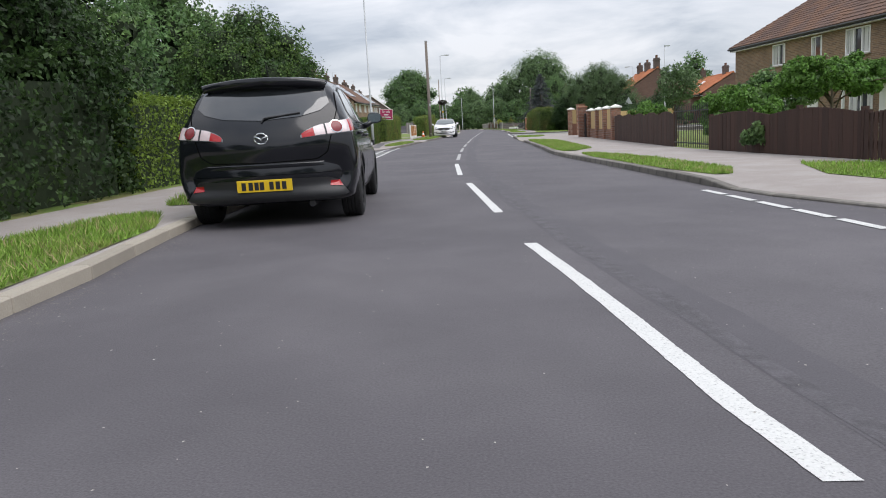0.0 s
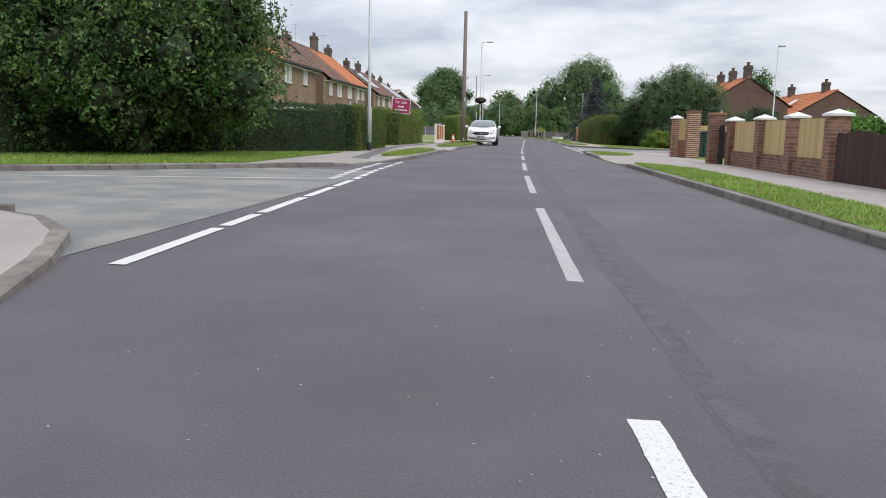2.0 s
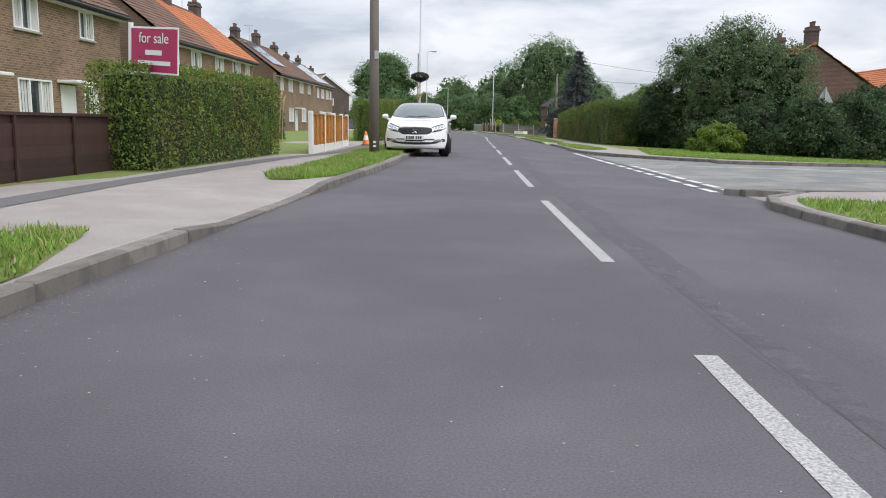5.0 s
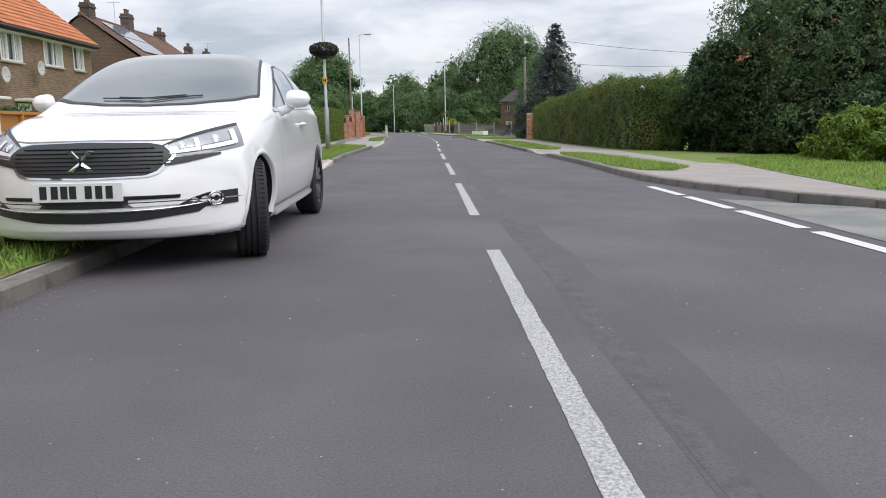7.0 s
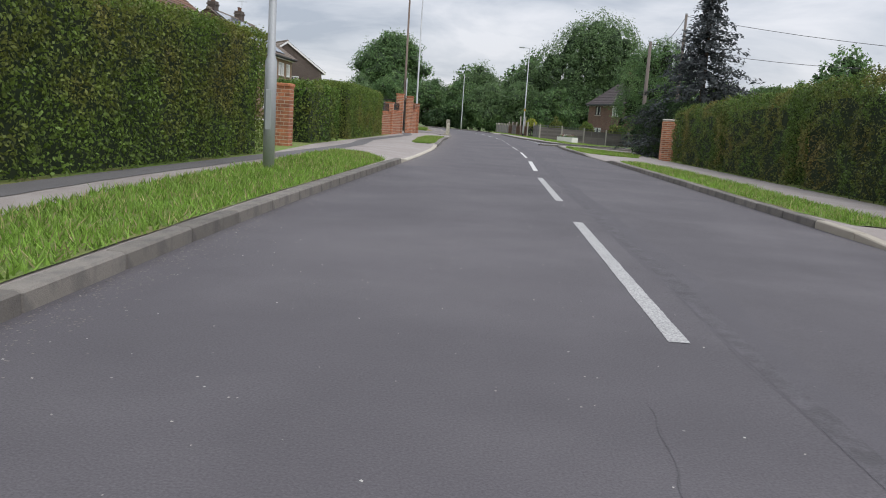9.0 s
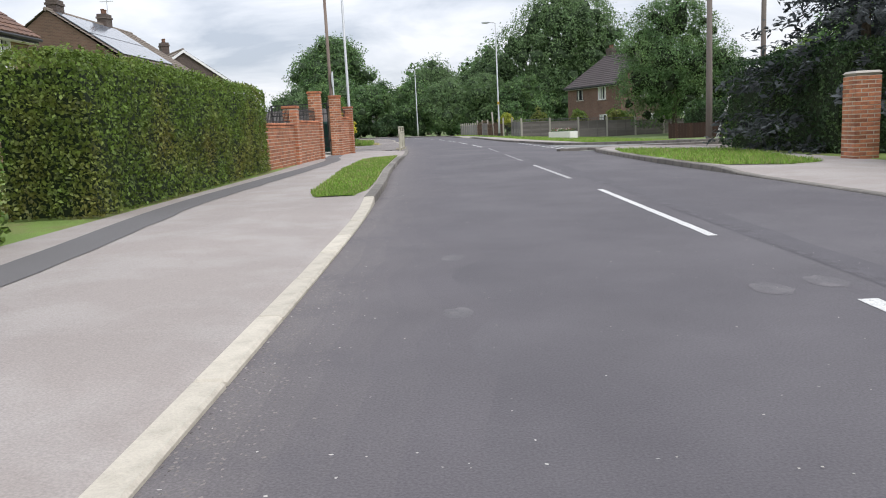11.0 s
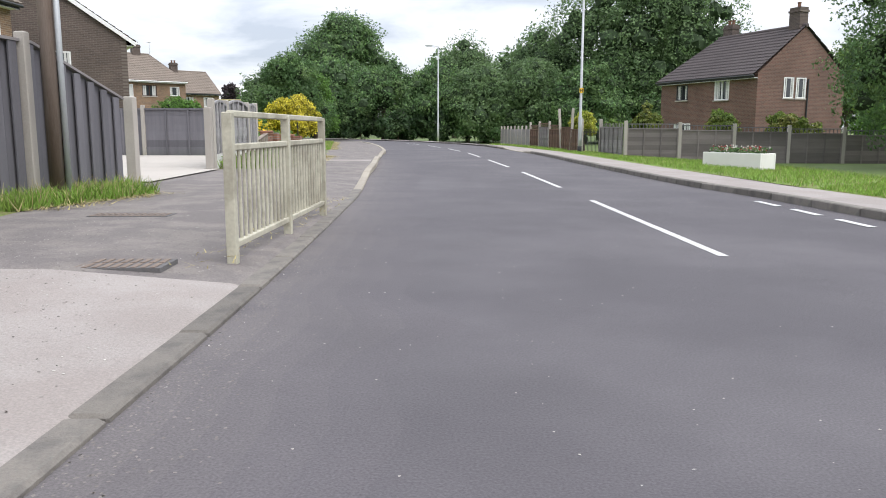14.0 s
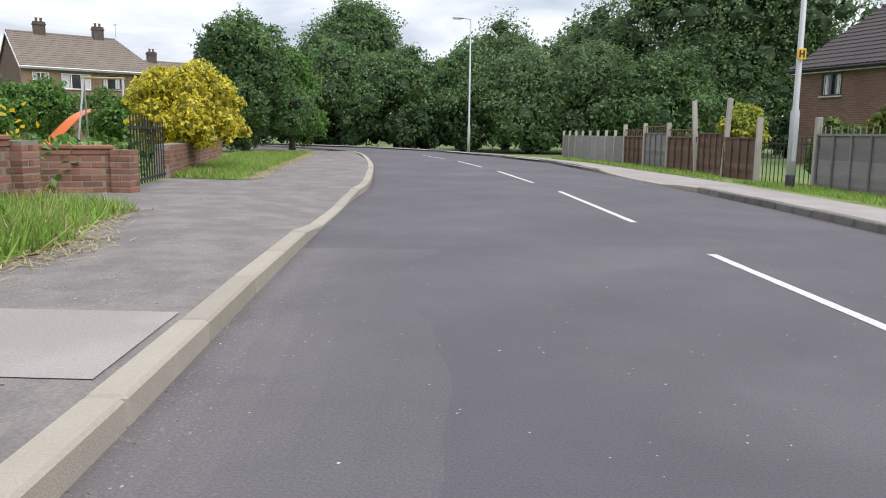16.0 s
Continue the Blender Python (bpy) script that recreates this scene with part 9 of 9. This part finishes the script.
for k in range(9):
    x, y, h = -6.3 + RNG.uniform(-0.3, 0.3), 54 + RNG.uniform(-2.5, 1.8), RNG.uniform(1.2, 1.65)
    part("stem", Mesh().tube([(x, y, 0.1), (x + 0.05, y + 0.04, h - 0.25)], 0.012, 5), "straw", pg)
    part("plume", Mesh().tube([(x + 0.05, y + 0.04, h - 0.25), (x + 0.06, y + 0.06, h - 0.1), (x + 0.1, y + 0.1, h + 0.05)], [0.012, 0.04, 0.008], 7), "straw", pg)

board_fence("board_fence", (-11.5, 109.7), (-5.85, 109.35), gz, lambda u: 1.62 + 0.012 * math.sin(u * 9), "fence_grey", "weathered upright board fence behind the iron gate", 0.14, 0.006, rails=(0.4, 1.3))
# dark fence past the wall, then pale posts, then the long weathered fence
dark_top = lambda u: float(np.interp(u, [0, 3.3, 5.2], [1.62, 1.6, 1.08]))
F7 = board_fence("board_fence", (-6.97, 109.6), (-6.74, 114.75), gz, dark_top, "fence_dark", "dark grey hit-and-miss board fence sloping down to a drive", 0.13, 0.012, rails=(0.4, 1.0))
m, L = frame_of((-6.97, 109.6), (-6.74, 114.75))
for k in range(18):
    u = 0.085 + 0.284 * k
    part("board", Mesh().box((u, -0.045, gz), (u + 0.13, -0.024, gz + dark_top(u + 0.13)), m, bevel=0.003), "fence_dark", F7)
for u0, u1 in ((0.0, 3.3), (3.3, 5.15)):
    z0_, z1_ = gz + dark_top(u0), gz + dark_top(u1)
    cap_ = Mesh().add([m @ Vector(q) for q in ((u0, -0.055, z0_), (u1, -0.055, z1_), (u1, 0.035, z1_), (u0, 0.035, z0_), (u0, -0.055, z0_ + 0.03), (u1, -0.055, z1_ + 0.03), (u1, 0.035, z1_ + 0.03), (u0, 0.035, z0_ + 0.03))],
                      [(3, 2, 1, 0), (4, 5, 6, 7), (0, 1, 5, 4), (1, 2, 6, 5), (2, 3, 7, 6), (3, 0, 4, 7)])
    part("capping_rail", cap_, "fence_grey", F7, "pale weathered capping rail")
concrete_post(F7, (-6.79, 112.75), 0.05, 1.80, w=0.11)
DP = thing("gate_posts", "pale concrete posts at a driveway", "post")
concrete_post(DP, (-6.69, 114.92), 0.08, 1.24, w=0.13); concrete_post(DP, (-6.95, 118.6), 0.08, 1.2, w=0.12)
F2 = thing("panel_fence", "weathered grey lap fence with arched tops and concrete posts", "fence")
pp = [(-6.95, 118.78), (-7.1, 120.05), (-7.28, 122.05), (-7.37, 123.0)]
for k, (a, b) in enumerate(zip(pp[:-1], pp[1:])):
    m, L = frame_of(a, b)
    part("gravel_board", Mesh().box((0.05, -0.025, 0.0), (L - 0.05, 0.025, 0.36), m, bevel=0.006), "white_render", F2)
    lap_panel(F2, m @ pose(0.05, 0, 0), L - 0.1, 0.36, (1.27, 1.31, 1.33)[k], "fence_lap", 6, (0.08, 0.10, 0.05)[k], 5)
for p in pp:
    concrete_post(F2, p, 0.05, 1.38 + 0.012 * (p[1] - 120), w=0.11)
F3 = thing("panel_fence", "grey lap fence at the back of a driveway", "fence")
for k in range(5):
    a, b = (-18.5 + 1.83 * k, 125.6), (-16.67 + 1.83 * k, 125.7)
    m, L = frame_of(a, b)
    lap_panel(F3, m, L, 0.1, 1.35, "fence_dark", 6)
    concrete_post(F3, a, 0.05, 1.45)
# low wall and garden beyond
W4 = thing("garden_wall", "low weathered brick garden wall", "wall")
bw = Bricks(W4, "dark", 220)
brick_wall((-8.08, 126.7), (-8.22, 127.75), 0.09, 0.66, bw, mortar="mortar_dark")
rows = [[(-7.38 - 0.70 * u + dx, 123.06 + 3.64 * u, z) for dx, z in ((0.0, 0.0), (0.0, 0.49 + 0.17 * u), (0.02, 0.53 + 0.17 * u), (-0.12, 0.53 + 0.17 * u), (-0.10, 0.49 + 0.17 * u), (-0.10, 0.0))] for u in np.linspace(0, 1, 12)]
part("wall_panel", Mesh().grid(rows), "old_render", W4, "stained concrete wall panel")
brick_wall((-8.75, 128.85), (-7.95, 129.3), 0.09, 0.54, bw, mortar="mortar_dark")
brick_pier((-7.85, 129.35), 0.24, 0.09, 0.58, bw, mortar="mortar_dark")
brick_pier((-8.25, 127.9), 0.3, 0.09, 0.72, bw, mortar="mortar_dark")
bw.close()
g2 = thing("iron_gate", "black iron garden gate standing open", "gate")
m, L = frame_of((-7.9, 129.6), (-8.35, 131.6))
for k in range(13):
    x = L * (k + 0.5) / 13
    part("bar", Mesh().tube([m @ Vector((x, 0, 0.14)), m @ Vector((x, 0, 1.0 + 0.05 * math.sin(x * 3)))], 0.01, 6), "iron", g2)
for z in (0.18, 0.85):
    part("rail", Mesh().box((0, -0.015, z), (L, 0.015, z + 0.035), m), "iron", g2)
W5 = thing("garden_wall", "brick garden wall below a golden bush", "wall")
bw = Bricks(W5, "dark", 120)
brick_wall((-8.5, 132.1), (-10.9, 141.0), 0.09, 0.62, bw, mortar="mortar_dark", coping=False); bw.close()
sl = thing("playground_slide", "orange plastic slide in a garden", "slide", pose(-14.2, 139.0, 0.1, 0, 0, 150))
rows = [[(x, -0.9 + 1.8 * u, 1.15 - 1.0 * u + 0.12 * math.sin(u * 6) + (0.1 if abs(x) > 0.2 else 0)) for x in (-0.25, -0.21, 0.21, 0.25)] for u in np.linspace(0, 1, 12)]
thick(part("chute", Mesh().grid(rows), "orange", sl, "", True), 0.03)
for x in (-0.25, 0.25):
    part("ladder_leg", Mesh().tube([(x, -0.95, 1.2), (x, -1.35, 0)], 0.02, 6), "steel", sl)
sw = thing("swing_frame", "garden swing frame of grey tubes", "swing", pose(-13.1, 139.0, 0.08, 0, 0, 15))
for s in (-1, 1):
    for d in (-0.6, 0.6):
        part("leg", Mesh().tube([(s * 0.55, d, 0), (s * 0.45, 0, 2.0)], 0.025, 6), "steel", sw)
part("top_bar", Mesh().tube([(-0.5, 0, 2.0), (0.5, 0, 2.0)], 0.03, 6), "straw", sw)

# pedestrian guard rail
GR = thing("guard_rail", "weathered cream steel pedestrian guard rail at the kerb", "railing")
ga, gb_ = (-3.60, 109.35), (-3.60, 112.05)
m, L = frame_of(ga, gb_)
gz0 = 0.06
for k in range(3):
    x = L * k / 2
    part("post", Mesh().box((x - 0.03, -0.03, gz0 - 0.1), (x + 0.03, 0.03, 0.925), m, bevel=0.006), "cream_metal", GR)
for x0, x1 in ((0.03, L / 2 - 0.03), (L / 2 + 0.03, L - 0.03)):
    for z in (0.125, 0.70, 0.895):
        part("rail", Mesh().box((x0, -0.02, z), (x1, 0.02, z + 0.04), m, bevel=0.006), "cream_metal", GR)
    n = 13
    for k in range(n):
        x = x0 + (x1 - x0) * (k + 0.5) / n
        part("baluster", Mesh().tube([m @ Vector((x, 0, 0.16)), m @ Vector((x, 0, 0.71))], 0.0115, 8), "cream_metal", GR)
for x, y, w_, d_ in ((-5.1, 111.32, 0.34, 0.12), (-4.2, 109.04, 0.33, 0.15)):
    dc = thing("drain_cover", "rusty iron grating set in the footway", "drain cover", pose(x, y, ground_z(x, y) + 0.004, 0, 0, 4))
    part("frame", Mesh().box((-w_, -d_, -0.03), (w_, d_, 0.001)), "path_dark", dc)
    for r_ in range(2):
        for k in range(12):
            x_ = -w_ + 0.02 + (2 * w_ - 0.03) * k / 12
            part("bar", Mesh().box((x_, -d_ + 0.015 + r_ * d_, 0.0), (x_ + 0.03, r_ * d_ - 0.012, 0.005)), "rusty_iron", dc)
dr = blades("dry_litter", np.column_stack([RNG.uniform(-3.85, -3.5, 220), RNG.uniform(108.9, 113.2, 220), np.full(220, 0.085)]), 0.02, "straw", "dry grass litter on the footway", 0.006, 3.0)

# ---- east side, far end ----
def old_post(parent, p, z1, w=0.1, tilt=0.0, material="concrete"):
    z0 = ground_z(*p) - 0.3
    b = Mesh().box((-w / 2, -w / 2, 0), (w / 2, w / 2, z1 - z0 - 0.04), bevel=0.01)
    part("post", b, material, parent, m=pose(p[0], p[1], z0, tilt, tilt * 0.6, 0))


F4 = thing("panel_fence", "weathered lap fence with trellis tops and concrete posts behind the grass", "fence")
ps = [(3.1 + 1.9 * k, 132.6 + 0.02 * k) for k in range(11)]
for k, (a, b) in enumerate(zip(ps[:-1], ps[1:])):
    m, L = frame_of(a, b)
    zb = ground_z(*a) - 0.05
    tp = 0.85 - 0.055 * k
    lap_panel(F4, m @ pose(0.05, 0, 0), L - 0.1, zb, tp, "fence_mid", 7)
    if k < 5:
        for j in range(14):
            part("trellis_bar", Mesh().box((0.08 + j * (L - 0.2) / 13, -0.012, tp), (0.10 + j * (L - 0.2) / 13, 0.0, tp + 0.17), m), "fence_dark", F4)
        part("trellis_rail", Mesh().box((0.06, -0.014, tp + 0.15), (L - 0.06, 0.002, tp + 0.18), m), "fence_dark", F4)
for k, p in enumerate(ps):
    old_post(F4, p, 1.17 - 0.05 * k, 0.11)
F5 = thing("panel_fence", "patched old fence of red-brown panels between concrete posts", "fence")
qs = [(2.73, 135.8), (2.25, 137.7), (2.0, 139.4), (1.75, 140.8), (1.35, 142.5), (1.0, 144.1), (0.65, 145.6)]
tops = [1.27, 1.3, 1.78, 1.8, 1.25, 1.25, 1.23]
for k, (a, b) in enumerate(zip(qs[1:-1], qs[2:])):
    m, L = frame_of(b, a)
    tp = 0.82 + 0.1 * (k % 2)
    lap_panel(F5, m @ pose(0.05, 0, 0), L - 0.1, ground_z(*a), tp, "fence_redbrown" if k != 3 else "fence_grey", 8, battens=5)
    if k in (2, 3, 4):
        for j in range(11):
            part("trellis_bar", Mesh().box((0.08 + j * (L - 0.2) / 10, -0.012, tp), (0.10 + j * (L - 0.2) / 10, 0.0, tp + 0.2), m), "fence_redbrown", F5)
        part("trellis_rail", Mesh().box((0.06, -0.014, tp + 0.18), (L - 0.06, 0.002, tp + 0.21), m), "fence_redbrown", F5)
m, L = frame_of(qs[0], (3.05, 132.75))
lap_panel(F5, m @ pose(0.05, 0, 0), L - 0.1, ground_z(*qs[0]) - 0.05, 0.9, "fence_grey", 7, battens=6)
for j in range(16):
    part("trellis_bar", Mesh().box((0.08 + j * (L - 0.2) / 15, -0.012, 0.9), (0.10 + j * (L - 0.2) / 15, 0.0, 1.05), m), "fence_grey", F5)
for k, (p, z1) in enumerate(zip(qs, tops)):
    old_post(F5, p, z1, 0.11, (2.5 if k == 2 else (-5 if k == 3 else 0)))
F6 = thing("panel_fence", "low pale grey panel fence near the bend", "fence")
rs_ = [(0.65 - 0.155 * k * 1.0, 145.6 + 1.06 * k) for k in range(9)]
for k, (a, b) in enumerate(zip(rs_[:-1], rs_[1:])):
    m, L = frame_of(a, b)
    part("panel", Mesh().box((0.05, -0.02, ground_z(*a) - 0.02), (L - 0.05, 0.02, 0.82), m, bevel=0.006), "fence_grey", F6)
for p in rs_:
    old_post(F6, p, 1.05, 0.09)
ng = thing("iron_gate", "rusty narrow garden gate by a lamp", "gate")
m, L = frame_of((2.3, 137.6), (2.7, 135.9))
for k in range(12):
    part("bar", Mesh().tube([m @ Vector((L * (k + 0.5) / 12, 0, -0.1)), m @ Vector((L * (k + 0.5) / 12, 0, 0.85))], 0.01, 5), "iron", ng)
part("rail", Mesh().box((0, -0.01, 0.7), (L, 0.01, 0.73), m), "iron", ng)
tree("shrub", (3.4, 136.6), (0.6, 0.8, 0.75), "leaf_fresh", "wild green plants behind the garden gate", 4000, 0.05, 0.04, 12, "shrub", stem=True)
tree("shrub", (2.7, 140.2), (1.05, 1.0, 0.7), "leaf_gold", "golden climber over the old fence", 5500, 0.05, 0.04, 12, "shrub", stem=True, core=0.4)
tree("shrub", (4.8, 137), (1.1, 0.7, 0.9), "leaf_hedge_brown", "wispy russet and green shrub behind the fence", 2200, 0.05, 0.04, 14, "shrub", stem=True)
tree("shrub", (7.5, 136), (1.0, 0.8, 0.8), "leaf_hedge_brown", "reddish shrub behind the fence", 3000, 0.05, 0.04, 12, "shrub", stem=True, core=0.3)
tree("shrub", (10.5, 137), (0.9, 1.3, 0.8), "leaf_hedge_brown", "reddish shrub behind the fence", 4000, 0.055, 0.04, 12, "shrub", stem=True, core=0.4)
tree("shrub", (14.5, 138), (1.1, 1.2, 0.9), "leaf_light", "green shrub behind the fence", 4000, 0.055, 0.04, 12, "shrub", stem=True)
PL = thing("planter", "white rectangular planter with red and pink flowers on the grass", "planter", pose(4.9, 126.1, ground_z(4.9, 126.1), 0, 0, -58))
tub = Mesh().box((-0.95, -0.3, 0), (0.95, -0.24, 0.42), bevel=0.01).box((-0.95, 0.24, 0), (0.95, 0.3, 0.42), bevel=0.01).box((-0.95, -0.24, 0), (-0.89, 0.24, 0.42), bevel=0.01).box((0.89, -0.24, 0), (0.95, 0.24, 0.42), bevel=0.01)
part("tub", tub, "white_render", PL)
part("soil", Mesh().box((-0.89, -0.24, 0.0), (0.89, 0.24, 0.38)), "soil", PL)
up_ = np.tile([0, 0, 1.0], (500, 1))
leaf_part("foliage", np.column_stack([RNG.uniform(-0.85, 0.85, 500), RNG.uniform(-0.24, 0.24, 500), RNG.uniform(0.4, 0.55, 500)]), up_, 0.04, "leaf_mid", PL)
leaf_part("blossom", np.column_stack([RNG.uniform(-0.85, 0.85, 80), RNG.uniform(-0.26, 0.24, 80), RNG.uniform(0.46, 0.60, 80)]), up_[:80], 0.03, "petal_red", PL, "red and pink flowers")
leaf_part("blossom", np.column_stack([RNG.uniform(-0.85, 0.85, 60), RNG.uniform(-0.26, 0.24, 60), RNG.uniform(0.46, 0.62, 60)]), up_[:60], 0.035, "petal_white", PL)
P3 = thing("brick_pillar", "weathered red brick pillar with a rounded cap by the hedge", "pillar")
bw = Bricks(P3, "red", 200)
brick_pier((5.75, 94.9), 0.46, -0.12, 1.38, bw); bw.close()
part("cap", Mesh().box((5.5, 94.65, 1.38), (6.0, 95.15, 1.46), bevel=0.04), "concrete", P3)
board_fence("board_fence", (9.6, 120.8), (29.0, 113.0), -0.95, lambda u: 1.36 - 0.004 * u, "fence_brown", "dark red-brown board fence beyond the side lane", 0.14, 0.004, post=1.9, rails=(-0.5, 0.1))
lw = thing("garden_flowers", "yellow daisies and herbs in a front garden", "plants")
n = 500
leaf_part("foliage", np.column_stack([RNG.uniform(-11.0, -8.3, n * 4), RNG.uniform(126.2, 131.5, n * 4), RNG.uniform(0.15, 0.75, n * 4)]), np.tile([0, 0, 1.0], (n * 4, 1)), 0.06, "leaf_light", lw)
leaf_part("blossom", np.column_stack([RNG.uniform(-9.4, -8.3, 160), RNG.uniform(126.0, 128.5, 160), RNG.uniform(0.75, 1.1, 160)]), np.tile([0, 0, 1.0], (160, 1)), 0.05, "petal_yellow", lw, "yellow daisy heads")
gp = thing("gravel_specks", "pale chips and grit scattered on the tarmac", "grit", kind="stuff")
n = 5000
yy = RNG.uniform(-6, 140, n)
xx = np.array([centre_x(y) for y in yy]) + RNG.uniform(-2.6, 2.2, n)
zz = np.array([road_z(x, y) for x, y in zip(xx, yy)]) + 0.004
leaf_part("grit", np.column_stack([xx, yy, zz]), np.tile([0, 0, 6.0], (n, 1)), 0.0045, "concrete", gp, "", 0.5, 0.8)
